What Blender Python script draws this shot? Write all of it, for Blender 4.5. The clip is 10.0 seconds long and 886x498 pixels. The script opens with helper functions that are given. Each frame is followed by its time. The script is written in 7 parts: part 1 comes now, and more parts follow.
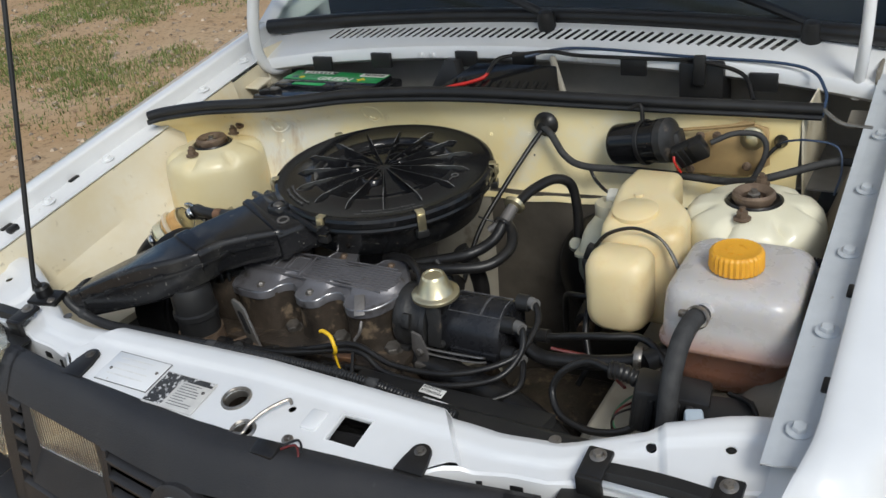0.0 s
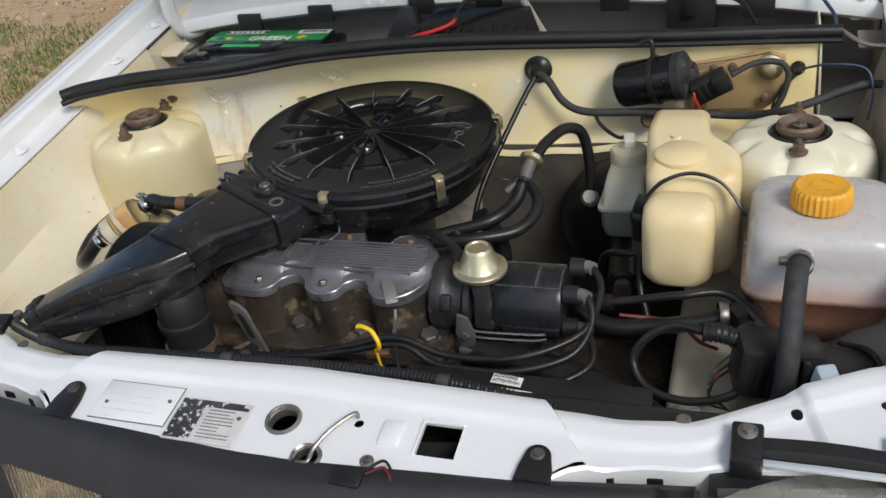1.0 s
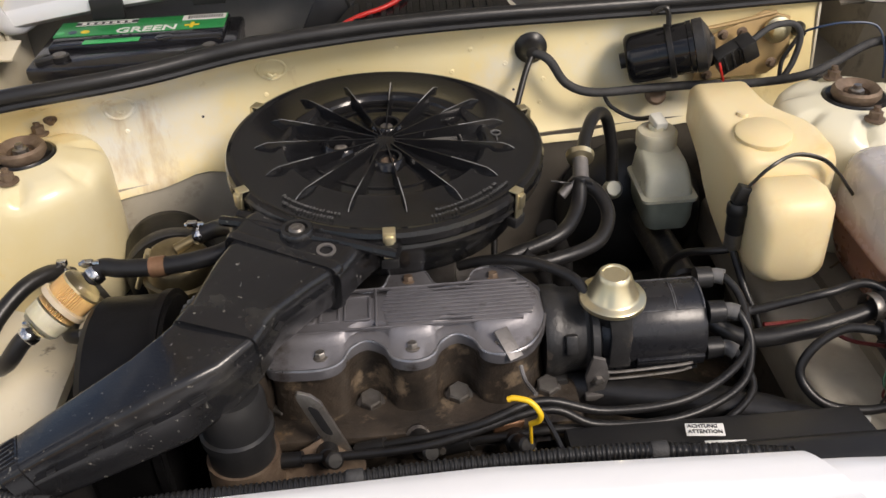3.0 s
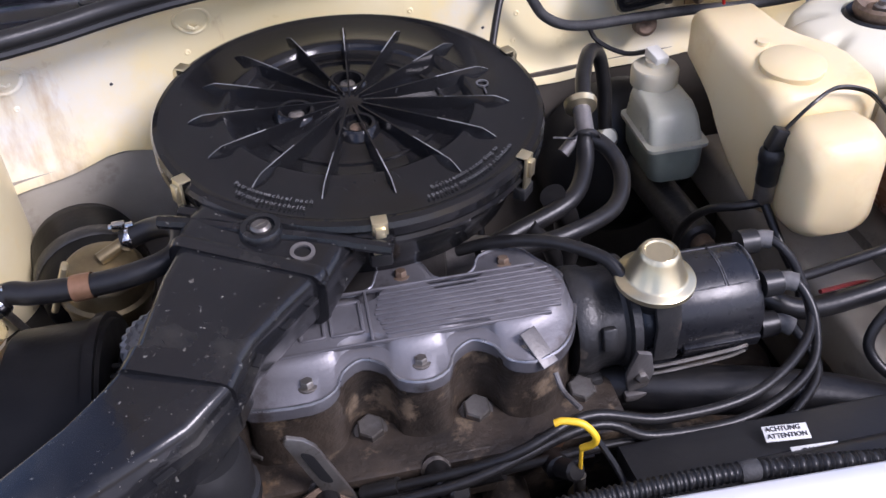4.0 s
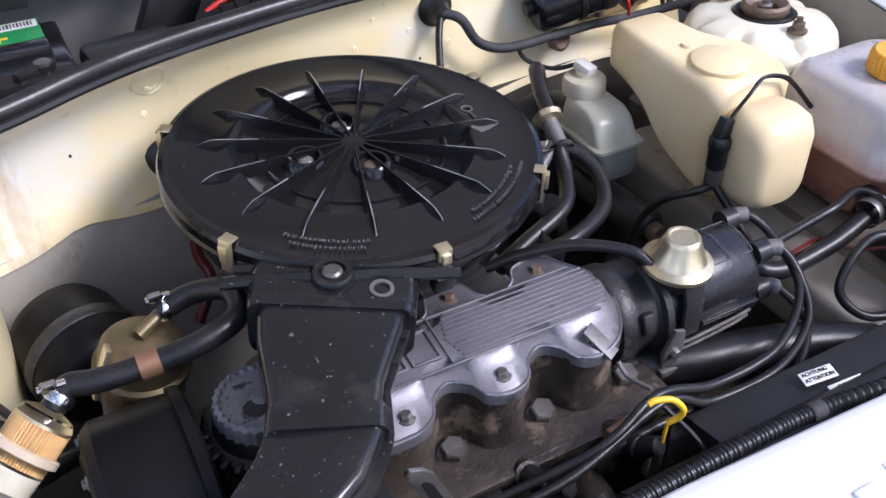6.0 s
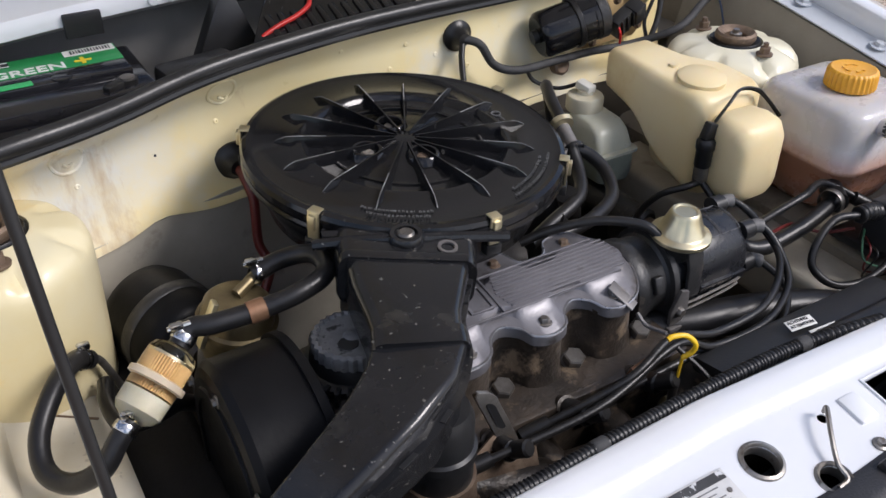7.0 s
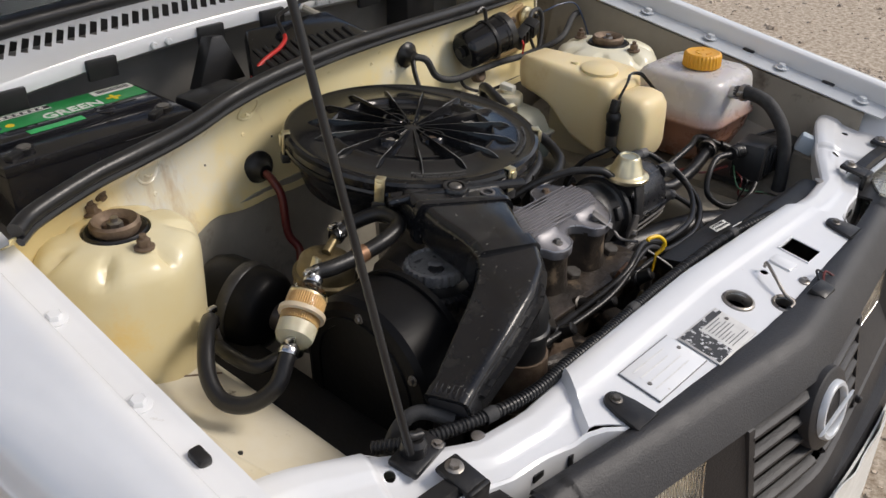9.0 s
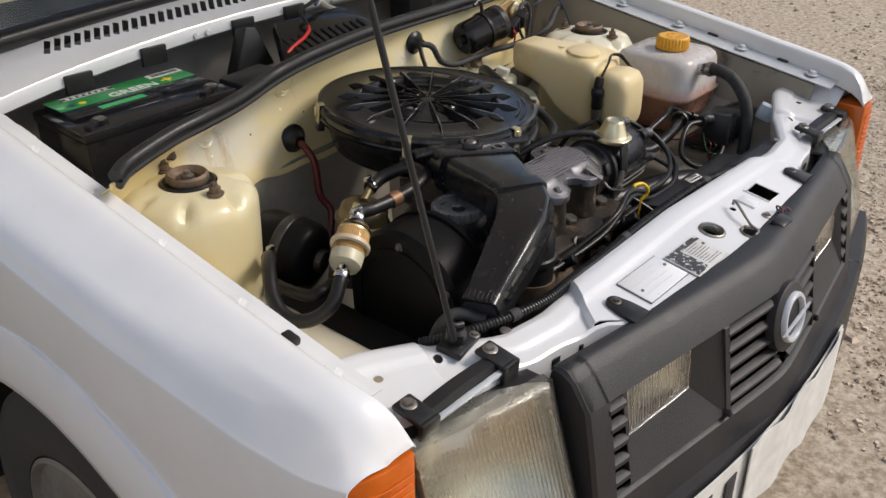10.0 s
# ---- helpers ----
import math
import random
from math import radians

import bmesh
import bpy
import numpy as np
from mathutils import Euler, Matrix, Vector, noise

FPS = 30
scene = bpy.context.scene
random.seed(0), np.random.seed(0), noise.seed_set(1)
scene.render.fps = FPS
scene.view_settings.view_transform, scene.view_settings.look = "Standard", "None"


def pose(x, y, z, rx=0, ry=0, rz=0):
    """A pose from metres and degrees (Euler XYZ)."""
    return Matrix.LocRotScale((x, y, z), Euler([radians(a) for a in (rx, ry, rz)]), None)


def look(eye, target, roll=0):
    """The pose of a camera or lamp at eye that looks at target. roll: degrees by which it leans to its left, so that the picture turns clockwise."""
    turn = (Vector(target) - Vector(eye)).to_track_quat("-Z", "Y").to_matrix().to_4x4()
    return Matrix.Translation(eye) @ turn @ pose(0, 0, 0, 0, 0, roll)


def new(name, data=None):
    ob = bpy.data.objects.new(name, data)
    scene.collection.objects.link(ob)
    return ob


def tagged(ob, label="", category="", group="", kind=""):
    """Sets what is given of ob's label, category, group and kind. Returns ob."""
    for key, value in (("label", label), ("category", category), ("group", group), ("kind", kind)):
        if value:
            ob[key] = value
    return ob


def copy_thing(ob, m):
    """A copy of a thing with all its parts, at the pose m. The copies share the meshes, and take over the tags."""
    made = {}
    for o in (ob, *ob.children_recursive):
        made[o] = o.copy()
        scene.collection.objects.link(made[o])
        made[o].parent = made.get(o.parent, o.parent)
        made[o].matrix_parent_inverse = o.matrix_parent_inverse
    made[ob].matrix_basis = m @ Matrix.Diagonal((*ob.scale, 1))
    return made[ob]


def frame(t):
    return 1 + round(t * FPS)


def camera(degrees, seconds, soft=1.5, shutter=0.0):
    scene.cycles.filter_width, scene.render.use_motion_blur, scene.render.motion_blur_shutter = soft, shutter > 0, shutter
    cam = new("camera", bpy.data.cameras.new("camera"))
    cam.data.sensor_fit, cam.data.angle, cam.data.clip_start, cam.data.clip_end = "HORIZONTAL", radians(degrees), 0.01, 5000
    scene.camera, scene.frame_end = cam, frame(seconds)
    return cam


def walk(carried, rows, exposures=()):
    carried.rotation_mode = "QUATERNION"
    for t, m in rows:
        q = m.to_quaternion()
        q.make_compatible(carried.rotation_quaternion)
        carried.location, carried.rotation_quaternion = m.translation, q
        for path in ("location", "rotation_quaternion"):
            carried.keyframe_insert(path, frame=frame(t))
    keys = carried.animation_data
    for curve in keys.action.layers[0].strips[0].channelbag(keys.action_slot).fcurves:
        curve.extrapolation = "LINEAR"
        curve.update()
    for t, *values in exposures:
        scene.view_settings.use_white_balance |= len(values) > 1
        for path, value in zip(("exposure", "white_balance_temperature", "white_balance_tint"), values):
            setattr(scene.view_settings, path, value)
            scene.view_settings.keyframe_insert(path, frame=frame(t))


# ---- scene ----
cam = camera(52.0, 10.0)
PATH = [
    (0, (0.722, -1.148, 1.396), (-0.24, 0.355, 0.494), -7.3),
    (0.5, (0.584, -1.161, 1.378), (-0.227, 0.396, 0.42), -7.9),
    (1, (0.437, -1.121, 1.364), (-0.201, 0.478, 0.347), -8.0),
    (1.5, (0.304, -1.081, 1.369), (-0.159, 0.547, 0.303), -6.7),
    (2, (0.168, -1.033, 1.362), (-0.082, 0.623, 0.269), -5.3),
    (2.5, (0.042, -0.999, 1.361), (-0.015, 0.662, 0.248), -4.4),
    (2.7, (0.001, -0.986, 1.356), (-0.002, 0.672, 0.237), -3.7),
    (3.8, (-0.101, -0.813, 1.295), (0.102, 0.745, 0.057), -3.4),
    (4, (-0.111, -0.777, 1.282), (0.141, 0.754, 0.019), -3.3),
    (4.5, (-0.126, -0.715, 1.277), (0.244, 0.756, -0.027), -1.5),
    (5, (-0.153, -0.7, 1.281), (0.329, 0.752, -0.008), 0.0),
    (5.5, (-0.235, -0.701, 1.289), (0.412, 0.711, 0.029), 0.3),
    (5.7, (-0.276, -0.708, 1.296), (0.411, 0.693, 0.045), -0.5),
    (7, (-0.491, -0.83, 1.323), (0.369, 0.587, 0.205), 0.3),
    (7.5, (-0.591, -0.878, 1.334), (0.338, 0.526, 0.255), 0.6),
    (8, (-0.681, -0.893, 1.348), (0.34, 0.469, 0.298), 0.8),
    (8.5, (-0.794, -0.864, 1.347), (0.391, 0.379, 0.32), 0.4),
    (9, (-0.896, -0.875, 1.35), (0.379, 0.299, 0.353), 0.6),
    (9.5, (-0.984, -0.924, 1.351), (0.32, 0.238, 0.376), 0.4),
    (10, (-1.102, -0.973, 1.355), (0.229, 0.171, 0.397), -0.1),
]
EXPOSURES = [(0.0, 0.0, 6250, 7), (1.5, 0.14, 6550, 11), (2.7, 0.32, 7150, 13), (4.0, 0.70, 5750, 27), (4.7, 0.86, 5600, 28), (5.5, 0.90, 5550, 27), (7.0, 0.34, 6150, 16), (8.5, 0.14, 6600, 13), (10.0, 0.11, 6750, 13)]
walk(cam, [(t, look(eye, target, roll)) for t, eye, target, roll in PATH], EXPOSURES)

# ---- light ----
world = bpy.data.worlds.new("sky")
scene.world = world
world.use_nodes = True
wn = world.node_tree.nodes
sky = wn.new("ShaderNodeTexSky")
sky.sky_type, sky.sun_disc = "NISHITA", False
sky.sun_elevation, sky.sun_rotation = radians(42.4), radians(133.7)
sky.dust_density, sky.ozone_density = 1.2, 1.6
cloud = wn.new("ShaderNodeTexNoise")
cloud.inputs["Scale"].default_value, cloud.inputs["Detail"].default_value, cloud.inputs["Roughness"].default_value = 2.6, 7.0, 0.58
shape = wn.new("ShaderNodeMapRange")
shape.inputs["From Min"].default_value, shape.inputs["From Max"].default_value, shape.inputs["To Max"].default_value = 0.49, 0.60, 0.88
cover = wn.new("ShaderNodeMix")
cover.data_type = "RGBA"
cover.inputs[7].default_value = (10.0, 10.1, 10.3, 1)
wl = world.node_tree.links.new
wl(wn.new("ShaderNodeTexCoord").outputs["Generated"], cloud.inputs["Vector"])
wl(cloud.outputs["Fac"], shape.inputs["Value"])
wl(shape.outputs["Result"], cover.inputs["Factor"])
wl(sky.outputs[0], cover.inputs[6])
wl(cover.outputs[2], wn["Background"].inputs[0])
wn["Background"].inputs[1].default_value = 0.110
sun = new("sun", bpy.data.lights.new("sun", "SUN"))
sun.data.energy, sun.data.angle, sun.data.color = 2.3, radians(20), (1.0, 0.95, 0.87)
sun.matrix_world = look((2.3, -2.2, 2.9), (0, 0, 0))


# ---- materials ----
def mat(name, base, var=None, scale=9.0, rough=0.5, metal=0.0, bump=0.1, bscale=250.0, coat=0.0,
        spots=None, sscale=30.0, slevel=0.62, ssoft=0.06, sss=0.0, trans=0.0, spec=0.5, rvar=0.1, detail=6.0):
    m = bpy.data.materials.new(name)
    m.use_nodes = True
    nt = m.node_tree
    n, link = nt.nodes, nt.links.new
    b = n["Principled BSDF"]
    co = n.new("ShaderNodeTexCoord").outputs["Object"]

    def tex(sc, det=detail, rg=0.6):
        t = n.new("ShaderNodeTexNoise")
        t.inputs["Scale"].default_value, t.inputs["Detail"].default_value, t.inputs["Roughness"].default_value = sc, det, rg
        link(co, t.inputs["Vector"])
        return t.outputs["Fac"]

    def ramp(fac, lo, hi):
        r = n.new("ShaderNodeMapRange")
        r.inputs["From Min"].default_value, r.inputs["From Max"].default_value = lo, hi
        link(fac, r.inputs["Value"])
        return r.outputs["Result"]

    def blend(fac, a, c):
        x = n.new("ShaderNodeMix")
        x.data_type = "RGBA"
        link(fac, x.inputs["Factor"])
        for s, v in ((6, a), (7, c)):
            if isinstance(v, tuple):
                x.inputs[s].default_value = (*v, 1)
            else:
                link(v, x.inputs[s])
        return x.outputs[2]

    var = var or tuple(c * 0.85 for c in base)
    col = blend(ramp(tex(scale), 0.32, 0.68), base, var)
    if spots:
        col = blend(ramp(tex(sscale), slevel, slevel + ssoft), col, spots)
    link(col, b.inputs["Base Color"])
    r = n.new("ShaderNodeMapRange")
    r.inputs["To Min"].default_value, r.inputs["To Max"].default_value = max(0.02, rough - rvar), min(1, rough + rvar)
    link(tex(scale * 4), r.inputs["Value"])
    link(r.outputs["Result"], b.inputs["Roughness"])
    b.inputs["Metallic"].default_value = metal
    b.inputs["Coat Weight"].default_value, b.inputs["Coat Roughness"].default_value = coat, 0.035
    b.inputs["Subsurface Weight"].default_value = sss
    b.inputs["Subsurface Radius"].default_value = (0.02, 0.015, 0.008)
    b.inputs["Transmission Weight"].default_value = trans
    b.inputs["Specular IOR Level"].default_value = spec
    if bump:
        bp = n.new("ShaderNodeBump")
        bp.inputs["Strength"].default_value, bp.inputs["Distance"].default_value = bump, 0.002
        link(tex(bscale, 3.0), bp.inputs["Height"])
        link(bp.outputs["Normal"], b.inputs["Normal"])
    return m


WHITE = mat("white_paint", (0.77, 0.78, 0.79), (0.71, 0.72, 0.73), 6, 0.34, 0, 0.004, 40, coat=1.0, rvar=0.05, spots=(0.42, 0.37, 0.3), sscale=70, slevel=0.73, ssoft=0.05)
CREAM = mat("yellowed_cream_paint", (0.86, 0.69, 0.31), (0.85, 0.77, 0.52), 3.6, 0.3, 0, 0.04, 60, coat=0.4, rvar=0.08, spots=(0.36, 0.22, 0.09), sscale=40, slevel=0.72, ssoft=0.12)
TOWERCREAM = mat("cream_tower_paint", (0.66, 0.56, 0.31), (0.68, 0.62, 0.43), 7, 0.32, 0, 0.04, 60, coat=0.2, rvar=0.08, spots=(0.45, 0.3, 0.12), sscale=60, slevel=0.74, ssoft=0.1)
WINGPAINT = mat("dusty_inner_wing_paint", (0.72, 0.68, 0.57), (0.66, 0.58, 0.40), 7, 0.45, 0, 0.05, 80, coat=0.15, spots=(0.34, 0.26, 0.16), sscale=22, slevel=0.66, ssoft=0.14)
# Body paint greyed down, with shade already in the colour.
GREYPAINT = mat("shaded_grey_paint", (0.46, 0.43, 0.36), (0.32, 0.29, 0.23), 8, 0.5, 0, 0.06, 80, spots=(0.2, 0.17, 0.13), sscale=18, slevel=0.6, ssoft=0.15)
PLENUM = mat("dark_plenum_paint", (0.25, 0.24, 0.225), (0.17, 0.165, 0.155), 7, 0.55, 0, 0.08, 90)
GALV = mat("brushed_grey_rail_paint", (0.58, 0.61, 0.64), (0.48, 0.51, 0.54), 14, 0.38, 0.1, 0.05, 120, coat=0.2, spots=(0.3, 0.27, 0.22), sscale=70, slevel=0.68)
GLOSSBLACK = mat("glossy_black_plastic", (0.006, 0.006, 0.0068), (0.011, 0.011, 0.012), 10, 0.12, 0, 0.02, 160, spots=(0.07, 0.07, 0.068), sscale=170, slevel=0.66, ssoft=0.10, rvar=0.05, spec=0.38)
SCUFFBLACK = mat("scuffed_black_plastic", (0.0075, 0.008, 0.0095), (0.015, 0.015, 0.016), 9, 0.20, 0, 0.08, 120, spots=(0.14, 0.135, 0.12), sscale=190, slevel=0.655, ssoft=0.03, rvar=0.13, spec=0.42)
BLACK = mat("matt_black_plastic", (0.014, 0.014, 0.015), (0.022, 0.022, 0.022), 14, 0.36, 0, 0.1, 220, spec=0.35)
RUBBER = mat("black_rubber", (0.008, 0.008, 0.009), (0.019, 0.018, 0.017), 30, 0.34, 0, 0.1, 260, spec=0.38)
SEAL = mat("black_seal_rubber", (0.011, 0.011, 0.012), (0.020, 0.020, 0.020), 20, 0.33, 0, 0.12, 200, spec=0.4)
GRILLE = mat("weathered_dark_plastic", (0.015, 0.015, 0.017), (0.026, 0.025, 0.026), 12, 0.5, 0, 0.3, 420, spots=(0.06, 0.058, 0.057), sscale=60, slevel=0.66, ssoft=0.2)
ALU = mat("cast_aluminium_cover", (0.21, 0.205, 0.215), (0.15, 0.145, 0.155), 16, 0.46, 0.6, 0.12, 320, spots=(0.09, 0.075, 0.06), sscale=34, slevel=0.68, ssoft=0.15, rvar=0.08)
DARKCAST = mat("dark_cast_metal", (0.045, 0.044, 0.044), (0.02, 0.02, 0.02), 25, 0.42, 0.3, 0.4, 160, spots=(0.12, 0.10, 0.08), sscale=45, slevel=0.62, ssoft=0.1)
DULLALU = mat("dull_grey_casting", (0.2, 0.19, 0.185), (0.12, 0.11, 0.1), 20, 0.5, 0.5, 0.3, 200)
GRIME = mat("oily_cast_iron", (0.075, 0.058, 0.044), (0.020, 0.017, 0.014), 20, 0.38, 0.25, 0.9, 90, spots=(0.20, 0.15, 0.10), sscale=32, slevel=0.57, ssoft=0.1)
STEEL = mat("dull_steel", (0.38, 0.36, 0.33), (0.22, 0.2, 0.18), 40, 0.38, 0.85, 0.15, 300)
RUSTY = mat("rusty_steel", (0.23, 0.17, 0.12), (0.12, 0.08, 0.055), 50, 0.6, 0.5, 0.4, 300)
DULLZINC = mat("stained_zinc_plate", (0.24, 0.19, 0.10), (0.13, 0.10, 0.055), 25, 0.4, 0.7, 0.15, 200)
ZINC = mat("yellow_zinc_plate", (0.74, 0.66, 0.44), (0.62, 0.55, 0.36), 25, 0.3, 0.9, 0.05, 200, rvar=0.06)
CHROME = mat("chromed_metal", (0.66, 0.66, 0.66), (0.5, 0.5, 0.5), 30, 0.2, 1.0, 0.03, 200)
BOTTLE = mat("yellowed_bottle_plastic", (0.76, 0.61, 0.33), (0.75, 0.65, 0.42), 7, 0.4, 0, 0.1, 60, sss=0.25, rvar=0.05)
MILKY = mat("milky_grey_plastic", (0.47, 0.47, 0.38), (0.38, 0.38, 0.30), 20, 0.3, 0, 0.05, 100, sss=0.1)
YELLOW = mat("yellow_cap_plastic", (0.78, 0.39, 0.03), (0.68, 0.33, 0.025), 30, 0.4, 0, 0.08, 300, sss=0.1)
YELLOWHANDLE = mat("yellow_dipstick_plastic", (0.85, 0.55, 0.02), (0.8, 0.48, 0.02), 30, 0.4, 0, 0.05, 300)
COPPER = mat("brown_copper_clip", (0.3, 0.16, 0.09), (0.2, 0.11, 0.06), 60, 0.5, 0.5, 0.1, 300)
TAN = mat("tan_zinc_plate", (0.45, 0.31, 0.14), (0.36, 0.25, 0.12), 20, 0.5, 0.3, 0.1, 200)
BATTERY = mat("black_battery_case", (0.009, 0.009, 0.011), (0.015, 0.015, 0.018), 12, 0.13, 0, 0.03, 150)
GREEN = mat("green_battery_label", (0.015, 0.22, 0.06), (0.02, 0.26, 0.07), 12, 0.35, 0, 0.02, 200)
GREENLIGHT = mat("bright_green_sticker", (0.04, 0.45, 0.13), None, 12, 0.35, 0, 0.02, 200)
LABELWHITE = mat("white_label_paper", (0.75, 0.75, 0.72), (0.62, 0.62, 0.58), 40, 0.6, 0, 0.05, 300)
INK = mat("printed_ink", (0.03, 0.03, 0.035), None, 20, 0.6, 0, 0)
FADEDINK = mat("moulded_grey_lettering", (0.14, 0.14, 0.14), (0.05, 0.05, 0.05), 60, 0.5, 0, 0)
LABELYELLOW = mat("yellow_label_print", (0.8, 0.6, 0.03), None, 20, 0.5, 0, 0)
WIRERED = mat("red_wire", (0.55, 0.02, 0.015), None, 20, 0.4, 0, 0.05)
PIPERED = mat("dark_red_pipe", (0.13, 0.012, 0.012), (0.08, 0.012, 0.01), 30, 0.4, 0, 0.05)
WIREBLUE = mat("blue_wire", (0.03, 0.055, 0.11), None, 20, 0.4, 0, 0.05)
WIREGREEN = mat("green_wire", (0.05, 0.14, 0.07), None, 20, 0.4, 0, 0.05)
AMBER = mat("amber_lens", (0.62, 0.13, 0.008), (0.5, 0.1, 0.008), 40, 0.14, 0, 0.08, 250, sss=0.2)
PLATEBLACK = mat("chipped_black_plate_paint", (0.03, 0.03, 0.03), (0.05, 0.05, 0.05), 30, 0.4, 0, 0.1, 200, spots=(0.6, 0.6, 0.6), sscale=160, slevel=0.55, ssoft=0.03)
PLATEMETAL = mat("bare_alloy_plate", (0.7, 0.69, 0.66), (0.58, 0.57, 0.55), 50, 0.4, 0.2, 0.05, 200, spots=(0.06, 0.06, 0.06), sscale=90, slevel=0.68)
TYRE = mat("tyre_rubber", (0.022, 0.022, 0.022), (0.034, 0.032, 0.03), 12, 0.75, 0, 0.25, 200)
RIM = mat("silver_wheel_paint", (0.30, 0.30, 0.30), (0.2, 0.195, 0.19), 20, 0.35, 0.6, 0.03, 200)
PAPER = mat("amber_filter_paper", (0.58, 0.39, 0.17), (0.45, 0.29, 0.12), 40, 0.7, 0, 0.1, 300, sss=0.2)
TEXTILE = mat("cloth_tape", (0.02, 0.02, 0.021), (0.045, 0.045, 0.045), 60, 0.7, 0, 0.4, 300)
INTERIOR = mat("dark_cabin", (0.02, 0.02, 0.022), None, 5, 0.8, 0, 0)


def glass(name, color, rough=0.03, ior=1.45, weight=1.0):
    m = bpy.data.materials.new(name)
    m.use_nodes = True
    b = m.node_tree.nodes["Principled BSDF"]
    b.inputs["Base Color"].default_value = (*color, 1)
    b.inputs["Roughness"].default_value, b.inputs["IOR"].default_value = rough, ior
    b.inputs["Transmission Weight"].default_value = weight
    return m


CLEAR = glass("clear_lens_glass", (0.95, 0.94, 0.87), 0.03, 1.35, 0.97)
SILVER = mat("silvered_reflector", (0.66, 0.65, 0.60), (0.5, 0.49, 0.43), 14, 0.28, 0.85, 0.04, 120)
SCREEN = glass("tinted_screen_glass", (0.55, 0.62, 0.6), 0.01)
FILTERGLASS = glass("clear_filter_plastic", (0.97, 0.94, 0.86), 0.04, 1.3)


def tank_material():
    """Milky tank plastic with red coolant showing through below its level."""
    m = mat("milky_tank_plastic", (0.53, 0.51, 0.50), (0.50, 0.475, 0.46), 9, 0.28, 0, 0.06, 60, sss=0.4)
    nt = m.node_tree
    n, link = nt.nodes, nt.links.new
    b = n["Principled BSDF"]
    src = b.inputs["Base Color"].links[0].from_socket
    sep = n.new("ShaderNodeSeparateXYZ")
    link(n.new("ShaderNodeTexCoord").outputs["Object"], sep.inputs[0])
    r = n.new("ShaderNodeMapRange")
    r.inputs["From Min"].default_value, r.inputs["From Max"].default_value = 0.801, 0.768
    link(sep.outputs["Z"], r.inputs["Value"])
    x = n.new("ShaderNodeMix")
    x.data_type = "RGBA"
    link(r.outputs["Result"], x.inputs["Factor"])
    link(src, x.inputs[6])
    x.inputs[7].default_value = (0.34, 0.165, 0.105, 1)
    link(x.outputs[2], b.inputs["Base Color"])
    return m


TANK = tank_material()


def ground_material():
    """Packed pale gravel to one side of the car, browner earth to the other."""
    m = mat("sandy_earth", (0.40, 0.25, 0.125), (0.47, 0.34, 0.21), 1.1, 0.92, 0, 1.0, 60, spots=(0.13, 0.085, 0.05), sscale=30, slevel=0.52, ssoft=0.22, spec=0.15, detail=12.0)
    n, link = m.node_tree.nodes, m.node_tree.links.new
    b = n["Principled BSDF"]
    src = b.inputs["Base Color"].links[0].from_socket
    co = n.new("ShaderNodeTexCoord").outputs["Object"]
    grain = n.new("ShaderNodeTexNoise")
    grain.inputs["Scale"].default_value, grain.inputs["Detail"].default_value, grain.inputs["Roughness"].default_value = 42.0, 9.0, 0.75
    link(co, grain.inputs["Vector"])
    ramp = n.new("ShaderNodeValToRGB")
    ramp.color_ramp.elements[0].position, ramp.color_ramp.elements[0].color = 0.36, (0.24, 0.18, 0.12, 1)
    ramp.color_ramp.elements[1].position, ramp.color_ramp.elements[1].color = 0.62, (0.62, 0.53, 0.42, 1)
    link(grain.outputs["Fac"], ramp.inputs["Fac"])
    sep = n.new("ShaderNodeSeparateXYZ")
    link(co, sep.inputs[0])
    edge = n.new("ShaderNodeMapRange")
    edge.inputs["From Min"].default_value, edge.inputs["From Max"].default_value = -0.8, 0.4
    link(sep.outputs["X"], edge.inputs["Value"])
    x = n.new("ShaderNodeMix")
    x.data_type = "RGBA"
    link(edge.outputs["Result"], x.inputs["Factor"])
    link(src, x.inputs[6])
    link(ramp.outputs["Color"], x.inputs[7])
    link(x.outputs[2], b.inputs["Base Color"])
    return m


EARTH = ground_material()
# Pale rib crest colour: wear plus the bright highlight painted in.
WORNGLINT = mat("worn_rib_plastic_with_glint", (0.40, 0.40, 0.40), (0.03, 0.03, 0.03), 22, 0.18, 0, 0.05, 200)
DARKSTEEL = mat("oily_steel", (0.19, 0.18, 0.165), (0.10, 0.09, 0.08), 60, 0.4, 0.7, 0.2, 300)
BOOTGREY = mat("grey_silicone_boot", (0.17, 0.165, 0.16), (0.09, 0.088, 0.085), 60, 0.5, 0, 0.1, 300)
WORNLINE = mat("worn_white_edge", (0.16, 0.16, 0.17), (0.04, 0.04, 0.04), 120, 0.5, 0, 0)
DEEPBLACK = mat("dull_black_cover_plastic", (0.0035, 0.0035, 0.004), (0.008, 0.008, 0.0085), 12, 0.40, 0, 0.12, 160, spec=0.12)
# Darker dirty grey, with the shade low in the bay painted in.
SHADEGREY = mat("shaded_dirty_grey_paint", (0.12, 0.105, 0.085), (0.06, 0.052, 0.042), 8, 0.55, 0, 0.1, 80, spots=(0.06, 0.05, 0.04), sscale=18, slevel=0.55, ssoft=0.15)
ALURIM = mat("polished_aluminium_edge", (0.36, 0.36, 0.38), (0.2, 0.2, 0.21), 40, 0.3, 0.8, 0.05, 200)
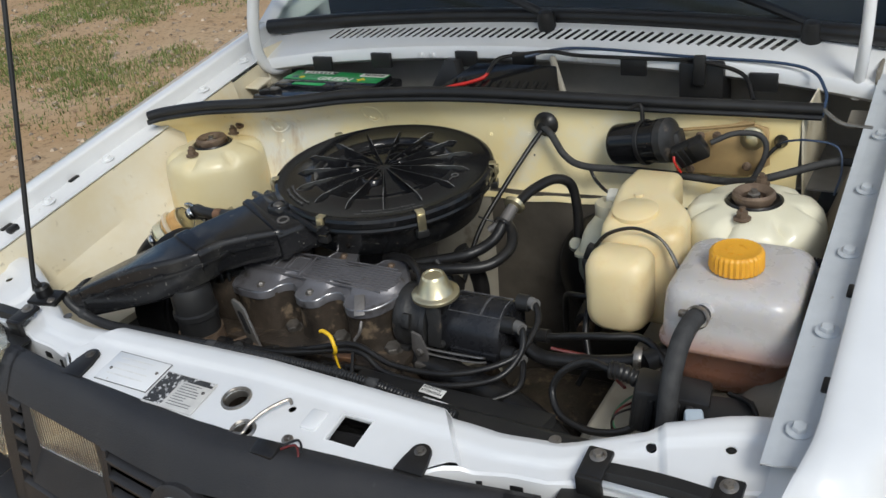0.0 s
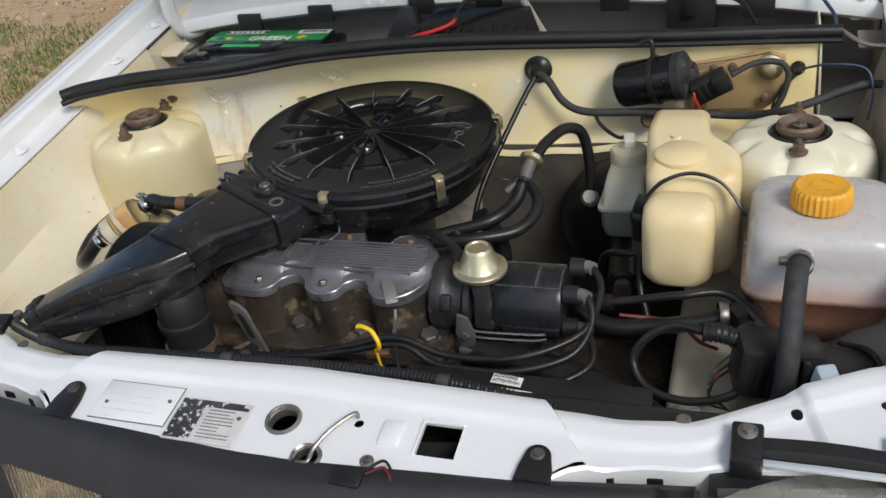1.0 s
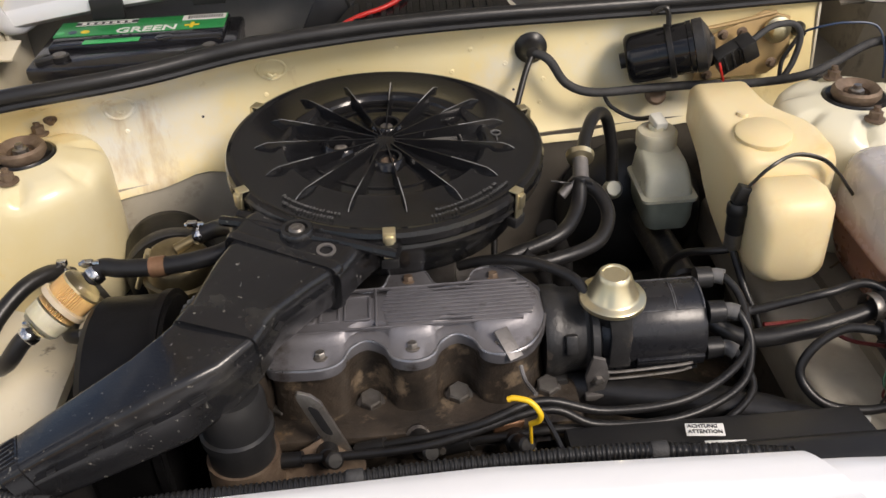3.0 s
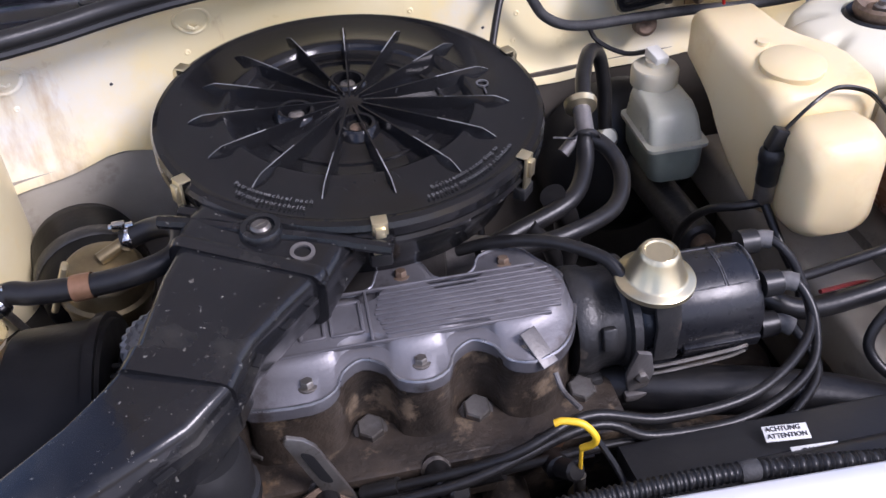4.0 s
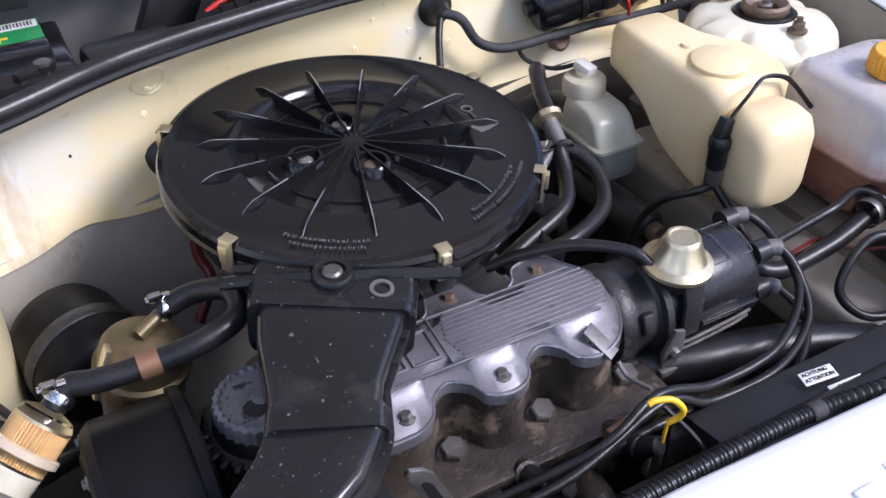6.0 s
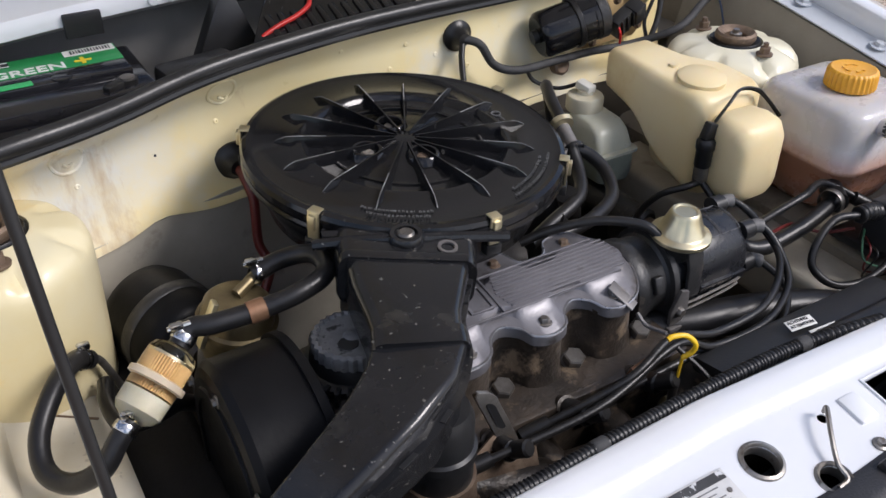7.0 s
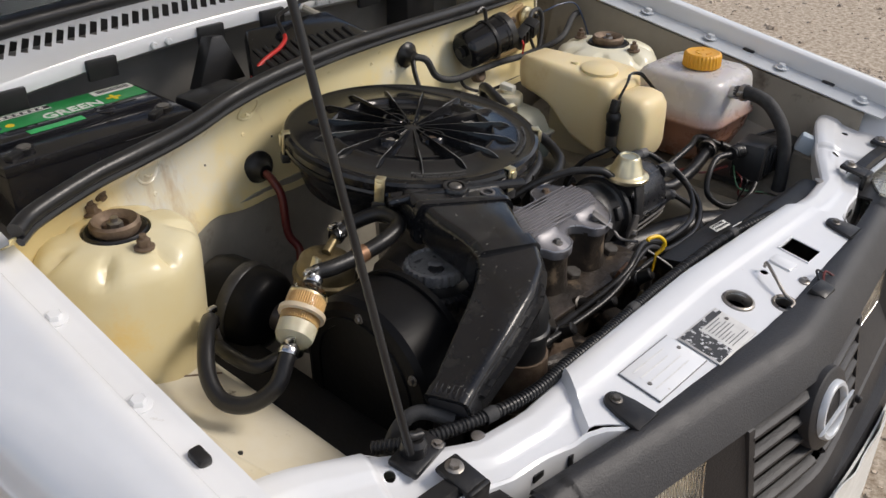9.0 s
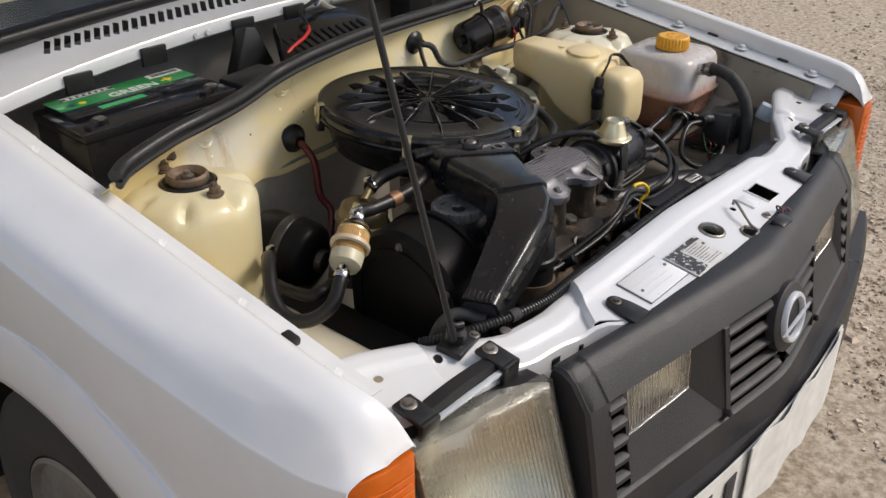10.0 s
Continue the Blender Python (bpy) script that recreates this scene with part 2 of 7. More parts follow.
# Darker wing paint for the right side: its shade is put into the colour.
SHADEWING = mat("shade_darkened_wing_paint", (0.17, 0.15, 0.12), (0.28, 0.25, 0.20), 7, 0.6, 0, 0.1, 80, spots=(0.07, 0.055, 0.04), sscale=18, slevel=0.58, ssoft=0.15)
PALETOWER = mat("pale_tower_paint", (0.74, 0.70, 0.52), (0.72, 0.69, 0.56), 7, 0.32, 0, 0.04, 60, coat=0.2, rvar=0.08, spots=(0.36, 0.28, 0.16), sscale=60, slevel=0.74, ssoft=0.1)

# Near black for the left chassis leg: deep shadow put into the colour.
LEGSHADE = mat("leg_shade_black", (0.014, 0.013, 0.012), (0.022, 0.02, 0.018), 14, 0.6, 0, 0.4, 120, spec=0.15)
GRASS = mat("short_grass", (0.10, 0.15, 0.03), (0.19, 0.20, 0.06), 2.5, 0.7, 0, 0)
STONE = mat("pale_pebbles", (0.60, 0.51, 0.41), (0.42, 0.33, 0.24), 6, 0.85, 0, 0.3, 120)

BROWNSTONE = mat("brown_pebbles", (0.40, 0.32, 0.24), (0.28, 0.21, 0.14), 6, 0.85, 0, 0.3, 120)


def layer(m, color, scale, lo, hi, stretch=(1, 1, 1), shift=0.0):
    """One more layer of stain, dust or wear over a material's colour."""
    n, link = m.node_tree.nodes, m.node_tree.links.new
    b = n["Principled BSDF"]
    src = b.inputs["Base Color"].links[0].from_socket
    mp = n.new("ShaderNodeMapping")
    mp.inputs["Scale"].default_value, mp.inputs["Location"].default_value = stretch, (shift, shift, 0)
    link(n.new("ShaderNodeTexCoord").outputs["Object"], mp.inputs["Vector"])
    t = n.new("ShaderNodeTexNoise")
    t.inputs["Scale"].default_value, t.inputs["Detail"].default_value, t.inputs["Roughness"].default_value = scale, 8.0, 0.65
    link(mp.outputs[0], t.inputs["Vector"])
    r = n.new("ShaderNodeMapRange")
    r.inputs["From Min"].default_value, r.inputs["From Max"].default_value = lo, hi
    link(t.outputs["Fac"], r.inputs["Value"])
    x = n.new("ShaderNodeMix")
    x.data_type = "RGBA"
    link(r.outputs["Result"], x.inputs["Factor"])
    link(src, x.inputs[6])
    x.inputs[7].default_value = (*color, 1)
    link(x.outputs[2], b.inputs["Base Color"])


layer(CREAM, (0.76, 0.75, 0.68), 3.0, 0.52, 0.68, shift=2.0)
layer(CREAM, (0.45, 0.27, 0.09), 12, 0.60, 0.78, (1, 1, 0.18), 5.0)
layer(TOWERCREAM, (0.70, 0.50, 0.18), 9, 0.56, 0.74, shift=1.0)
layer(TOWERCREAM, (0.20, 0.15, 0.10), 55, 0.68, 0.75, shift=3.0)
layer(WINGPAINT, (0.62, 0.50, 0.28), 5, 0.55, 0.75, shift=4.0)
layer(WINGPAINT, (0.2, 0.16, 0.11), 38, 0.64, 0.74, shift=6.0)
layer(SCUFFBLACK, (0.045, 0.043, 0.038), 13, 0.54, 0.80, shift=1.0)
layer(SCUFFBLACK, (0.22, 0.22, 0.20), 48, 0.70, 0.73, (1, 0.35, 1), 2.0)
layer(GLOSSBLACK, (0.013, 0.013, 0.013), 5, 0.45, 0.75, shift=4.0)
layer(GLOSSBLACK, (0.10, 0.10, 0.10), 80, 0.73, 0.77, (1, 0.25, 1), 2.0)
layer(ALU, (0.06, 0.05, 0.042), 26, 0.56, 0.72, shift=1.0)
layer(BOTTLE, (0.62, 0.43, 0.17), 6, 0.55, 0.75, shift=2.0)
layer(STEEL, (0.10, 0.07, 0.045), 70, 0.58, 0.7, shift=2.0)
layer(GRIME, (0.19, 0.12, 0.06), 22, 0.66, 0.78, shift=5.0)
layer(WHITE, (0.50, 0.47, 0.42), 26, 0.70, 0.80, shift=3.0)


def vary(m, lo, hi):
    """Each piece of a joined mesh a little lighter or darker."""
    n, link = m.node_tree.nodes, m.node_tree.links.new
    b = n["Principled BSDF"]
    src = b.inputs["Base Color"].links[0].from_socket
    r = n.new("ShaderNodeMapRange")
    r.inputs["To Min"].default_value, r.inputs["To Max"].default_value = lo, hi
    link(n.new("ShaderNodeNewGeometry").outputs["Random Per Island"], r.inputs["Value"])
    x = n.new("ShaderNodeVectorMath")
    x.operation = "SCALE"
    link(src, x.inputs[0])
    link(r.outputs["Result"], x.inputs["Scale"])
    link(x.outputs[0], b.inputs["Base Color"])


vary(STONE, 0.45, 1.4)
vary(BROWNSTONE, 0.35, 1.5)
vary(GRASS, 0.6, 1.4)
LEAF = mat("dry_leaves", (0.2, 0.11, 0.05), (0.3, 0.2, 0.11), 9, 0.8, 0, 0)


# ---- mesh helpers ----
def from_bm(bm):
    bm.verts.index_update()
    g = ([tuple(v.co) for v in bm.verts], [[v.index for v in f.verts] for f in bm.faces])
    bm.free()
    return g


def merge(*gs):
    V, F = [], []
    for v, f in gs:
        k = len(V)
        V.extend(v)
        F.extend([[i + k for i in q] for q in f])
    return V, F


def moved(g, m):
    return [tuple(m @ Vector(v)) for v in g[0]], g[1]


def mirrored(g):
    return [(-x, y, z) for x, y, z in g[0]], [f[::-1] for f in g[1]]


def box(c, s, bev=0.003, rot=(0, 0, 0), seg=2):
    bm = bmesh.new()
    bmesh.ops.create_cube(bm, size=1)
    for v in bm.verts:
        v.co = Vector((v.co.x * s[0], v.co.y * s[1], v.co.z * s[2]))
    if bev:
        bmesh.ops.bevel(bm, geom=list(bm.edges), offset=min(bev, min(s) * 0.45), segments=seg, affect="EDGES", profile=0.5)
    return moved(from_bm(bm), pose(*c, *rot))


def frame_of(d):
    d = Vector(d).normalized()
    a = Vector((0, 0, 1)) if abs(d.z) < 0.95 else Vector((1, 0, 0))
    x = a.cross(d).normalized()
    return x, d.cross(x), d


def loft(rings, cap=True, closed=False):
    n = len(rings[0])
    V = [tuple(p) for r in rings for p in r]
    F = []
    m = len(rings)
    for i in range(m if closed else m - 1):
        for j in range(n):
            a, b = i * n + j, i * n + (j + 1) % n
            c, d = ((i + 1) % m) * n + (j + 1) % n, ((i + 1) % m) * n + j
            F.append([a, b, c, d])
    if cap and not closed:
        F.append(list(range(n))[::-1])
        F.append([(m - 1) * n + j for j in range(n)])
    return V, F


def lathe(profile, origin, axis=(0, 0, 1), n=32, cap=True, lobes=0, depth=0.0):
    """profile: (radius, height) pairs along the axis; lobes: scalloped rim."""
    x, y, d = frame_of(axis)
    o = Vector(origin)
    rings = []
    for r, h in profile:
        ring = []
        for k in range(n):
            a = 2 * math.pi * k / n
            q = r * (1 + depth * math.cos(lobes * a)) if lobes else r
            ring.append(o + d * h + (x * math.cos(a) + y * math.sin(a)) * q)
        rings.append(ring)
    return loft(rings, cap)


def cyl(p0, p1, r0, r1=None, n=20, bev=0.0):
    p0, p1 = Vector(p0), Vector(p1)
    r1 = r0 if r1 is None else r1
    h = (p1 - p0).length
    prof = [(r0, 0), (r1, h)] if not bev else [(r0 - bev, 0), (r0, bev), (r1, h - bev), (r1 - bev, h)]
    return lathe(prof, p0, p1 - p0, n)


def spline(pts, per=8):
    P = [Vector(p) for p in pts]
    P = [P[0] * 2 - P[1]] + P + [P[-1] * 2 - P[-2]]
    out = []
    for i in range(1, len(P) - 2):
        a, b, c, d = P[i - 1:i + 3]
        for k in range(per):
            t = k / per
            out.append(0.5 * (2 * b + (c - a) * t + (2 * a - 5 * b + 4 * c - d) * t * t + (3 * b - a - 3 * c + d) * t ** 3))
    out.append(P[-2])
    return out


def tube(pts, r, n=12, per=8, ridge=0.0, pitch=0.005):
    """A round hose along a smooth line; ridge: corrugation depth."""
    line = spline(pts, per)
    if ridge:
        total = sum((b - a).length for a, b in zip(line, line[1:]))
        line = spline(pts, max(per, int(total / pitch * 4 / max(1, len(pts) - 1))))
    t0 = (line[1] - line[0]).normalized()
    x, y, _ = frame_of(t0)
    rings, s = [], 0.0
    for i, p in enumerate(line):
        d = (line[min(i + 1, len(line) - 1)] - line[max(i - 1, 0)]).normalized()
        x = (x - d * x.dot(d)).normalized()
        y = d.cross(x)
        if i:
            s += (p - line[i - 1]).length
        q = r * (1 + ridge * (1 if math.sin(2 * math.pi * s / pitch) > 0 else -1)) if ridge else r
        rings.append([p + (x * math.cos(2 * math.pi * k / n) + y * math.sin(2 * math.pi * k / n)) * q for k in range(n)])
    return loft(rings)


def prism(poly, o, u, v, w, depth, bev=0.0, seg=2):
    """A polygon in the plane (u, v) at o, pushed out along w by depth."""
    o, u, v, w = Vector(o), Vector(u), Vector(v), Vector(w).normalized()
    bm = bmesh.new()
    f = bm.faces.new([bm.verts.new(o + u * a + v * b) for a, b in poly])
    ex = bmesh.ops.extrude_face_region(bm, geom=[f])
    top = [e for e in ex["geom"] if isinstance(e, bmesh.types.BMVert)]
    bmesh.ops.translate(bm, verts=top, vec=w * depth)
    bmesh.ops.recalc_face_normals(bm, faces=bm.faces)
    if bev:
        es = [e for e in bm.edges if all(q in top for q in e.verts)]
        bmesh.ops.bevel(bm, geom=es, offset=bev, segments=seg, affect="EDGES", profile=0.5)
    return from_bm(bm)


def sheet(fn, us, vs, thick, way=(0, 0, -1)):
    """A curved plate: fn(u, v) gives its outer face, thick metres deep along way."""
    w = Vector(way).normalized() * thick
    nu, nv = len(us), len(vs)
    top = [Vector(fn(u, v)) for u in us for v in vs]
    V = [tuple(p) for p in top] + [tuple(p + w) for p in top]
    k = nu * nv
    F = []
    for i in range(nu - 1):
        for j in range(nv - 1):
            a, b, c, d = i * nv + j, (i + 1) * nv + j, (i + 1) * nv + j + 1, i * nv + j + 1
            F += [[a, b, c, d], [d + k, c + k, b + k, a + k]]
    rim = [i * nv for i in range(nu)] + [(nu - 1) * nv + j for j in range(1, nv)] + [i * nv + nv - 1 for i in range(nu - 2, -1, -1)] + [j for j in range(nv - 2, 0, -1)]
    for a, b in zip(rim, rim[1:] + rim[:1]):
        F.append([b, a, a + k, b + k])
    return V, F


def lin(a, b, n):
    return [a + (b - a) * i / (n - 1) for i in range(n)]


def interp(x, table):
    """Piecewise straight line through (x, value) pairs."""
    if x <= table[0][0]:
        return table[0][1]
    for (a, p), (b, q) in zip(table, table[1:]):
        if x <= b:
            return p + (q - p) * (x - a) / (b - a)
    return table[-1][1]


def rrect(cx, cy, w, h, r, n=5):
    out = []
    for sx, sy, a0 in ((1, 1, 0), (-1, 1, 90), (-1, -1, 180), (1, -1, 270)):
        for k in range(n):
            a = radians(a0 + 90 * k / (n - 1))
            out.append((cx + sx * (w / 2 - r) + r * math.cos(a), cy + sy * (h / 2 - r) + r * math.sin(a)))
    return out


def mesh_of(name, g, material, sharp=40):
    me = bpy.data.meshes.new(name)
    me.from_pydata(g[0], [], g[1])
    bm = bmesh.new()
    bm.from_mesh(me)
    bmesh.ops.recalc_face_normals(bm, faces=bm.faces)
    bm.to_mesh(me)
    bm.free()
    me.polygons.foreach_set("use_smooth", [True] * len(me.polygons))
    me.set_sharp_from_angle(angle=radians(sharp))
    me.materials.append(material)
    me.update()
    return me


def part(name, g, material, parent=None, label="", sharp=40):
    ob = new(name, mesh_of(name, g, material, sharp))
    ob.parent = parent
    if label:
        tagged(ob, label)
    return ob


def thing(name, label, category, group="", kind=""):
    return tagged(new(name), label, category, group, kind)


def solo(name, g, material, label, category, group="", kind="", sharp=40):
    return tagged(part(name, g, material, None, "", sharp), label, category, group, kind)


def cut(ob, cutters):
    """Cut holes through ob with closed meshes."""
    ghost = new("cutter", mesh_of("cutter", merge(*cutters), WHITE))
    md = ob.modifiers.new("holes", "BOOLEAN")
    md.operation, md.solver, md.object = "DIFFERENCE", "EXACT", ghost
    me = bpy.data.meshes.new_from_object(ob.evaluated_get(bpy.context.evaluated_depsgraph_get()))
    ob.modifiers.clear()
    ob.data = me
    bpy.data.objects.remove(ghost)
    me.set_sharp_from_angle(angle=radians(40))
    return ob


def bolt(p, axis=(0, 0, 1), r=0.008, washer=0.013, h=0.006):
    x = lathe([(washer, 0), (washer, 0.0015), (washer * 0.9, 0.002)], p, axis, 20)
    y = lathe([(r, 0.001), (r, h), (r * 0.85, h + 0.0012)], p, axis, 6)
    return merge(x, y)


def text_on(name, body, size, m, material, parent, label="", bold=0.0):
    """Raised lettering in the built-in font, as a mesh in the plane of m."""
    cu = bpy.data.curves.new("lettering", "FONT")
    cu.body, cu.size, cu.extrude, cu.offset, cu.resolution_u = body, size, 0.0003, bold, 2
    tmp = new("lettering", cu)
    me = bpy.data.meshes.new_from_object(tmp.evaluated_get(bpy.context.evaluated_depsgraph_get()))
    bpy.data.objects.remove(tmp)
    me.transform(m)
    me.materials.clear()
    me.materials.append(material)
    ob = new(name, me)
    ob.parent = parent
    if label:
        tagged(ob, label)
    return ob


def plane_pose(o, u, v):
    """The pose whose x runs along u and whose y lies towards v."""
    u = Vector(u).normalized()
    w = u.cross(Vector(v)).normalized()
    v = w.cross(u)
    m = Matrix.Identity(4)
    for i in range(3):
        m[i][0], m[i][1], m[i][2], m[i][3] = u[i], v[i], w[i], o[i]
    return m


def rail_z(y):
    return 0.881 + 0.16 * y


# ---- ground ----
def ground_height(x, y):
    return 0.02 * noise.noise((x * 0.6, y * 0.6, 0.3)) + 0.006 * noise.noise((x * 5, y * 5, 1.3))


def ground_sheet():
    xs = [-400, -120, -40, -15] + lin(-9, 9, 91) + [15, 40, 120, 400]
    V = [(x, y, ground_height(x, y) + 0.06) for x in xs for y in xs]
    n = len(xs)
    F = [[i * n + j, (i + 1) * n + j, (i + 1) * n + j + 1, i * n + j + 1] for i in range(n - 1) for j in range(n - 1)]
    return V, F


solo("ground", ground_sheet(), EARTH, "sandy brown earth with pebbles and dry leaves", "ground", kind="structure", sharp=180)


def grass_patch():
    rnd = random.Random(4)
    V, F = [], []
    for _ in range(90000):
        x, y = rnd.uniform(-7, -0.9), rnd.uniform(-1.5, 9.5)
        d = noise.noise((x * 0.55 + 3.1, y * 0.55, 0.7)) + 0.4 * noise.noise((x * 2.2, y * 2.2, 4.0))
        if x < -4.2:
            d += 0.15
        d += 0.10 * max(0.0, min(1.0, (x + 2.6) / 0.9)) - 0.5 * max(0.0, -0.6 - y) - 0.6 * max(0.0, x + 1.25)
        if d < 0.06 + rnd.random() * 0.26:
            continue
        z = ground_height(x, y) + 0.058
        for _ in range(3):
            a, h, w = rnd.uniform(0, 6.28), rnd.uniform(0.010, 0.030) * (1.0 + max(0.0, d) * 1.3), rnd.uniform(0.002, 0.005)
            bx, by = x + rnd.uniform(-0.03, 0.03), y + rnd.uniform(-0.03, 0.03)
            dx, dy, ln = math.cos(a) * w, math.sin(a) * w, rnd.uniform(0.3, 1.0)
            k = len(V)
            V += [(bx - dx, by - dy, z), (bx + dx, by + dy, z), (bx - dy * ln * 6, by + dx * ln * 6, z + h)]
            F.append([k, k + 1, k + 2])
    return V, F


solo("grass", grass_patch(), GRASS, "sparse short green grass on the earth", "grass", kind="stuff")


def scatter(count, area, lo, hi, flat, seed, leaf=False):
    rnd = random.Random(seed)
    V, F = [], []
    for _ in range(count):
        x, y = rnd.uniform(area[0], area[1]), rnd.uniform(area[2], area[3])
        if abs(x) < 0.72 and y > -0.5:
            continue
        s = lo + (hi - lo) * rnd.random() ** 3
        z = ground_height(x, y) + 0.06
        k, a = len(V), rnd.uniform(0, 6.28)
        if leaf:
            for u, v, w in ((-1, 0, 0), (0, 0.45, 0.3), (1, 0, 0.12), (0, -0.45, 0.25)):
                V.append((x + s * (u * math.cos(a) - v * math.sin(a)), y + s * (u * math.sin(a) + v * math.cos(a)), z + 0.006 + s * w * rnd.random()))
            F.append([k, k + 1, k + 2, k + 3])
            continue
        m = 5
        for j in range(m):
            b = a + 6.28 * j / m
            q = s * rnd.uniform(0.7, 1.2)
            V.append((x + q * math.cos(b), y + q * math.sin(b), z))
        for j in range(m):
            b = a + 6.28 * j / m
            q = s * rnd.uniform(0.4, 0.75)
            V.append((x + q * math.cos(b), y + q * math.sin(b), z + s * flat * rnd.uniform(0.7, 1.2)))
        for j in range(m):
            F.append([k + j, k + (j + 1) % m, k + m + (j + 1) % m, k + m + j])
        F.append([k + m + j for j in range(m)])
    return V, F


solo("pebbles", scatter(9000, (-7, -0.8, -1.5, 9), 0.004, 0.026, 0.7, 6), BROWNSTONE, "brown pebbles scattered over the earth", "pebbles", kind="stuff", sharp=30)
solo("gravel", merge(scatter(60000, (0.6, 3.2, -1.6, 3.6), 0.0025, 0.010, 0.6, 5), scatter(3000, (0.6, 4.5, -2.0, 4.5), 0.008, 0.022, 0.6, 8)),
     STONE, "pale gravel scattered over the earth", "gravel", kind="stuff", sharp=30)
solo("dry_leaves", scatter(2200, (-7, -0.8, -1.5, 9), 0.012, 0.035, 0, 7, True), LEAF, "dry brown leaves scattered on the earth", "leaves", kind="stuff")

# ---- car body ----
car = thing("car", "white small hatchback parked with its bonnet open", "car")


def fender_outer(y):
    return interp(y, [(-0.53, 0.705), (-0.48, 0.724), (-0.40, 0.738), (-0.2, 0.755), (0.05, 0.762), (0.6, 0.765)])


def fender_point(y, k):
    o, rz = fender_outer(y), rail_z(y)
    nose = max(0.0, min(1.0, (-0.40 - y) / 0.12))
    prof = [(0.642, -0.004), (0.6425, 0.027), (0.647, 0.034), (0.662, 0.034), (min(0.688, o - 0.044), 0.025), (o - 0.03, 0.007), (o - 0.013, -0.021), (o - 0.009, -0.030), (o - 0.004, -0.065),
            (o, -0.13), (o + 0.004, -0.2), (o + 0.004, -0.3)]
    x, dz = prof[k]
    dz -= 0.047 * nose ** 7 * (0.27, 0.88, 1.0, 1.0, 0.85, 0.45, 0.0, 0.0, 0.0, 0.0, 0.0, 0.0)[k]
    x -= 0.024 * nose ** 3 * (1.0, 1.0, 1.0, 0.7, 0.3, 0.0, 0.0, 0.0, 0.0, 0.0, 0.0, 0.0)[k]
    y += interp(x, [(0.60, 0.0), (0.66, 0.002), (0.69, 0.008), (0.72, 0.016)]) * nose
    if k == 11:
        return x - 0.01, y, 0.28
    if k == 10:
        return x, y, 0.5
    return x, y, rz + dz


def fender_geom():
    ys = lin(-0.522, -0.49, 9) + lin(-0.483, 0.62, 58)
    nk = 12
    fine = []

    def fn(y, t):
        i = min(int(t), nk - 2)
        p = [Vector(fender_point(y, max(0, min(nk - 1, q)))) for q in (i - 1, i, i + 1, i + 2)]
        f = t - i
        a, b, c, d = p
        return 0.5 * (2 * b + (c - a) * f + (2 * a - 5 * b + 4 * c - d) * f * f + (3 * b - a - 3 * c + d) * f ** 3)
    for i in range(nk - 1):
        fine += [i + j / 4 for j in range(4)]
    fine.append(nk - 1.0001)
    return sheet(fn, ys, fine, 0.0015, (-1, 0, -0.4))


ARCH = cyl((0.5, -0.03, 0.33), (0.9, -0.03, 0.33), 0.357, n=64)
HUB = Vector((0.0, -0.01, 0.355))


def arch_lip():
    rings = []
    for k in range(49):
        a = radians(12 + 156 * k / 48)
        c, s = math.cos(a), math.sin(a)
        y0, z0 = -0.03, 0.33
        o = fender_outer(y0 + 0.36 * c)
        ring = [(o - 0.014, 0.350), (o + 0.010, 0.353), (o + 0.016, 0.360), (o + 0.017, 0.372), (o + 0.012, 0.41), (o + 0.002, 0.432), (o - 0.006, 0.435)]
        rings.append([(x, y0 + r * c, z0 + r * s) for x, r in ring])
    return loft(rings)


for side in (-1, 1):
    f = (lambda g: mirrored(g)) if side < 0 else (lambda g: g)
    ob = part("fender", f(fender_geom()), WHITE, car, "glossy white painted front wing")
    cut(ob, [f(ARCH)])
    part("arch_lip", f(arch_lip()), WHITE, ob)
    rail = part("wing_rail", f(sheet(lambda y, x: (x, y, rail_z(y) + (0.004 if x > 0.61 else 0.0)), lin(-0.46, 0.33, 24), [0.598, 0.606, 0.610, 0.625, 0.6415], 0.002)),
                WHITE if side < 0 else GALV, car, "bolted sheet metal flange along the wing")
    for y in (0.27, 0.14, 0.004, -0.13, -0.27, -0.415):
        part("bolt", f(bolt((0.624, y, rail_z(y) + 0.004), (0, -0.16, 1), 0.0075, 0.0125, 0.006)), WHITE if side < 0 else GALV, rail)
    # slotted clip holes of the wing edge
    for y in (-0.2, -0.35):
        part("rubber_plug", f(box((0.637, y, rail_z(y) + 0.0045), (0.009, 0.022, 0.005), 0.002, (9, 0, 0))), RUBBER, rail)


def wing_profile(y, k):
    r = rail_z(y)
    front = interp(y, [(-0.42, 1.0), (-0.25, 0.0)])
    pts = [(0.611, r - 0.003), (0.600, r - 0.006), (0.594, r - 0.03), (0.580 - 0.01 * front, r - 0.09), (0.55 - 0.03 * front, 0.735), (0.525 - 0.03 * front, 0.705), (0.49, 0.695), (0.445, 0.69), (0.433, 0.682), (0.43, 0.64), (0.43, 0.42)]
    x, z = pts[k]
    return x, y, z


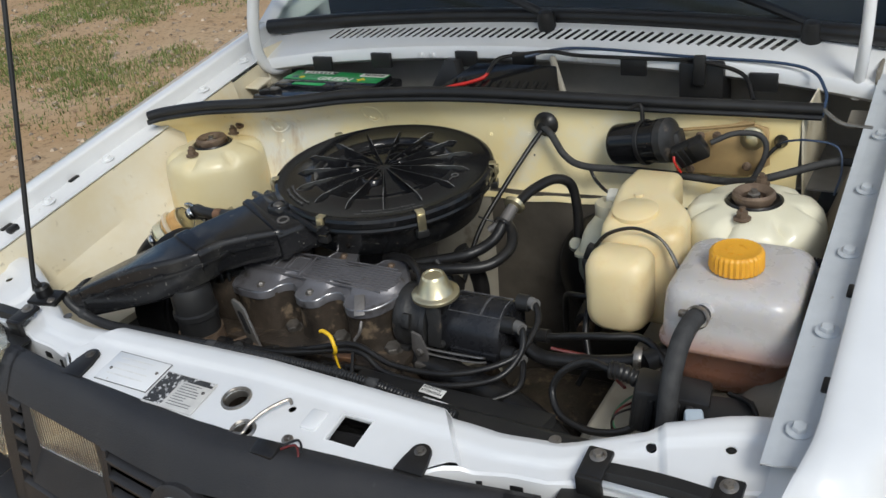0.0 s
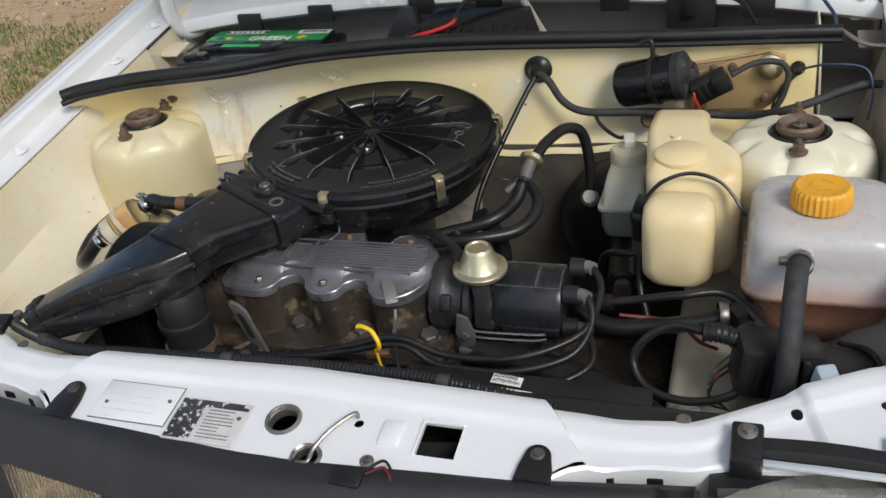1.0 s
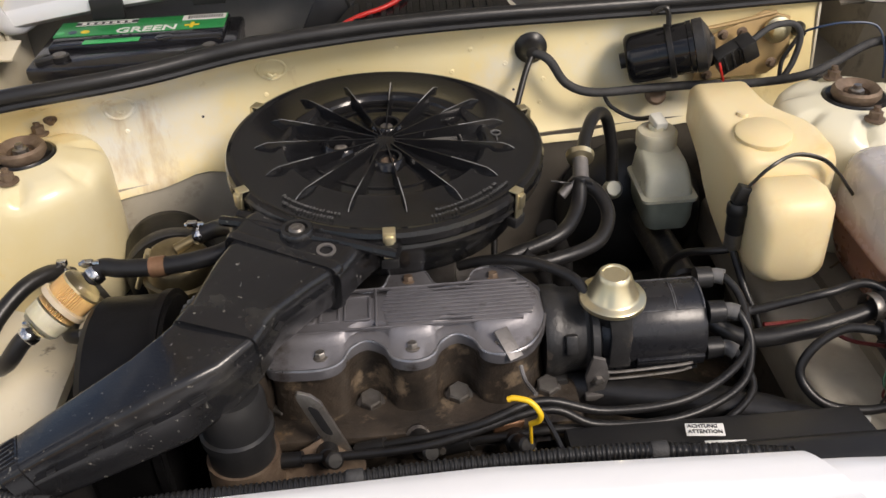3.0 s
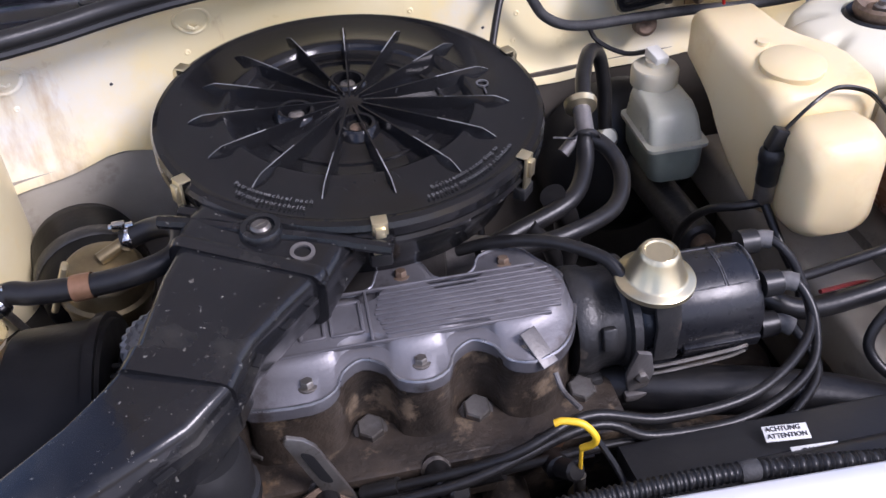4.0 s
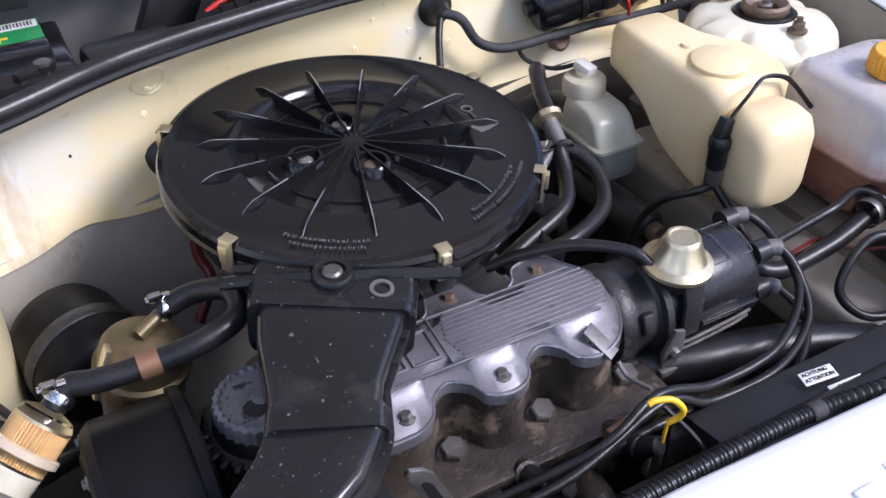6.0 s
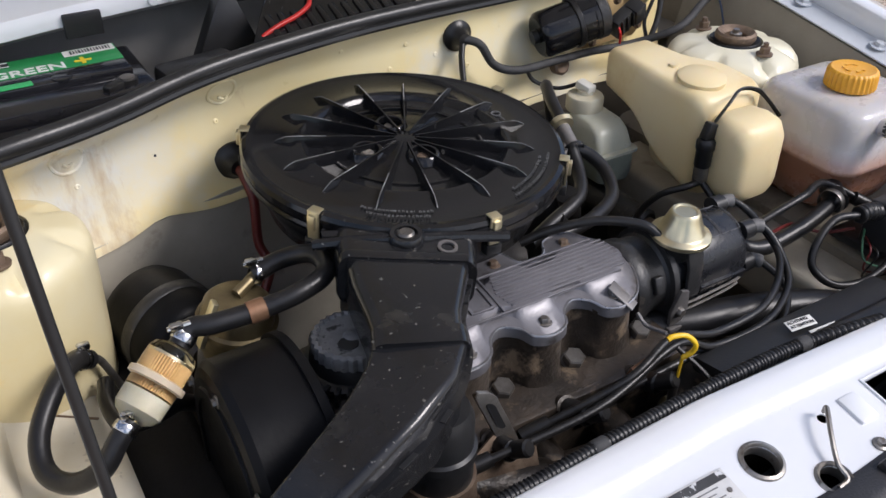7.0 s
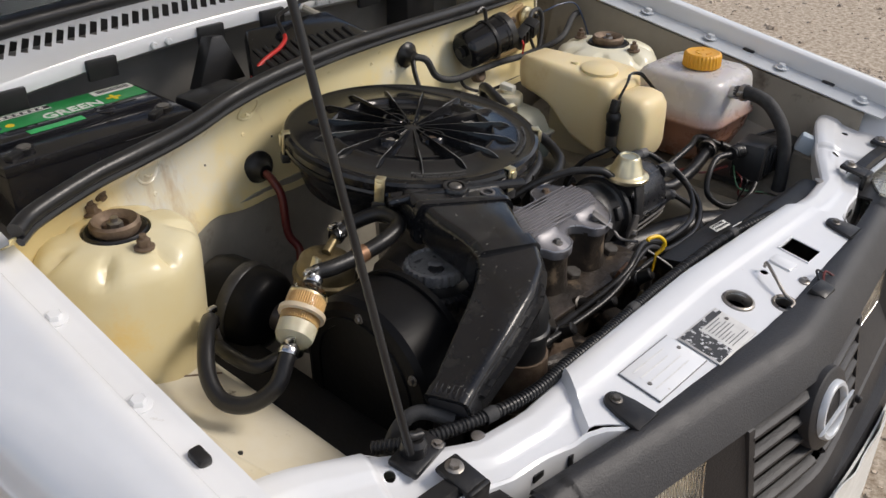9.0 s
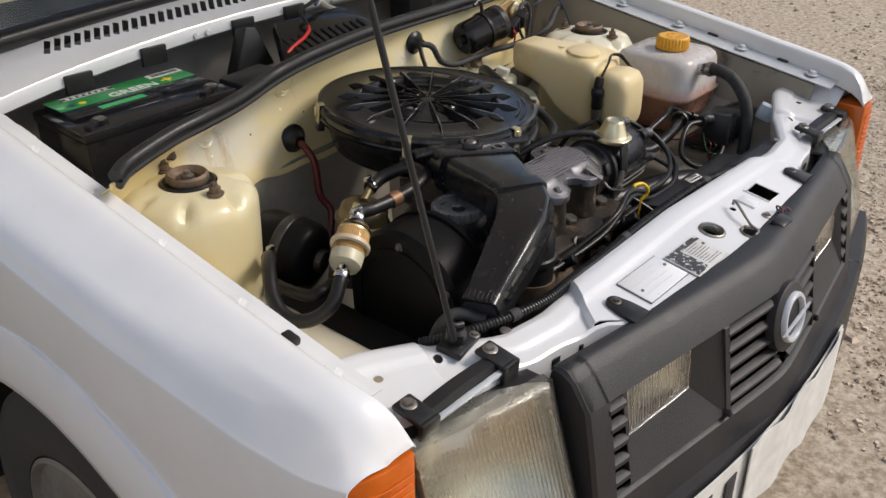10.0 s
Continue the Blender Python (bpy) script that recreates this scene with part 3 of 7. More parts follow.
for side in (-1, 1):
    f = mirrored if side < 0 else (lambda g: g)
    # The right wing is coloured darker to carry its shade.
    wing = part("inner_wing", f(sheet(lambda y, k: wing_profile(y, int(k)), lin(-0.43, 0.2, 22), list(range(11)), 0.002, (1, 0, -1))), WINGPAINT if side < 0 else SHADEWING, car, "dusty off-white inner wing panel" if side < 0 else "dirt-spotted inner wing panel with shade put into its colour", sharp=30)
    part("seam", f(tube([(x, -0.05 - 0.06 * (0.545 - x) / 0.1, z) for x, z in [wing_profile(-0.08, k)[::2] for k in (4, 5, 6, 7)]], 0.0016, 6, 2)), RUSTY, wing, "thin brown sealant line")
    part("drain_plug", f(lathe([(0.0032, 0), (0.003, 0.0012)], (0.52, -0.25, 0.7035), (0.3, 0, 1), 12)), BLACK, wing)

    # strut tower
    def tower_ring(r, z, lobe):
        ring = []
        for k in range(64):
            a = 2 * math.pi * k / 64
            q = r * (1 + lobe * max(0.0, math.cos(7 * a)) ** 4)
            z1 = z + lobe * 0.16 * max(0.0, math.cos(7 * a)) ** 4
            ring.append((0.488 + q * math.cos(a) + max(0, (0.86 - z)) * 0.06, q * math.sin(a) + max(0, (0.86 - z)) * 0.04, z1))
        return ring
    rings = [tower_ring(*q) for q in [(0.099, 0.62, 0), (0.0965, 0.70, 0), (0.094, 0.78, 0), (0.0925, 0.815, 0), (0.0915, 0.828, -0.008), (0.0885, 0.838, -0.03), (0.082, 0.846, -0.06), (0.073, 0.8505, -0.07), (0.062, 0.8535, -0.03), (0.052, 0.8545, 0), (0.042, 0.8575, 0), (0.0385, 0.858, 0), (0.037, 0.846, 0), (0.02, 0.844, 0)]]
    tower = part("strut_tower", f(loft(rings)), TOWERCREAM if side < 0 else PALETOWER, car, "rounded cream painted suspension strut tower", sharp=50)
    part("rubber_bearing", f(lathe([(0.0355, 0.845), (0.036, 0.857), (0.034, 0.860), (0.031, 0.859), (0.027, 0.856)], (0.488, 0, 0), n=40)), RUBBER, tower, "black rubber strut bearing")
    part("bearing_plate", f(lathe([(0.025, 0.856), (0.0285, 0.862), (0.0280, 0.868), (0.025, 0.871), (0.020, 0.868), (0.0155, 0.864), (0.015, 0.858), (0.001, 0.857)], (0.488, 0, 0), n=40)), RUSTY, tower, "rusty steel strut bearing plate")
    part("strut_nut", f(merge(lathe([(0.009, 0.857), (0.009, 0.867), (0.0075, 0.868)], (0.488, 0, 0), n=6), lathe([(0.0045, 0.866), (0.0045, 0.873)], (0.488, 0, 0), n=12))), STEEL, tower)
    for dx, dy in ((-0.002, -0.056), (-0.002, 0.058)):
        part("bolt", f(merge(lathe([(0.011, 0.8545), (0.0115, 0.857), (0.0085, 0.858)], (0.488 + dx, dy, 0), n=20), lathe([(0.0075, 0.857), (0.0075, 0.866), (0.004, 0.867), (0.004, 0.872)], (0.488 + dx, dy, 0), n=6))), RUSTY, tower)


solo("rubber_pad", box((-0.619, -0.352, rail_z(-0.352) + 0.005), (0.013, 0.020, 0.011), 0.003, (9, 0, 0)), RUBBER, "small black rubber pad on the wing flange", "pad")


# ---- bulkhead and plenum ----
def bulk_y(x):
    return interp(x, [(-0.62, 0.035), (-0.57, 0.045), (-0.48, 0.066), (-0.394, 0.092), (-0.3, 0.118), (-0.216, 0.139), (-0.1, 0.15), (0.123, 0.157), (0.3, 0.178), (0.45, 0.188), (0.62, 0.195)])


def bulk_top(x):
    return interp(x, [(-0.62, 0.888), (-0.44, 0.890), (-0.33, 0.893), (-0.24, 0.908), (-0.15, 0.926), (0.06, 0.930), (0.34, 0.920), (0.55, 0.914), (0.62, 0.912)])


def bulk_low(x):
    return interp(x, [(-0.62, 0.758), (-0.42, 0.765), (-0.36, 0.773), (-0.31, 0.783), (-0.27, 0.774), (-0.225, 0.766), (-0.16, 0.762), (0.1, 0.763), (0.3, 0.77), (0.62, 0.77)])


seal_line = [(-0.604, -0.03, 0.912), (-0.575, -0.013, 0.917), (-0.5, 0.008, 0.925), (-0.44, 0.02, 0.928), (-0.38, 0.038, 0.928), (-0.33, 0.058, 0.928), (-0.28, 0.077, 0.931), (-0.24, 0.086, 0.935), (-0.2, 0.095, 0.937), (-0.147, 0.104, 0.939), (-0.05, 0.12, 0.940), (0.06, 0.134, 0.938), (0.2, 0.152, 0.932), (0.34, 0.168, 0.927), (0.45, 0.182, 0.924), (0.54, 0.192, 0.921)]


def bulkhead_geom():
    def fn(x, k):
        y, t, b = bulk_y(x), bulk_top(x), bulk_low(x) + 0.0015 * math.sin(x * 57)
        sy = interp(x, [(p[0], p[1]) for p in seal_line]) - y
        t = interp(x, [(p[0], p[2]) for p in seal_line]) - 0.008
        q = [(sy, t), (sy + 0.001, t - 0.006), (sy * 0.45, t - 0.026), (-0.004, t - 0.05), (-0.020, b + 0.02), (-0.025, b + 0.006), (-0.030, b - 0.002), (-0.032, b - 0.010)][k]
        return x, y + q[0], q[1]
    return sheet(fn, lin(-0.612, 0.512, 70), list(range(8)), 0.003, (0, 1, 0))


bulk = part("bulkhead", bulkhead_geom(), CREAM, car, "yellowed cream painted bulkhead panel", sharp=60)
# Both lower panels take darker greys than the bulkhead, shade put into the colour.
for x0, x1, m, words in ((-0.612, 0.02, GREYPAINT, "stained pale lower bulkhead panel, shade mixed into its grey"), (0.02, 0.612, SHADEGREY, "dirty grey lower bulkhead panel, darkened in colour for shade")):
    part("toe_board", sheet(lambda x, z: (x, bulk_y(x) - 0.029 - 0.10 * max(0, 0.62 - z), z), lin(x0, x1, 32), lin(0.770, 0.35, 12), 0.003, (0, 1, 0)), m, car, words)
seal = solo("weather_seal", tube(seal_line, 0.0095, 14, 8), SEAL, "black rubber weather seal along the bulkhead top", "seal")
part("seal_lip", tube([(x, y - 0.005, z - 0.0105) for x, y, z in seal_line], 0.005, 8, 8), SEAL, seal)


def bulk_face(x, z):
    """How far forward the bulkhead's face lies at this height."""
    t = interp(x, [(p[0], p[2]) for p in seal_line]) - 0.008
    s = interp(x, [(p[0], p[1]) for p in seal_line]) - bulk_y(x)
    b = bulk_low(x)
    return bulk_y(x) + interp(z, [(b + 0.006, -0.025), (b + 0.02, -0.020), (t - 0.05, -0.004), (t - 0.026, s * 0.45), (t - 0.006, s + 0.001)])


def face_way(x, z):
    dz = (bulk_face(x, z + 0.01) - bulk_face(x, z - 0.01)) / 0.02
    dx = (bulk_face(x + 0.01, z) - bulk_face(x - 0.01, z)) / 0.02
    return Vector((dx, -1, dz)).normalized()


def emboss(x, z, r):
    """Shallow pressed ring with a small bent tab at its lower edge."""
    ring = []
    for k in range(29):
        a = 2 * math.pi * k / 28
        px, pz = x + r * math.cos(a), z + r * math.sin(a)
        ring.append(Vector((px, bulk_face(px, pz), pz)) - face_way(px, pz) * 0.0006)
    w = face_way(x, z)
    p = Vector((x, bulk_face(x, z), z))
    return merge(tube(ring, 0.0024, 8, 2), box(p + w * 0.001 - Vector((0.002, 0, 0.008)), (0.008, 0.0035, 0.004), 0.0012, (0, 35, 0)), box(p + w * 0.001 - Vector((-0.003, 0, 0.0085)), (0.007, 0.003, 0.0035), 0.0012, (0, -30, 0)))


for x, z in ((-0.209, 0.889), (-0.394, 0.872)):
    part("pressed_ring", emboss(x, z, 0.0175), CREAM, bulk)
for x, z in ((-0.39, 0.838), (-0.22, 0.853), (0.06, 0.905), (0.045, 0.888), (0.09, 0.865), (0.14, 0.84), (0.02, 0.86), (0.135, 0.81), (-0.05, 0.90)):
    part("stud", lathe([(0.0036, -0.001), (0.0034, 0.0006), (0.0018, 0.0012), (0.0014, 0.0002)], (x, bulk_face(x, z), z), face_way(x, z), 10), CREAM, bulk)
for x, z in ((-0.30, 0.84), (-0.17, 0.835), (0.10, 0.83), (-0.30, 0.80)):
    part("small_hole", lathe([(0.0017, -0.001), (0.0017, 0.0004)], (x, bulk_face(x, z), z), face_way(x, z), 10), INK, bulk)
part("earth_bolt", bolt((-0.47, bulk_face(-0.47, 0.872), 0.872), face_way(-0.47, 0.872), 0.005, 0.008, 0.006), RUSTY, bulk)

# plenum tray behind the bulkhead
part("bulkhead_return", sheet(lambda y, z: (0.512 + 0.05 * (0.93 - z), y, z), lin(0.186, 0.40, 6), lin(0.72, 0.912, 5), 0.003, (1, 0, 0)), WINGPAINT, car, "dusty cream panel beside the bulkhead")
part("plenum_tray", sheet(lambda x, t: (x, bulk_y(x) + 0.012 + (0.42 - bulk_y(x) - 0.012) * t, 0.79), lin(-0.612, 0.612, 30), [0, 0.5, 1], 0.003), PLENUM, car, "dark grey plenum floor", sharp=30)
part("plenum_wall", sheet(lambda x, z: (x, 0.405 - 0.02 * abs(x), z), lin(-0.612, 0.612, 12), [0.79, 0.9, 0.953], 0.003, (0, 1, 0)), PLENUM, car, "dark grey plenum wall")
for side in (-1, 1):
    g = sheet(lambda y, t: (0.602, y, 0.74 + (rail_z(y) - 0.012 - 0.74) * t), lin(0.05 if side < 0 else 0.2, 0.42, 8), lin(0, 1, 6), 0.003, (1, 0, 0))
    # Right side panel uses the wing paint that has shade in its colour.
    w = part("plenum_side", mirrored(g) if side < 0 else g, WINGPAINT if side < 0 else SHADEWING, car, "dusty plenum side panel")
    g = lathe([(0.018, 0), (0.018, 0.002), (0.013, 0.002)], (0.6015, 0.17, 0.868), (-1, 0, 0), 24)
    if side < 0:
        part("access_hole", mirrored(g), BLACK, w)


# ---- cowl, screen, wipers ----
def cowl_z(x, y):
    return 0.952 + 0.35 * (y - 0.335) - 0.05 * x * x - 0.02 * max(0.0, abs(x) - 0.45)


def cowl_front(x):
    return 0.345 - 0.10 * x * x


cowl = part("cowl", sheet(lambda x, t: (x, cowl_front(x) + (0.435 - cowl_front(x)) * t, cowl_z(x, cowl_front(x) + (0.435 - cowl_front(x)) * t)), lin(-0.66, 0.66, 45), lin(0, 1, 7), 0.002), WHITE, car, "white cowl panel with air slots")
slots = []
for k in range(54):
    x = -0.455 + 0.91 * k / 53
    slots.append(box((x, 0.386, cowl_z(x, 0.386)), (0.0095, 0.036, 0.03), 0, (0, 0, -32)))
cut(cowl, slots)
part("front_lip", sheet(lambda x, k: (x, cowl_front(x) - (0.0, 0.004, 0.004, -0.008)[int(k)], cowl_z(x, cowl_front(x)) - (0.0, 0.006, 0.022, 0.03)[int(k)]), lin(-0.64, 0.64, 45), [0, 1, 2, 3], 0.002, (0, 1, 0)), WHITE, cowl)
for x in (-0.45, -0.31, -0.12, 0.0, 0.21, 0.43):
    part("clip", box((x, cowl_front(x) - 0.008, cowl_z(x, cowl_front(x)) - 0.023), (0.046, 0.009, 0.03), 0.002), BLACK, cowl, "black plastic edge clip")
for x in (-0.22, -0.195, 0.1, 0.13, 0.3):
    part("rivet", lathe([(0.006, 0), (0.006, 0.005), (0.004, 0.007)], (x, cowl_front(x) - 0.003, cowl_z(x, cowl_front(x)) - 0.016), (0, -1, 0), 12), WHITE, cowl)


def screen_at(x, t):
    return x * (1 - 0.14 * t), 0.425 - 0.08 * x * x * 1.2 + 0.52 * t, 0.985 - 0.05 * x * x + 0.40 * t


part("screen_seal", tube([screen_at(x, 0.012) for x in lin(-0.64, 0.64, 15)], 0.016, 10, 4), SEAL, car, "black rubber windscreen seal")
scr = part("windscreen", sheet(lambda x, t: screen_at(x, t), lin(-0.64, 0.64, 17), lin(0, 1, 9), 0.005, (0, 0.6, -0.7)), SCREEN, car, "tinted windscreen glass")
scr.visible_shadow = False


def wiper(px, tx):
    w = thing("windscreen_wiper", "black windscreen wiper resting on the glass", "wiper")
    p = Vector((px, 0.405, cowl_z(px, 0.40) + 0.002))
    part("pivot", lathe([(0.017, -0.006), (0.017, 0.02), (0.013, 0.03), (0.006, 0.033)], p, (0, -0.2, 1), 20), BLACK, w)
    tip = Vector(screen_at(tx, 0.16)) + Vector((0, -0.02, 0.012))
    mid = p.lerp(tip, 0.25) + Vector((0, 0.005, 0.028))
    part("arm", tube([p + Vector((0, 0, 0.022)), mid, p.lerp(tip, 0.5) + Vector((0, 0, 0.028)), tip + Vector((0, 0, 0.012))], 0.008, 8), BLACK, w)
    a, b = tip + (tip - p) * 0.45, tip - (tip - p) * 0.35
    part("blade", tube([a + Vector((0, 0, -0.002)), tip, b + Vector((0, 0, 0.006))], 0.006, 8), RUBBER, w)


wiper(0.02, -0.33)
wiper(0.485, 0.12)

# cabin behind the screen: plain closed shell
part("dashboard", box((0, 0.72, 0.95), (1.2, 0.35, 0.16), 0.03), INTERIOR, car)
part("roof", sheet(lambda x, y: (x, y, 1.385 - 0.06 * (x / 0.56) ** 2 - 0.02 * ((y - 1.5) / 0.6) ** 2), lin(-0.56, 0.56, 15), lin(0.94, 2.35, 15), 0.02), WHITE, car)
for side in (-1, 1):
    f = mirrored if side < 0 else (lambda g: g)
    part("pillar", f(tube([(0.655, 0.40, 0.965), (0.61, 0.65, 1.16), (0.562, 0.94, 1.35)], 0.022, 10)), WHITE, car)
    part("door", f(sheet(lambda y, k: ((0.745, 0.765, 0.765, 0.735)[int(k)], y, (0.95, 0.86, 0.55, 0.26)[int(k)]), lin(0.625, 2.2, 6), [0, 1, 2, 3], 0.03, (-1, 0, 0))), WHITE, car)
    gl = part("side_window", f(sheet(lambda y, k: ((0.742, 0.57)[int(k)], y + (0.0 if y > 1 else 0.28 * k), (0.95, 1.33)[int(k)]), [0.68, 1.4, 2.15], [0, 1], 0.004, (-1, 0, 0))), SCREEN, car)
    part("sill", f(box((0.70, 1.4, 0.24), (0.1, 1.6, 0.09), 0.02)), WHITE, car)
part("tail_panel", box((0, 2.3, 0.8), (1.4, 0.06, 1.0), 0.02), WHITE, car)
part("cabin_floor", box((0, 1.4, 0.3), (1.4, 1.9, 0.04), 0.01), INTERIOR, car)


# ---- wheels ----
def wheel():
    w = new("wheel")
    w.parent = car
    c = (0.735, HUB.y, HUB.z)
    tyre = part("tyre", lathe([(0.160, -0.16), (0.21, -0.168), (0.25, -0.16), (0.27, -0.14), (0.276, -0.09), (0.276, -0.045), (0.268, -0.012), (0.25, 0.0), (0.205, 0.004), (0.172, -0.004), (0.160, -0.03)], c, (1, 0, 0), 72, lobes=0), TYRE, w, "worn black tyre")
    rim = part("rim", lathe([(0.166, -0.012), (0.169, -0.004), (0.162, -0.001), (0.155, -0.014), (0.144, -0.034), (0.12, -0.030), (0.07, -0.018), (0.045, -0.006), (0.04, 0.002), (0.001, 0.004)], c, (1, 0, 0), 64), RIM, w, "silver steel wheel trim")
    for k in range(12):
        a = 2 * math.pi * k / 12
        part("slot", box((0.7085, HUB.y + 0.115 * math.cos(a), HUB.z + 0.115 * math.sin(a)), (0.012, 0.045, 0.024), 0.005, (math.degrees(a), 0, 0)), BLACK, rim)
    return w


left_wheel = wheel()
left_wheel.rotation_euler = (0, 0, math.pi)
left_wheel.location = (0, 2 * HUB.y, 0)
copy_thing(left_wheel, pose(0, 0, 0))

for side in (-1, 1):
    f = mirrored if side < 0 else (lambda g: g)
    part("wheel_liner", f(sheet(lambda a, x: (x, -0.03 + 0.365 * math.cos(radians(a)), 0.33 + 0.365 * math.sin(radians(a))), lin(-5, 185, 24), [0.5, 0.755], 0.004, (0, 0, 1))), BLACK, car)


# ---- bonnet ----
bonnet = new("bonnet")
bonnet.parent = car
tagged(bonnet, "white bonnet propped wide open")
HY, HZ, HA = 0.39, 1.052, radians(46)


def bonnet_point(x, s, up):
    """s runs along the bonnet from its hinge edge, up is away from its inner face."""
    return x, HY - s * math.cos(HA) + up * math.sin(HA), HZ + s * math.sin(HA) + up * math.cos(HA)


part("outer_skin", sheet(lambda x, s: bonnet_point(x, s, 0.012 + 0.02 * (1 - (x / 0.64) ** 2)), lin(-0.64, 0.64, 25), lin(-0.02, 0.93, 21), 0.002, (0, math.sin(HA), math.cos(HA))), WHITE, bonnet)
inner = []
for a, b, s0, s1 in ((-0.635, 0.635, -0.018, 0.07), (-0.635, 0.635, 0.83, 0.925), (-0.635, -0.53, 0.07, 0.83), (0.53, 0.635, 0.07, 0.83), (-0.05, 0.05, 0.07, 0.83)):
    inner.append(sheet(lambda x, s: bonnet_point(x, s, -0.012 + 0.02 * (1 - (x / 0.64) ** 2) * 0.5), lin(a, b, 13), lin(s0, s1, 9), 0.014, (0, math.sin(HA), math.cos(HA))))
part("inner_frame", merge(*inner), WINGPAINT, bonnet, "cream inner bonnet frame")
for side in (-1, 1):
    f = mirrored if side < 0 else (lambda g: g)
    curl = [(0.588, 0.283, 1.0), (0.598, 0.292, 0.94), (0.594, 0.31, 0.905), (0.578, 0.33, 0.897), (0.555, 0.345, 0.912)] if side < 0 else [(0.577, 0.300, 1.0), (0.572, 0.315, 0.94), (0.567, 0.33, 0.896)]
    part("hinge_arm", f(tube([bonnet_point(0.575, 0.12, -0.012), (0.578, 0.30, 1.09)] + curl, 0.0125 if side < 0 else 0.009, 14)), WHITE, bonnet, "curved white bonnet hinge arm" if side < 0 else "straight white bonnet hinge arm")
    # Right bracket takes the darker wing paint, shade included in its colour.
    part("hinge_bracket", f(merge(box((0.597, 0.345, 0.905), (0.006, 0.07, 0.08), 0.002), box((0.585, 0.26, 0.885), (0.035, 0.05, 0.004), 0.001, (9, 0, 0)))), WINGPAINT if side < 0 else SHADEWING, car, "dusty hinge bracket")
STAYFOOT, STAYTOP = Vector((-0.467, -0.440, 0.80)), Vector((-0.493, -0.204, 1.65))


# ---- slam panel ----
def panel_back(x):
    return interp(abs(x), [(0, -0.452), (0.30, -0.462), (0.33, -0.464), (0.40, -0.455), (0.48, -0.41), (0.56, -0.372), (0.62, -0.36)])


def panel_front(x):
    return interp(abs(x), [(0, -0.59), (0.12, -0.588), (0.25, -0.562), (0.28, -0.545), (0.305, -0.526), (0.33, -0.518), (0.36, -0.510), (0.405, -0.506), (0.425, -0.497), (0.463, -0.495), (0.5, -0.488), (0.556, -0.475), (0.594, -0.462), (0.62, -0.455)])


def panel_z(x, y):
    a = abs(x)
    raised = interp(a + 0.75 * (y + 0.46), [(0.257, 0.011), (0.264, 0.0)]) + interp(a + 0.33 * (y + 0.40), [(0.482, 0.0), (0.490, 0.007)]) - 0.002 * max(0.0, min(1.0, (a - 0.31) / 0.15)) * (1.0 if a < 0.48 else 0.0)
    roll = interp(y - panel_back(x), [(-0.036, 0.0), (-0.030, 0.0045), (-0.010, 0.0045), (-0.004, 0.002), (0.0, 0.0)])
    return 0.757 + 0.16 * (y + 0.52) + raised + roll


STEPU = [s * u for s in (-1, 1) for u in (0.255, 0.257, 0.264, 0.266, 0.500, 0.502, 0.510, 0.512)]
PANELX = sorted(lin(-0.61, 0.61, 82) + STEPU)


def panel_xy(u, t):
    """The sheet's grid leans with its pressed steps."""
    lean = interp(abs(u), [(0.15, 0.0), (0.24, 0.75), (0.28, 0.75), (0.40, 0.33), (0.53, 0.33), (0.60, 0.0)])
    x, y = u, 0.0
    for _ in range(4):
        y = panel_back(x) + (panel_front(x) - panel_back(x)) * t
        x = math.copysign(abs(u) - lean * (y + 0.46), u)
    return x, y


def panel_geom():
    def fn(u, t):
        x, y = panel_xy(u, t)
        return x, y, panel_z(x, y)
    return sheet(fn, PANELX, [0, 0.035, 0.08, 0.15, 0.2, 0.23, 0.26, 0.29, 0.33] + lin(0.4, 1, 10), 0.0015)


panel = part("slam_panel", panel_geom(), WHITE, car, "white painted slam panel across the front", sharp=30)
part("front_fold", sheet(lambda x, k: (x, panel_front(x) - (0.0, 0.003, 0.004, 0.004)[int(k)], panel_z(x, panel_front(x)) - (0.0005, 0.003, 0.012, 0.075)[int(k)]), PANELX, [0, 1, 2, 3], 0.0015, (0, 1, 0)), WHITE, panel, sharp=30)
part("rear_fold", sheet(lambda x, k: (x, panel_back(x) + (0.0, 0.003, 0.004)[int(k)], panel_z(x, panel_back(x)) - (0.0005, 0.003, 0.03)[int(k)]), PANELX, [0, 1, 2], 0.0015, (0, -1, 0)), WHITE, panel, sharp=30)
SQX0, SQX1, SQY0, SQY1 = 0.148, 0.187, -0.543, -0.504
holes = [cyl((0.0, -0.523, 0.72), (0.0, -0.523, 0.80), 0.0150, n=32), cyl((0.042, -0.563, 0.72), (0.042, -0.563, 0.80), 0.0125, n=28),
         box(((SQX0 + SQX1) / 2, (SQY0 + SQY1) / 2, 0.76), (SQX1 - SQX0, SQY1 - SQY0, 0.08), 0), cyl((0.081, -0.516, 0.74), (0.081, -0.516, 0.80), 0.005, n=16),
         cyl((0.487, -0.437, 0.72), (0.487, -0.437, 0.83), 0.0055, n=16), cyl((-0.487, -0.437, 0.72), (-0.487, -0.437, 0.83), 0.0055, n=16),
         cyl((0.563, -0.42, 0.72), (0.563, -0.42, 0.83), 0.0055, n=16), cyl((-0.563, -0.42, 0.72), (-0.563, -0.42, 0.83), 0.0055, n=16)]
cut(panel, holes)
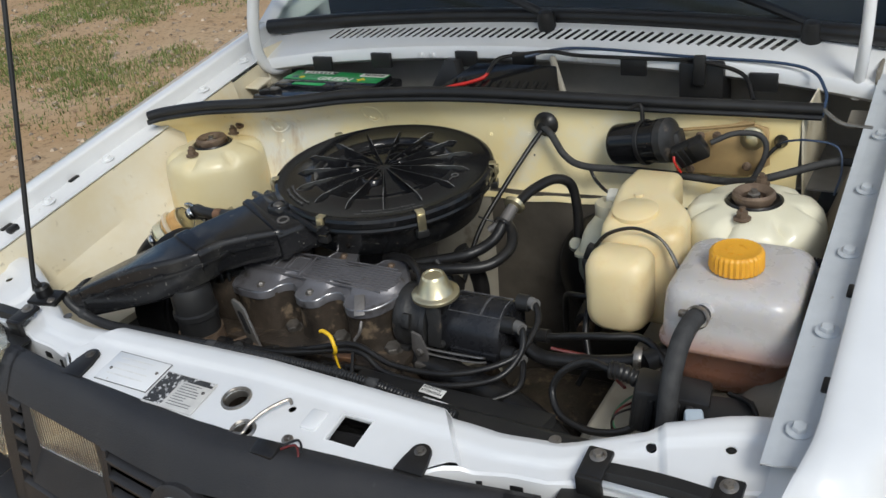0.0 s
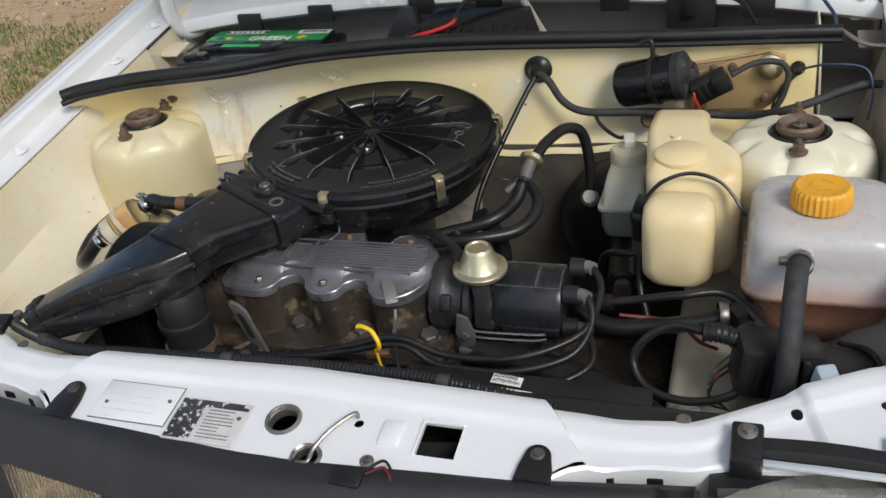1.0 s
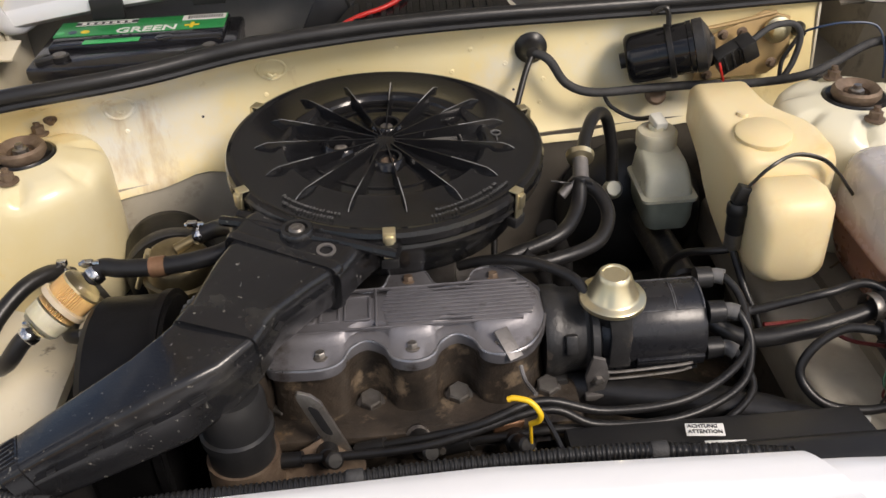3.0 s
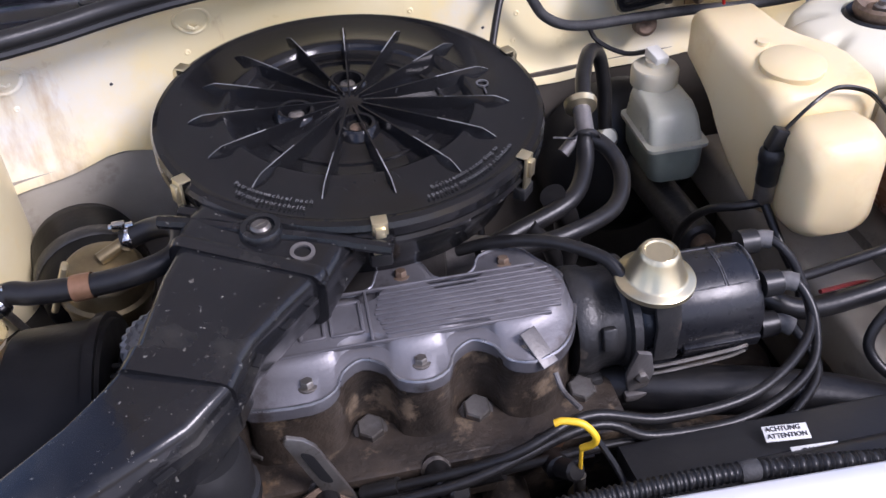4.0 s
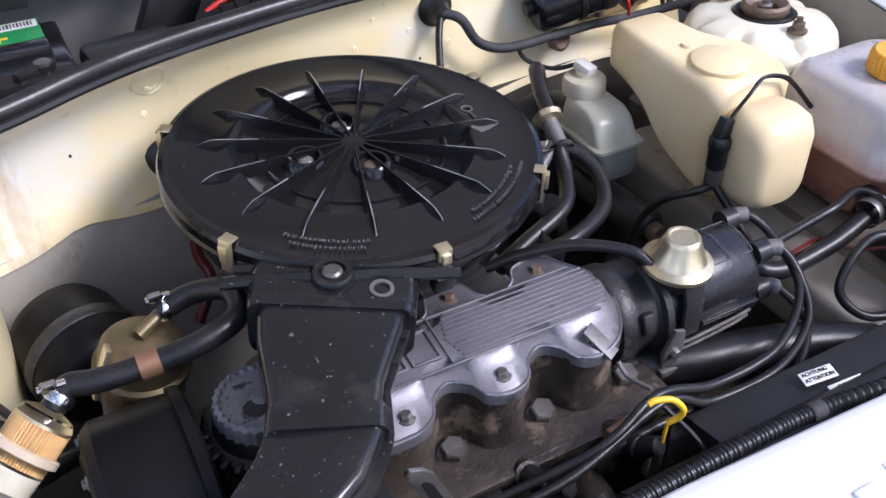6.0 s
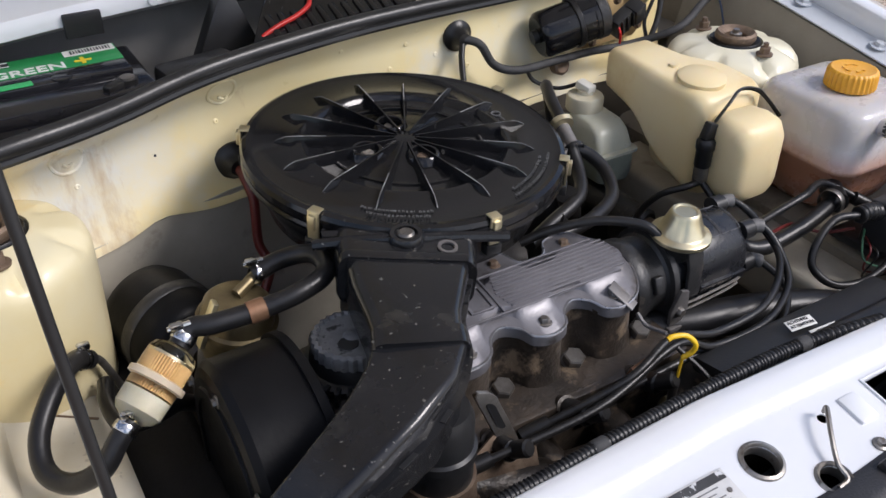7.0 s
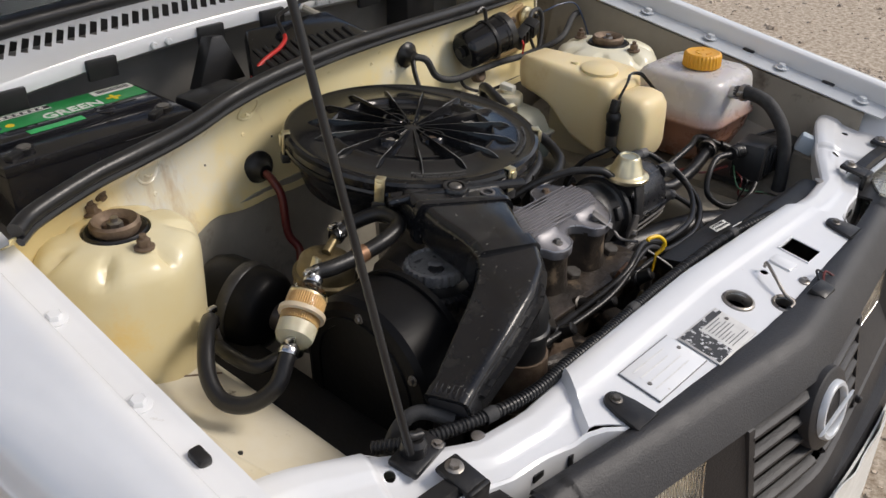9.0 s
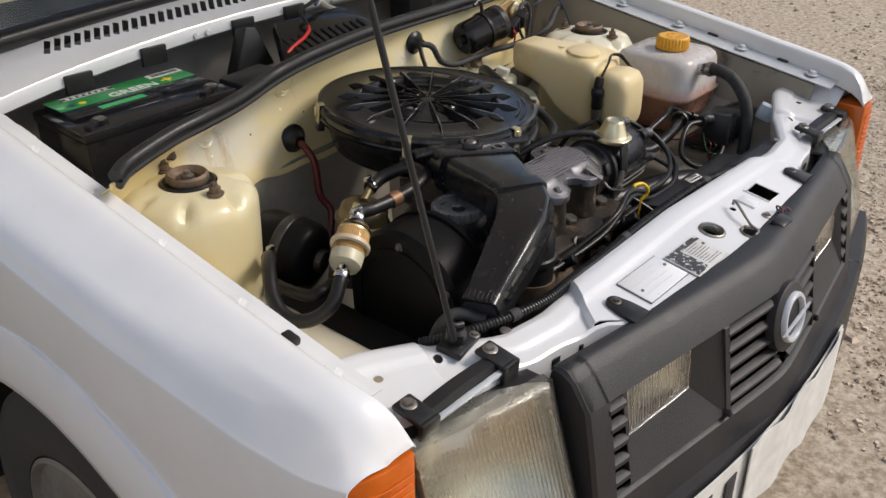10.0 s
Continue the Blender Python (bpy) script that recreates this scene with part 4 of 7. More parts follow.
for side in (-1, 1):
    g = sheet(lambda y, t: (0.598 + 0.046 * t, y, panel_z(0.60, y) - 0.003 + (rail_z(y) - 0.004 - panel_z(0.60, y)) * t), lin(-0.475, -0.352, 8), [0, 0.15, 0.85, 1], 0.002)
    part("corner_plate", mirrored(g) if side < 0 else g, WHITE, car, "white corner plate between slam panel and wing")


def on_panel(x, y, up=0.0):
    return Vector((x, y, panel_z(x, y) + up))


PN = (0, -0.158, 0.987)
part("hole_ring", lathe([(0.0150, -0.012), (0.0150, 0.001), (0.0165, 0.0028), (0.0190, 0.0018), (0.0198, 0.0)], on_panel(0, -0.523), PN, 36, cap=False), STEEL, panel)
part("latch_ring", lathe([(0.0125, -0.012), (0.0125, 0.001), (0.015, 0.003), (0.017, 0.0)], on_panel(0.042, -0.563), PN, 30, cap=False), STEEL, panel)
part("latch_spring", tube([(0.036, -0.572, 0.762), (0.048, -0.57, 0.764), (0.05, -0.557, 0.769), (0.062, -0.538, 0.778), (0.079, -0.518, 0.783), (0.081, -0.515, 0.776)], 0.0022, 8), STEEL, panel, "bent steel wire latch spring")
part("hole_rim", merge(*[box(c, s, 0.001, (9, 0, 0)) for c, s in (
    ((0.1675, SQY1 + 0.002, panel_z(0.16, SQY1) - 0.002), (0.045, 0.0025, 0.008)), ((SQX0 - 0.0015, -0.5235, panel_z(0.15, -0.5235) - 0.002), (0.0025, 0.042, 0.008)))]), WHITE, panel)
part("pressed_rib", box(on_panel(0.118, -0.523, 0.0005), (0.022, 0.03, 0.006), 0.0025, (9, 0, 0)), WHITE, panel)
for x, y in ((0.388, -0.455), (-0.388, -0.455)):
    part("spot_weld", lathe([(0.007, 0), (0.007, 0.0015), (0.0055, 0.002)], on_panel(x, y), PN, 14), STEEL, panel)

# identification plates on the panel
U, V2 = Vector((1, 0, 0)), Vector((0, 0.987, 0.158))


GREYINK = mat("faded_plate_print", (0.12, 0.12, 0.12), (0.25, 0.25, 0.25), 200, 0.5, 0, 0)
PALEINK = mat("pale_stamped_print", (0.62, 0.62, 0.61), (0.72, 0.72, 0.7), 200, 0.5, 0, 0)


def plate(name, label, x0, x1, y0, y1, m, skew=0.0):
    poly = [(0, 0), (x1 - x0, 0), (x1 - x0 + skew, y1 - y0), (skew, y1 - y0)]
    t = tagged(part(name, prism(poly, on_panel(x0, y0, 0.0015), U, V2, PN, 0.0015, 0.0006), m), label, "plate")
    for dx, dy in ((0.012, 0.02), (x1 - x0 - 0.008, y1 - y0 - 0.02)):
        part("rivet", lathe([(0.0025, 0), (0.002, 0.0012)], on_panel(x0 + dx, y0 + dy, 0.003), PN, 10), STEEL, t)
    return t


idp = plate("identification_plate", "chipped black and bare alloy identification plate riveted to the slam panel", -0.122, -0.038, -0.566, -0.512, PLATEMETAL)
part("black_field", prism([(0, 0), (0.03, 0), (0.03, 0.05), (0, 0.05)], on_panel(-0.12, -0.564, 0.0032), U, V2, PN, 0.0004), PLATEBLACK, idp, "chipped black enamel")
part("black_edge", prism([(0, 0), (0.05, 0), (0.05, 0.008), (0, 0.008)], on_panel(-0.09, -0.5225, 0.0032), U, V2, PN, 0.0004), PLATEBLACK, idp, "chipped black enamel")
rnd = random.Random(2)
for k in range(9):
    w = rnd.uniform(0.02, 0.038)
    part("line_of_print", prism([(0, 0), (w, 0), (w, 0.0011), (0, 0.0011)], on_panel(-0.084, -0.5600 + 0.0042 * k, 0.0032), U, V2, PN, 0.0003), GREYINK, idp)
oldp = plate("blank_plate", "worn pale alloy plate with stamped rows beside the identification plate", -0.221, -0.127, -0.552, -0.502, WHITE)
for k in range(4):
    w = rnd.uniform(0.05, 0.075)
    part("stamping", prism([(0, 0), (w, 0), (w, 0.0016), (0, 0.0016)], on_panel(-0.21, -0.541 + 0.0095 * k, 0.0032), U, V2, PN, 0.0003), PALEINK, oldp)
for x0, y0, w, h in ((-0.2215, -0.5525, 0.095, 0.0012), (-0.2215, -0.5025, 0.095, 0.0012), (-0.2215, -0.5525, 0.0012, 0.051), (-0.1277, -0.5525, 0.0012, 0.051)):
    part("dark_edge", prism([(0, 0), (w, 0), (w, h), (0, h)], on_panel(x0, y0, 0.0005), U, V2, PN, 0.0016), GREYINK, oldp, "grimy plate edge")


def rubber_buffer(x, y):
    """A strap with a round head under its bolt, wider to the front and folded down over the panel's edge."""
    b = thing("panel_clip", "black rubber clip bolted on the slam panel edge", "clip", "clips on the slam panel")
    p = on_panel(x, y)
    front = panel_front(x) - y - 0.004
    pts = [(0.0125 * math.cos(radians(a)), 0.0125 * math.sin(radians(a))) for a in range(0, 181, 20)] + [(-0.0155, -0.012), (-0.0175, front), (0.0175, front), (0.0155, -0.012)]
    part("strap", prism(pts, p + Vector((0, 0, 0.0006)), U, V2, PN, 0.005, 0.0015), RUBBER, b)
    part("tongue", merge(box((x, y + front - 0.002, p.z + 0.16 * front - 0.006), (0.035, 0.007, 0.020), 0.003, (6, 0, 0)), box((x, y + front - 0.006, p.z + 0.16 * front - 0.018), (0.028, 0.009, 0.012), 0.003, (10, 0, 0))), RUBBER, b)
    part("bolt", bolt(p + Vector((0, 0, 0.005)), PN, 0.0045, 0.0068, 0.004), DARKSTEEL, b)


rubber_buffer(-0.258, -0.523)
rubber_buffer(0.265, -0.529)
switch = thing("contact_switch", "small dark switch with wires beside the bonnet latch", "switch")
part("body", box(on_panel(0.095, -0.583, 0.004), (0.034, 0.022, 0.016), 0.004, (15, 0, 0)), RUBBER, switch)
part("screw", bolt(on_panel(0.105, -0.558, 0.0), PN, 0.0045, 0.007, 0.004), STEEL, switch)
part("wire", tube([on_panel(0.112, -0.578, 0.008), on_panel(0.13, -0.572, 0.012), on_panel(0.14, -0.585, 0.002), on_panel(0.138, -0.6, -0.02)], 0.0015, 6), PIPERED, switch)
part("wire", tube([on_panel(0.112, -0.572, 0.008), on_panel(0.127, -0.563, 0.010), on_panel(0.137, -0.576, 0.002), on_panel(0.133, -0.6, -0.02)], 0.0015, 6), RUBBER, switch)
for x, w, h in ((-0.329, 0.007, 0.014), (-0.368, 0.015, 0.009), (0.329, 0.007, 0.014), (0.368, 0.015, 0.009)):
    part("panel_slot", box((x, panel_front(x) - 0.0035, panel_z(x, panel_front(x)) - 0.017), (w, 0.004, h), 0.0008), BLACK, panel)


# ---- grille ----
def grille_y(x, z):
    return -0.611 + 0.140 * math.sqrt(x * x + 0.0009) - 0.030 * min(1.0, max(0.0, (0.768 - z) / 0.05)) - 0.16 * max(0.0, 0.74 - z)


grille = thing("grille", "dark weathered plastic radiator grille", "grille")
GX = 0.405


def grille_band(x0, x1, z0, z1, back=0.03, n=15, lip=True):
    """A bar of the grille between two heights, bevelled, following its bowed face."""
    zs = [z0, z0 + 0.004, z1 - 0.004, z1]

    def fn(x, k):
        k = int(k)
        if k == 0:
            return x, grille_y(x, z0) + back, z0
        if k == 5:
            return x, grille_y(x, z1) + back, z1
        z = zs[k - 1]
        return x, grille_y(x, z) + (0.005 if k in (1, 4) else 0.0), z
    return sheet(fn, lin(x0, x1, n), [0, 1, 2, 3, 4, 5], 0.004, (0, 1, 0))


def cap_back(x):
    return grille_y(x, 0.768) + interp(abs(x), [(0.0, 0.036), (0.25, 0.020)])


def top_cap():
    def fn(x, k):
        return [(x, cap_back(x), 0.7575), (x, cap_back(x) - 0.0015, 0.7635), (x, grille_y(x, 0.768) + 0.012, 0.7660), (x, grille_y(x, 0.768) + 0.002, 0.7640), (x, grille_y(x, 0.75), 0.752), (x, grille_y(x, 0.722), 0.722), (x, grille_y(x, 0.718) + 0.03, 0.718)][int(k)]
    return sheet(fn, lin(-GX, GX, 41), [0, 1, 2, 3, 4, 5, 6], 0.004, (0, 1, -0.5))


part("top_bar", top_cap(), GRILLE, grille)
part("bottom_bar", grille_band(-GX, GX, 0.53, 0.592, 0.05, 41), GRILLE, grille)


def end_profile(x, inset):
    g = lambda z: grille_y(x, z) + inset
    line = [(cap_back(x), 0.7575), (cap_back(x) - 0.0015, 0.7635 - inset), (g(0.768) + 0.012, 0.7660 - inset), (g(0.768) + 0.002, 0.7640 - inset), (g(0.75), 0.752), (g(0.722), 0.722), (g(0.66), 0.66), (g(0.592), 0.592), (g(0.53), 0.53), (g(0.53) + 0.05, 0.53), (g(0.72) + 0.055, 0.72)]
    return [(x, y, z) for y, z in line]


DX0, DX1, DZ0, DZ1 = 0.195, 0.330, 0.648, 0.720


def drive_y(x, z):
    return -0.588 - 0.083 * (0.333 - x) - 0.09 * (0.72 - z)


for s in (-1, 1):
    part("end_bar", loft([[(s * x, y, z) for x, y, z in end_profile(q, i)] for q, i in ((0.372, 0.0), (0.404, 0.0), (0.4085, 0.004))]), GRILLE, grille, sharp=25)
    part("pocket_post", grille_band(*sorted((s * 0.140, s * 0.150)), 0.588, 0.724, 0.06, 4), GRILLE, grille)
    for k in range(5):
        z = 0.604 + 0.0245 * k
        part("slat", grille_band(*sorted((s * 0.374, s * 0.345)), z, z + 0.013, 0.035, 4), GRILLE, grille)
        part("slat", grille_band(*sorted((s * 0.142, s * 0.012)), z, z + 0.0115, 0.05, 9), GRILLE, grille)
    # lamp pocket: a tapering recess with the lamp at its back
    def ring(x0, x1, z0, z1, f):
        return [(s * x, f(x, z), z) for x, z in ((x0, z0), (x1, z0), (x1, z1), (x0, z1))]
    part("pocket", loft([ring(0.150, 0.345, 0.597, 0.727, lambda x, z: grille_y(x, z) + 0.001), ring(DX0, DX1, DZ0, DZ1, lambda x, z: drive_y(x, z) + 0.002),
                         ring(DX0 - 0.004, DX1 + 0.004, DZ0 - 0.004, DZ1 + 0.003, lambda x, z: drive_y(x, z) + 0.008), ring(0.144, 0.351, 0.586, 0.727, lambda x, z: grille_y(x, z) + 0.012)], cap=False), GRILLE, grille, "dark tapering lamp pocket", sharp=20)
    part("pocket_knob", lathe([(0.005, 0), (0.005, 0.01), (0.003, 0.012)], (s * 0.15, grille_y(0.15, 0.60) + 0.004, 0.60), (0, -1, 0), 14), BLACK, grille)
for x0, x1 in ((-0.146, 0.146), (-0.376, -0.343), (0.343, 0.376)):
    part("backing", sheet(lambda x, z: (x, grille_y(x, z) + 0.017, z), lin(x0, x1, 9), [0.585, 0.65, 0.728], 0.004, (0, 1, 0)), GRILLE, grille)
part("pocket_back", sheet(lambda x, z: (x, grille_y(x, z) + 0.095, z), lin(-GX + 0.02, GX - 0.02, 15), [0.53, 0.62, 0.745], 0.004, (0, 1, 0)), GRILLE, grille)
badge_at = Vector((0, grille_y(0, 0.678) - 0.001, 0.678))
part("badge_base", lathe([(0.05, -0.01), (0.05, 0.002), (0.046, 0.005), (0.001, 0.006)], badge_at, (0, -1, 0.16), 40), GRILLE, grille)
part("badge", merge(lathe([(0.036, 0.005), (0.036, 0.010), (0.034, 0.0125), (0.030, 0.0125), (0.028, 0.010), (0.028, 0.005)], badge_at, (0, -1, 0.16), 44, cap=False),
                    prism([(-0.046, -0.006), (0.003, -0.002), (0.046, 0.006), (-0.003, 0.002)], badge_at + Vector((0, -0.012, 0)), U, (0, 0.16, 1), (0, -1, 0.16), 0.004, 0.001)), GALV, grille, "silver ring badge with a bar")

for s in (-1, 1):
    fog = thing("driving_lamp", "rectangular clear driving lamp set in the grille pocket", "lamp", "driving lamps in the grille")
    part("lens", sheet(lambda x, z: (s * x, drive_y(x, z) + 0.0005 * math.sin(x * 1100), z), lin(DX0, DX1, 90), lin(DZ0, DZ1, 8), 0.004, (0, 1, 0)), CLEAR, fog, "ribbed clear glass")
    part("reflector", sheet(lambda x, z: (s * x, drive_y(x, z) + 0.030 - 3.5 * ((x - 0.258) ** 2 + (z - 0.681) ** 2), z), lin(DX0, DX1, 14), lin(DZ0, DZ1, 10), 0.002, (0, 1, 0)), SILVER, fog)
    part("housing", box((s * 0.258, -0.545, 0.681), (0.14, 0.03, 0.078), 0.006), BLACK, fog)


# ---- headlamps and indicators ----
def lamp_face(x, z):
    return -0.551 + 0.28 * (x - 0.42) ** 2 + 0.16 * (x - 0.42) - 0.30 * (0.757 - z)


LENSX = [0.4225, 0.4232, 0.425, 0.428, 0.432] + lin(0.436, 0.594, 120) + [0.598, 0.602, 0.605, 0.6068, 0.6075]
LENSZ = [0.593, 0.5937, 0.5955, 0.5985, 0.602] + lin(0.607, 0.750, 12) + [0.755, 0.7585, 0.7605, 0.7617, 0.762]


def lens_edge(x, z):
    """The glass rolls back at its border and is fluted inside it."""
    d = min(x - 0.4225, 0.6075 - x, z - 0.593, 0.762 - z)
    q = 0.014 * (1 - min(1.0, d / 0.009)) ** 2
    return q + (0.00045 * math.sin(x * 1150) if d > 0.0125 else 0.0)


def bowl_depth(x, z):
    return 0.066 - 3.9 * ((x - 0.515) ** 2 + (z - 0.676) ** 2)


for s in (-1, 1):
    head = thing("headlamp", "large rectangular headlamp with ribbed clear glass", "lamp", "headlamps")
    part("lens", sheet(lambda x, z: (s * x, lamp_face(x, z) + lens_edge(x, z), z), LENSX, LENSZ, 0.004, (0, 1, 0)), CLEAR, head, "ribbed clear glass")
    part("reflector", sheet(lambda x, z: (s * x, lamp_face(x, z) + bowl_depth(x, z), z), lin(0.426, 0.604, 20), lin(0.598, 0.754, 18), 0.002, (0, 1, 0)), SILVER, head, "silvered bowl")
    part("bezel", merge(*[tube([(s * a[0], lamp_face(a[0], a[1]) + 0.014, a[1]) for a in (p, q)], 0.005, 8) for p, q in (((0.61, 0.75), (0.61, 0.592)), ((0.61, 0.592), (0.42, 0.592)), ((0.42, 0.592), (0.42, 0.755)))]), BLACK, head)
    for name, run, at in (("top", lin(0.426, 0.604, 14), lambda u: (u, 0.754)), ("base", lin(0.426, 0.604, 14), lambda u: (u, 0.600)), ("inner", lin(0.600, 0.754, 12), lambda u: (0.428, u)), ("outer", lin(0.600, 0.754, 12), lambda u: (0.602, u))):
        part("bowl_wall", sheet(lambda u, k: (s * at(u)[0], lamp_face(*at(u)) + (0.008, bowl_depth(*at(u)) + 0.002)[int(k)], at(u)[1]), run, [0, 1], 0.0015, (0, 0, 1) if name in ("top", "base") else (1, 0, 0)), SILVER, head)
    ind = thing("indicator", "amber ribbed indicator lamp at the wing corner", "lamp", "indicators")
    plan = [(0.622, -0.470), (0.617, -0.515), (0.620, -0.5225), (0.630, -0.5260), (0.660, -0.5240), (0.682, -0.5170), (0.6935, -0.5080), (0.695, -0.470)]
    part("lens", prism([(s * a, b) for a, b in plan], (0, 0, 0.602), (1, 0, 0), (0, 1, 0), (0, 0, 1), 0.177, 0.004), AMBER, ind, "amber plastic")
    for k in range(15):
        z = 0.615 + 0.0102 * k
        part("ridge", tube([(s * a, b, z) for a, b in ((0.627, -0.5265), (0.645, -0.5262), (0.662, -0.5245), (0.680, -0.5185))], 0.0014, 6, 3), AMBER, ind)
    # lamp carrier above the headlamp
    car_y = -0.484
    carrier = thing("lamp_bracket", "black lamp bracket with a pale strip above the headlamp", "bracket", "lamp brackets")
    part("bar", sheet(lambda x, k: (s * x, car_y + 0.010 - (0.0, 0.003, 0.019, 0.022)[int(k)], 0.7755 + 0.004 * math.sin((x - 0.445) / 0.13 * math.pi) - (0.004, 0.0, 0.0, 0.006)[int(k)]), lin(0.440, 0.580, 15), [0, 1, 2, 3], 0.004), BLACK, carrier)
    part("strip", box((s * 0.508, car_y - 0.0165, 0.7685), (0.108, 0.007, 0.004), 0.001), GALV, carrier)
    for x, y in ((0.445, -0.478), (0.574, -0.475)):
        part("strap", box((s * x, y - 0.006, 0.7765), (0.028, 0.040, 0.007), 0.003, (9, 0, 0)), RUBBER, carrier)
        part("strap_end", box((s * x, y - 0.0255, 0.7640), (0.028, 0.008, 0.026), 0.003, (6, 0, 0)), RUBBER, carrier)
        part("bolt", bolt((s * x, y + 0.002, 0.7805), (0, -0.16, 1), 0.0055, 0.009, 0.005), STEEL, carrier)
    # Black sheet added behind the headlamp to stand for the gap's shade.
    part("lamp_gap_shade", sheet(lambda x, k: (s * x, (lamp_face(x, 0.76) + 0.018, -0.455)[int(k)], 0.752), lin(0.415, 0.615, 12), [0, 1], 0.004), BLACK, car)

# bumper and number plate
bump = thing("bumper", "dark plastic front bumper", "bumper")
for name, x0, x1 in (("end_cap", -0.70, -0.482), ("beam", -0.48, 0.48), ("end_cap", 0.482, 0.70)):
    part(name, sheet(lambda x, k: (x, -0.672 + 0.24 * x * x + (0.05, 0.006, 0.0, 0.0, 0.02, 0.08)[int(k)], (0.543, 0.541, 0.528, 0.42, 0.39, 0.37)[int(k)]), lin(x0, x1, 21), [0, 1, 2, 3, 4, 5], 0.006, (0, 1, 0)), GRILLE, bump)
npl = thing("number_plate", "white number plate with dark characters on the bumper", "plate")
part("sheet", sheet(lambda x, z: (x, -0.677 + 0.24 * x * x, z), lin(-0.26, 0.26, 13), lin(0.43, 0.538, 4), 0.003, (0, 1, 0)), LABELWHITE, npl)
for k, x in enumerate((-0.23, -0.17, -0.11, -0.02, 0.04, 0.10)):
    part("bar_of_print", box((x, -0.6785 + 0.24 * x * x, 0.484), (0.03, 0.002, 0.07), 0.0005), INK, npl)
tape = solo("paper_sheet", sheet(lambda x, z: (x, -0.683 + 0.24 * x * x + 0.002 * math.sin(x * 60), z + 0.006 * math.sin(x * 40)), lin(-0.135, 0.24, 20), lin(0.42, 0.545, 5), 0.002, (0, 1, 0)), LABELWHITE, "crumpled white paper sheet taped over the number plate", "paper")

# bonnet stay
stay = thing("bonnet_stay", "thin black steel stay propping the bonnet up", "stay")
part("rod", tube([STAYFOOT + Vector((0.016, -0.002, 0.002)), STAYFOOT + Vector((0.003, 0.002, 0.006)), STAYFOOT + Vector((-0.001, 0.007, 0.026)), STAYFOOT.lerp(STAYTOP, 0.5), STAYTOP], 0.0039, 10), BLACK, stay)
part("foot", merge(box(on_panel(-0.452, -0.437, 0.004), (0.052, 0.032, 0.009), 0.003, (9, 0, 12)), lathe([(0.013, 0), (0.012, 0.016), (0.008, 0.02)], on_panel(-0.456, -0.435, 0.006), PN, 18)), RUBBER, stay, "black rubber foot")
part("bolt", bolt(on_panel(-0.433, -0.444, 0.008), PN, 0.004, 0.006, 0.003), STEEL, stay)

# ---- air filter ----
AC = Vector((-0.069, -0.054, 0.0))
ATILT = pose(AC.x, AC.y, 0.8713, 2.6, 2.2, 0)


def A(g):
    return moved(g, ATILT)


air = thing("air_filter", "round black plastic air filter housing with a ribbed lid", "air filter")
R = 0.174
lid_profile = [(R - 0.004, -0.016), (R, -0.014), (R + 0.0015, -0.005), (R - 0.0005, -0.0005), (R - 0.005, 0.0012), (R - 0.009, 0.0), (R - 0.012, -0.0008), (0.122, 0.0), (0.116, 0.0022), (0.112, 0.0024), (0.108, 0.0), (0.1045, -0.0048), (0.100, -0.006), (0.074, -0.006), (0.070, -0.0048), (0.045, -0.004), (0.030, -0.0015), (0.014, 0.0018), (0.001, 0.002)]
lid = part("lid", A(lathe(lid_profile, (0, 0, 0), n=96)), GLOSSBLACK, air, "glossy black ribbed lid", sharp=30)
SPOKES = 15
for k in range(SPOKES):
    a = radians(-82 + 24 * k)
    r1 = 0.136 + 0.003 * (k % 2)
    c, s = math.cos(a), math.sin(a)
    x, y = Vector((c, s, 0)), Vector((-s, c, 0))
    spec = ((0.012, 0.0012, 0.0040), (0.05, 0.0030, 0.0050), (0.085, 0.0044, 0.0058), (0.112, 0.0050, 0.0062), (r1 - 0.009, 0.0046, 0.0060), (r1 - 0.001, 0.0026, 0.0030), (r1 + 0.004, 0.0008, 0.0002))
    rings, crest = [], []
    for r, w, h in spec:
        o = x * r
        rings.append([o - y * w + Vector((0, 0, -0.007)), o + y * w + Vector((0, 0, -0.007)), o + y * 0.0007 + Vector((0, 0, h)), o - y * 0.0007 + Vector((0, 0, h))])
        crest.append([o - y * 0.0006 + Vector((0, 0, h - 0.0006)), o + y * 0.0006 + Vector((0, 0, h - 0.0006)), o + y * 0.0004 + Vector((0, 0, h + 0.0003)), o - y * 0.0004 + Vector((0, 0, h + 0.0003))])
    part("rib", A(loft(rings)), GLOSSBLACK, lid)
    # Thin pale crest paints the rib's highlight along with its wear.
    part("worn_glint_crest", A(loft(crest[2:])), WORNGLINT, lid, "rib crest worn grey with its glint painted in")
for k, (sx, sy) in enumerate(((0.002, -0.037), (-0.049, -0.006), (0.002, 0.037))):
    part("screw_well", A(lathe([(0.021, -0.006), (0.018, 0.0015), (0.0155, 0.0035), (0.013, 0.0030), (0.0115, -0.004), (0.001, -0.005)], (sx, sy, 0), n=28)), GLOSSBLACK, lid)
    part("screw", A(merge(lathe([(0.007, -0.005), (0.007, -0.002), (0.005, -0.0005)], (sx, sy, 0), n=16), box((sx, sy, -0.0004), (0.009, 0.0012, 0.001), 0))), STEEL if k else RUSTY, lid)
part("inner_ring", A(lathe([(0.087, -0.008), (0.087, -0.0045), (0.085, -0.004), (0.083, -0.0045), (0.083, -0.008)], (0, 0, 0), n=64, cap=False)), GLOSSBLACK, lid)


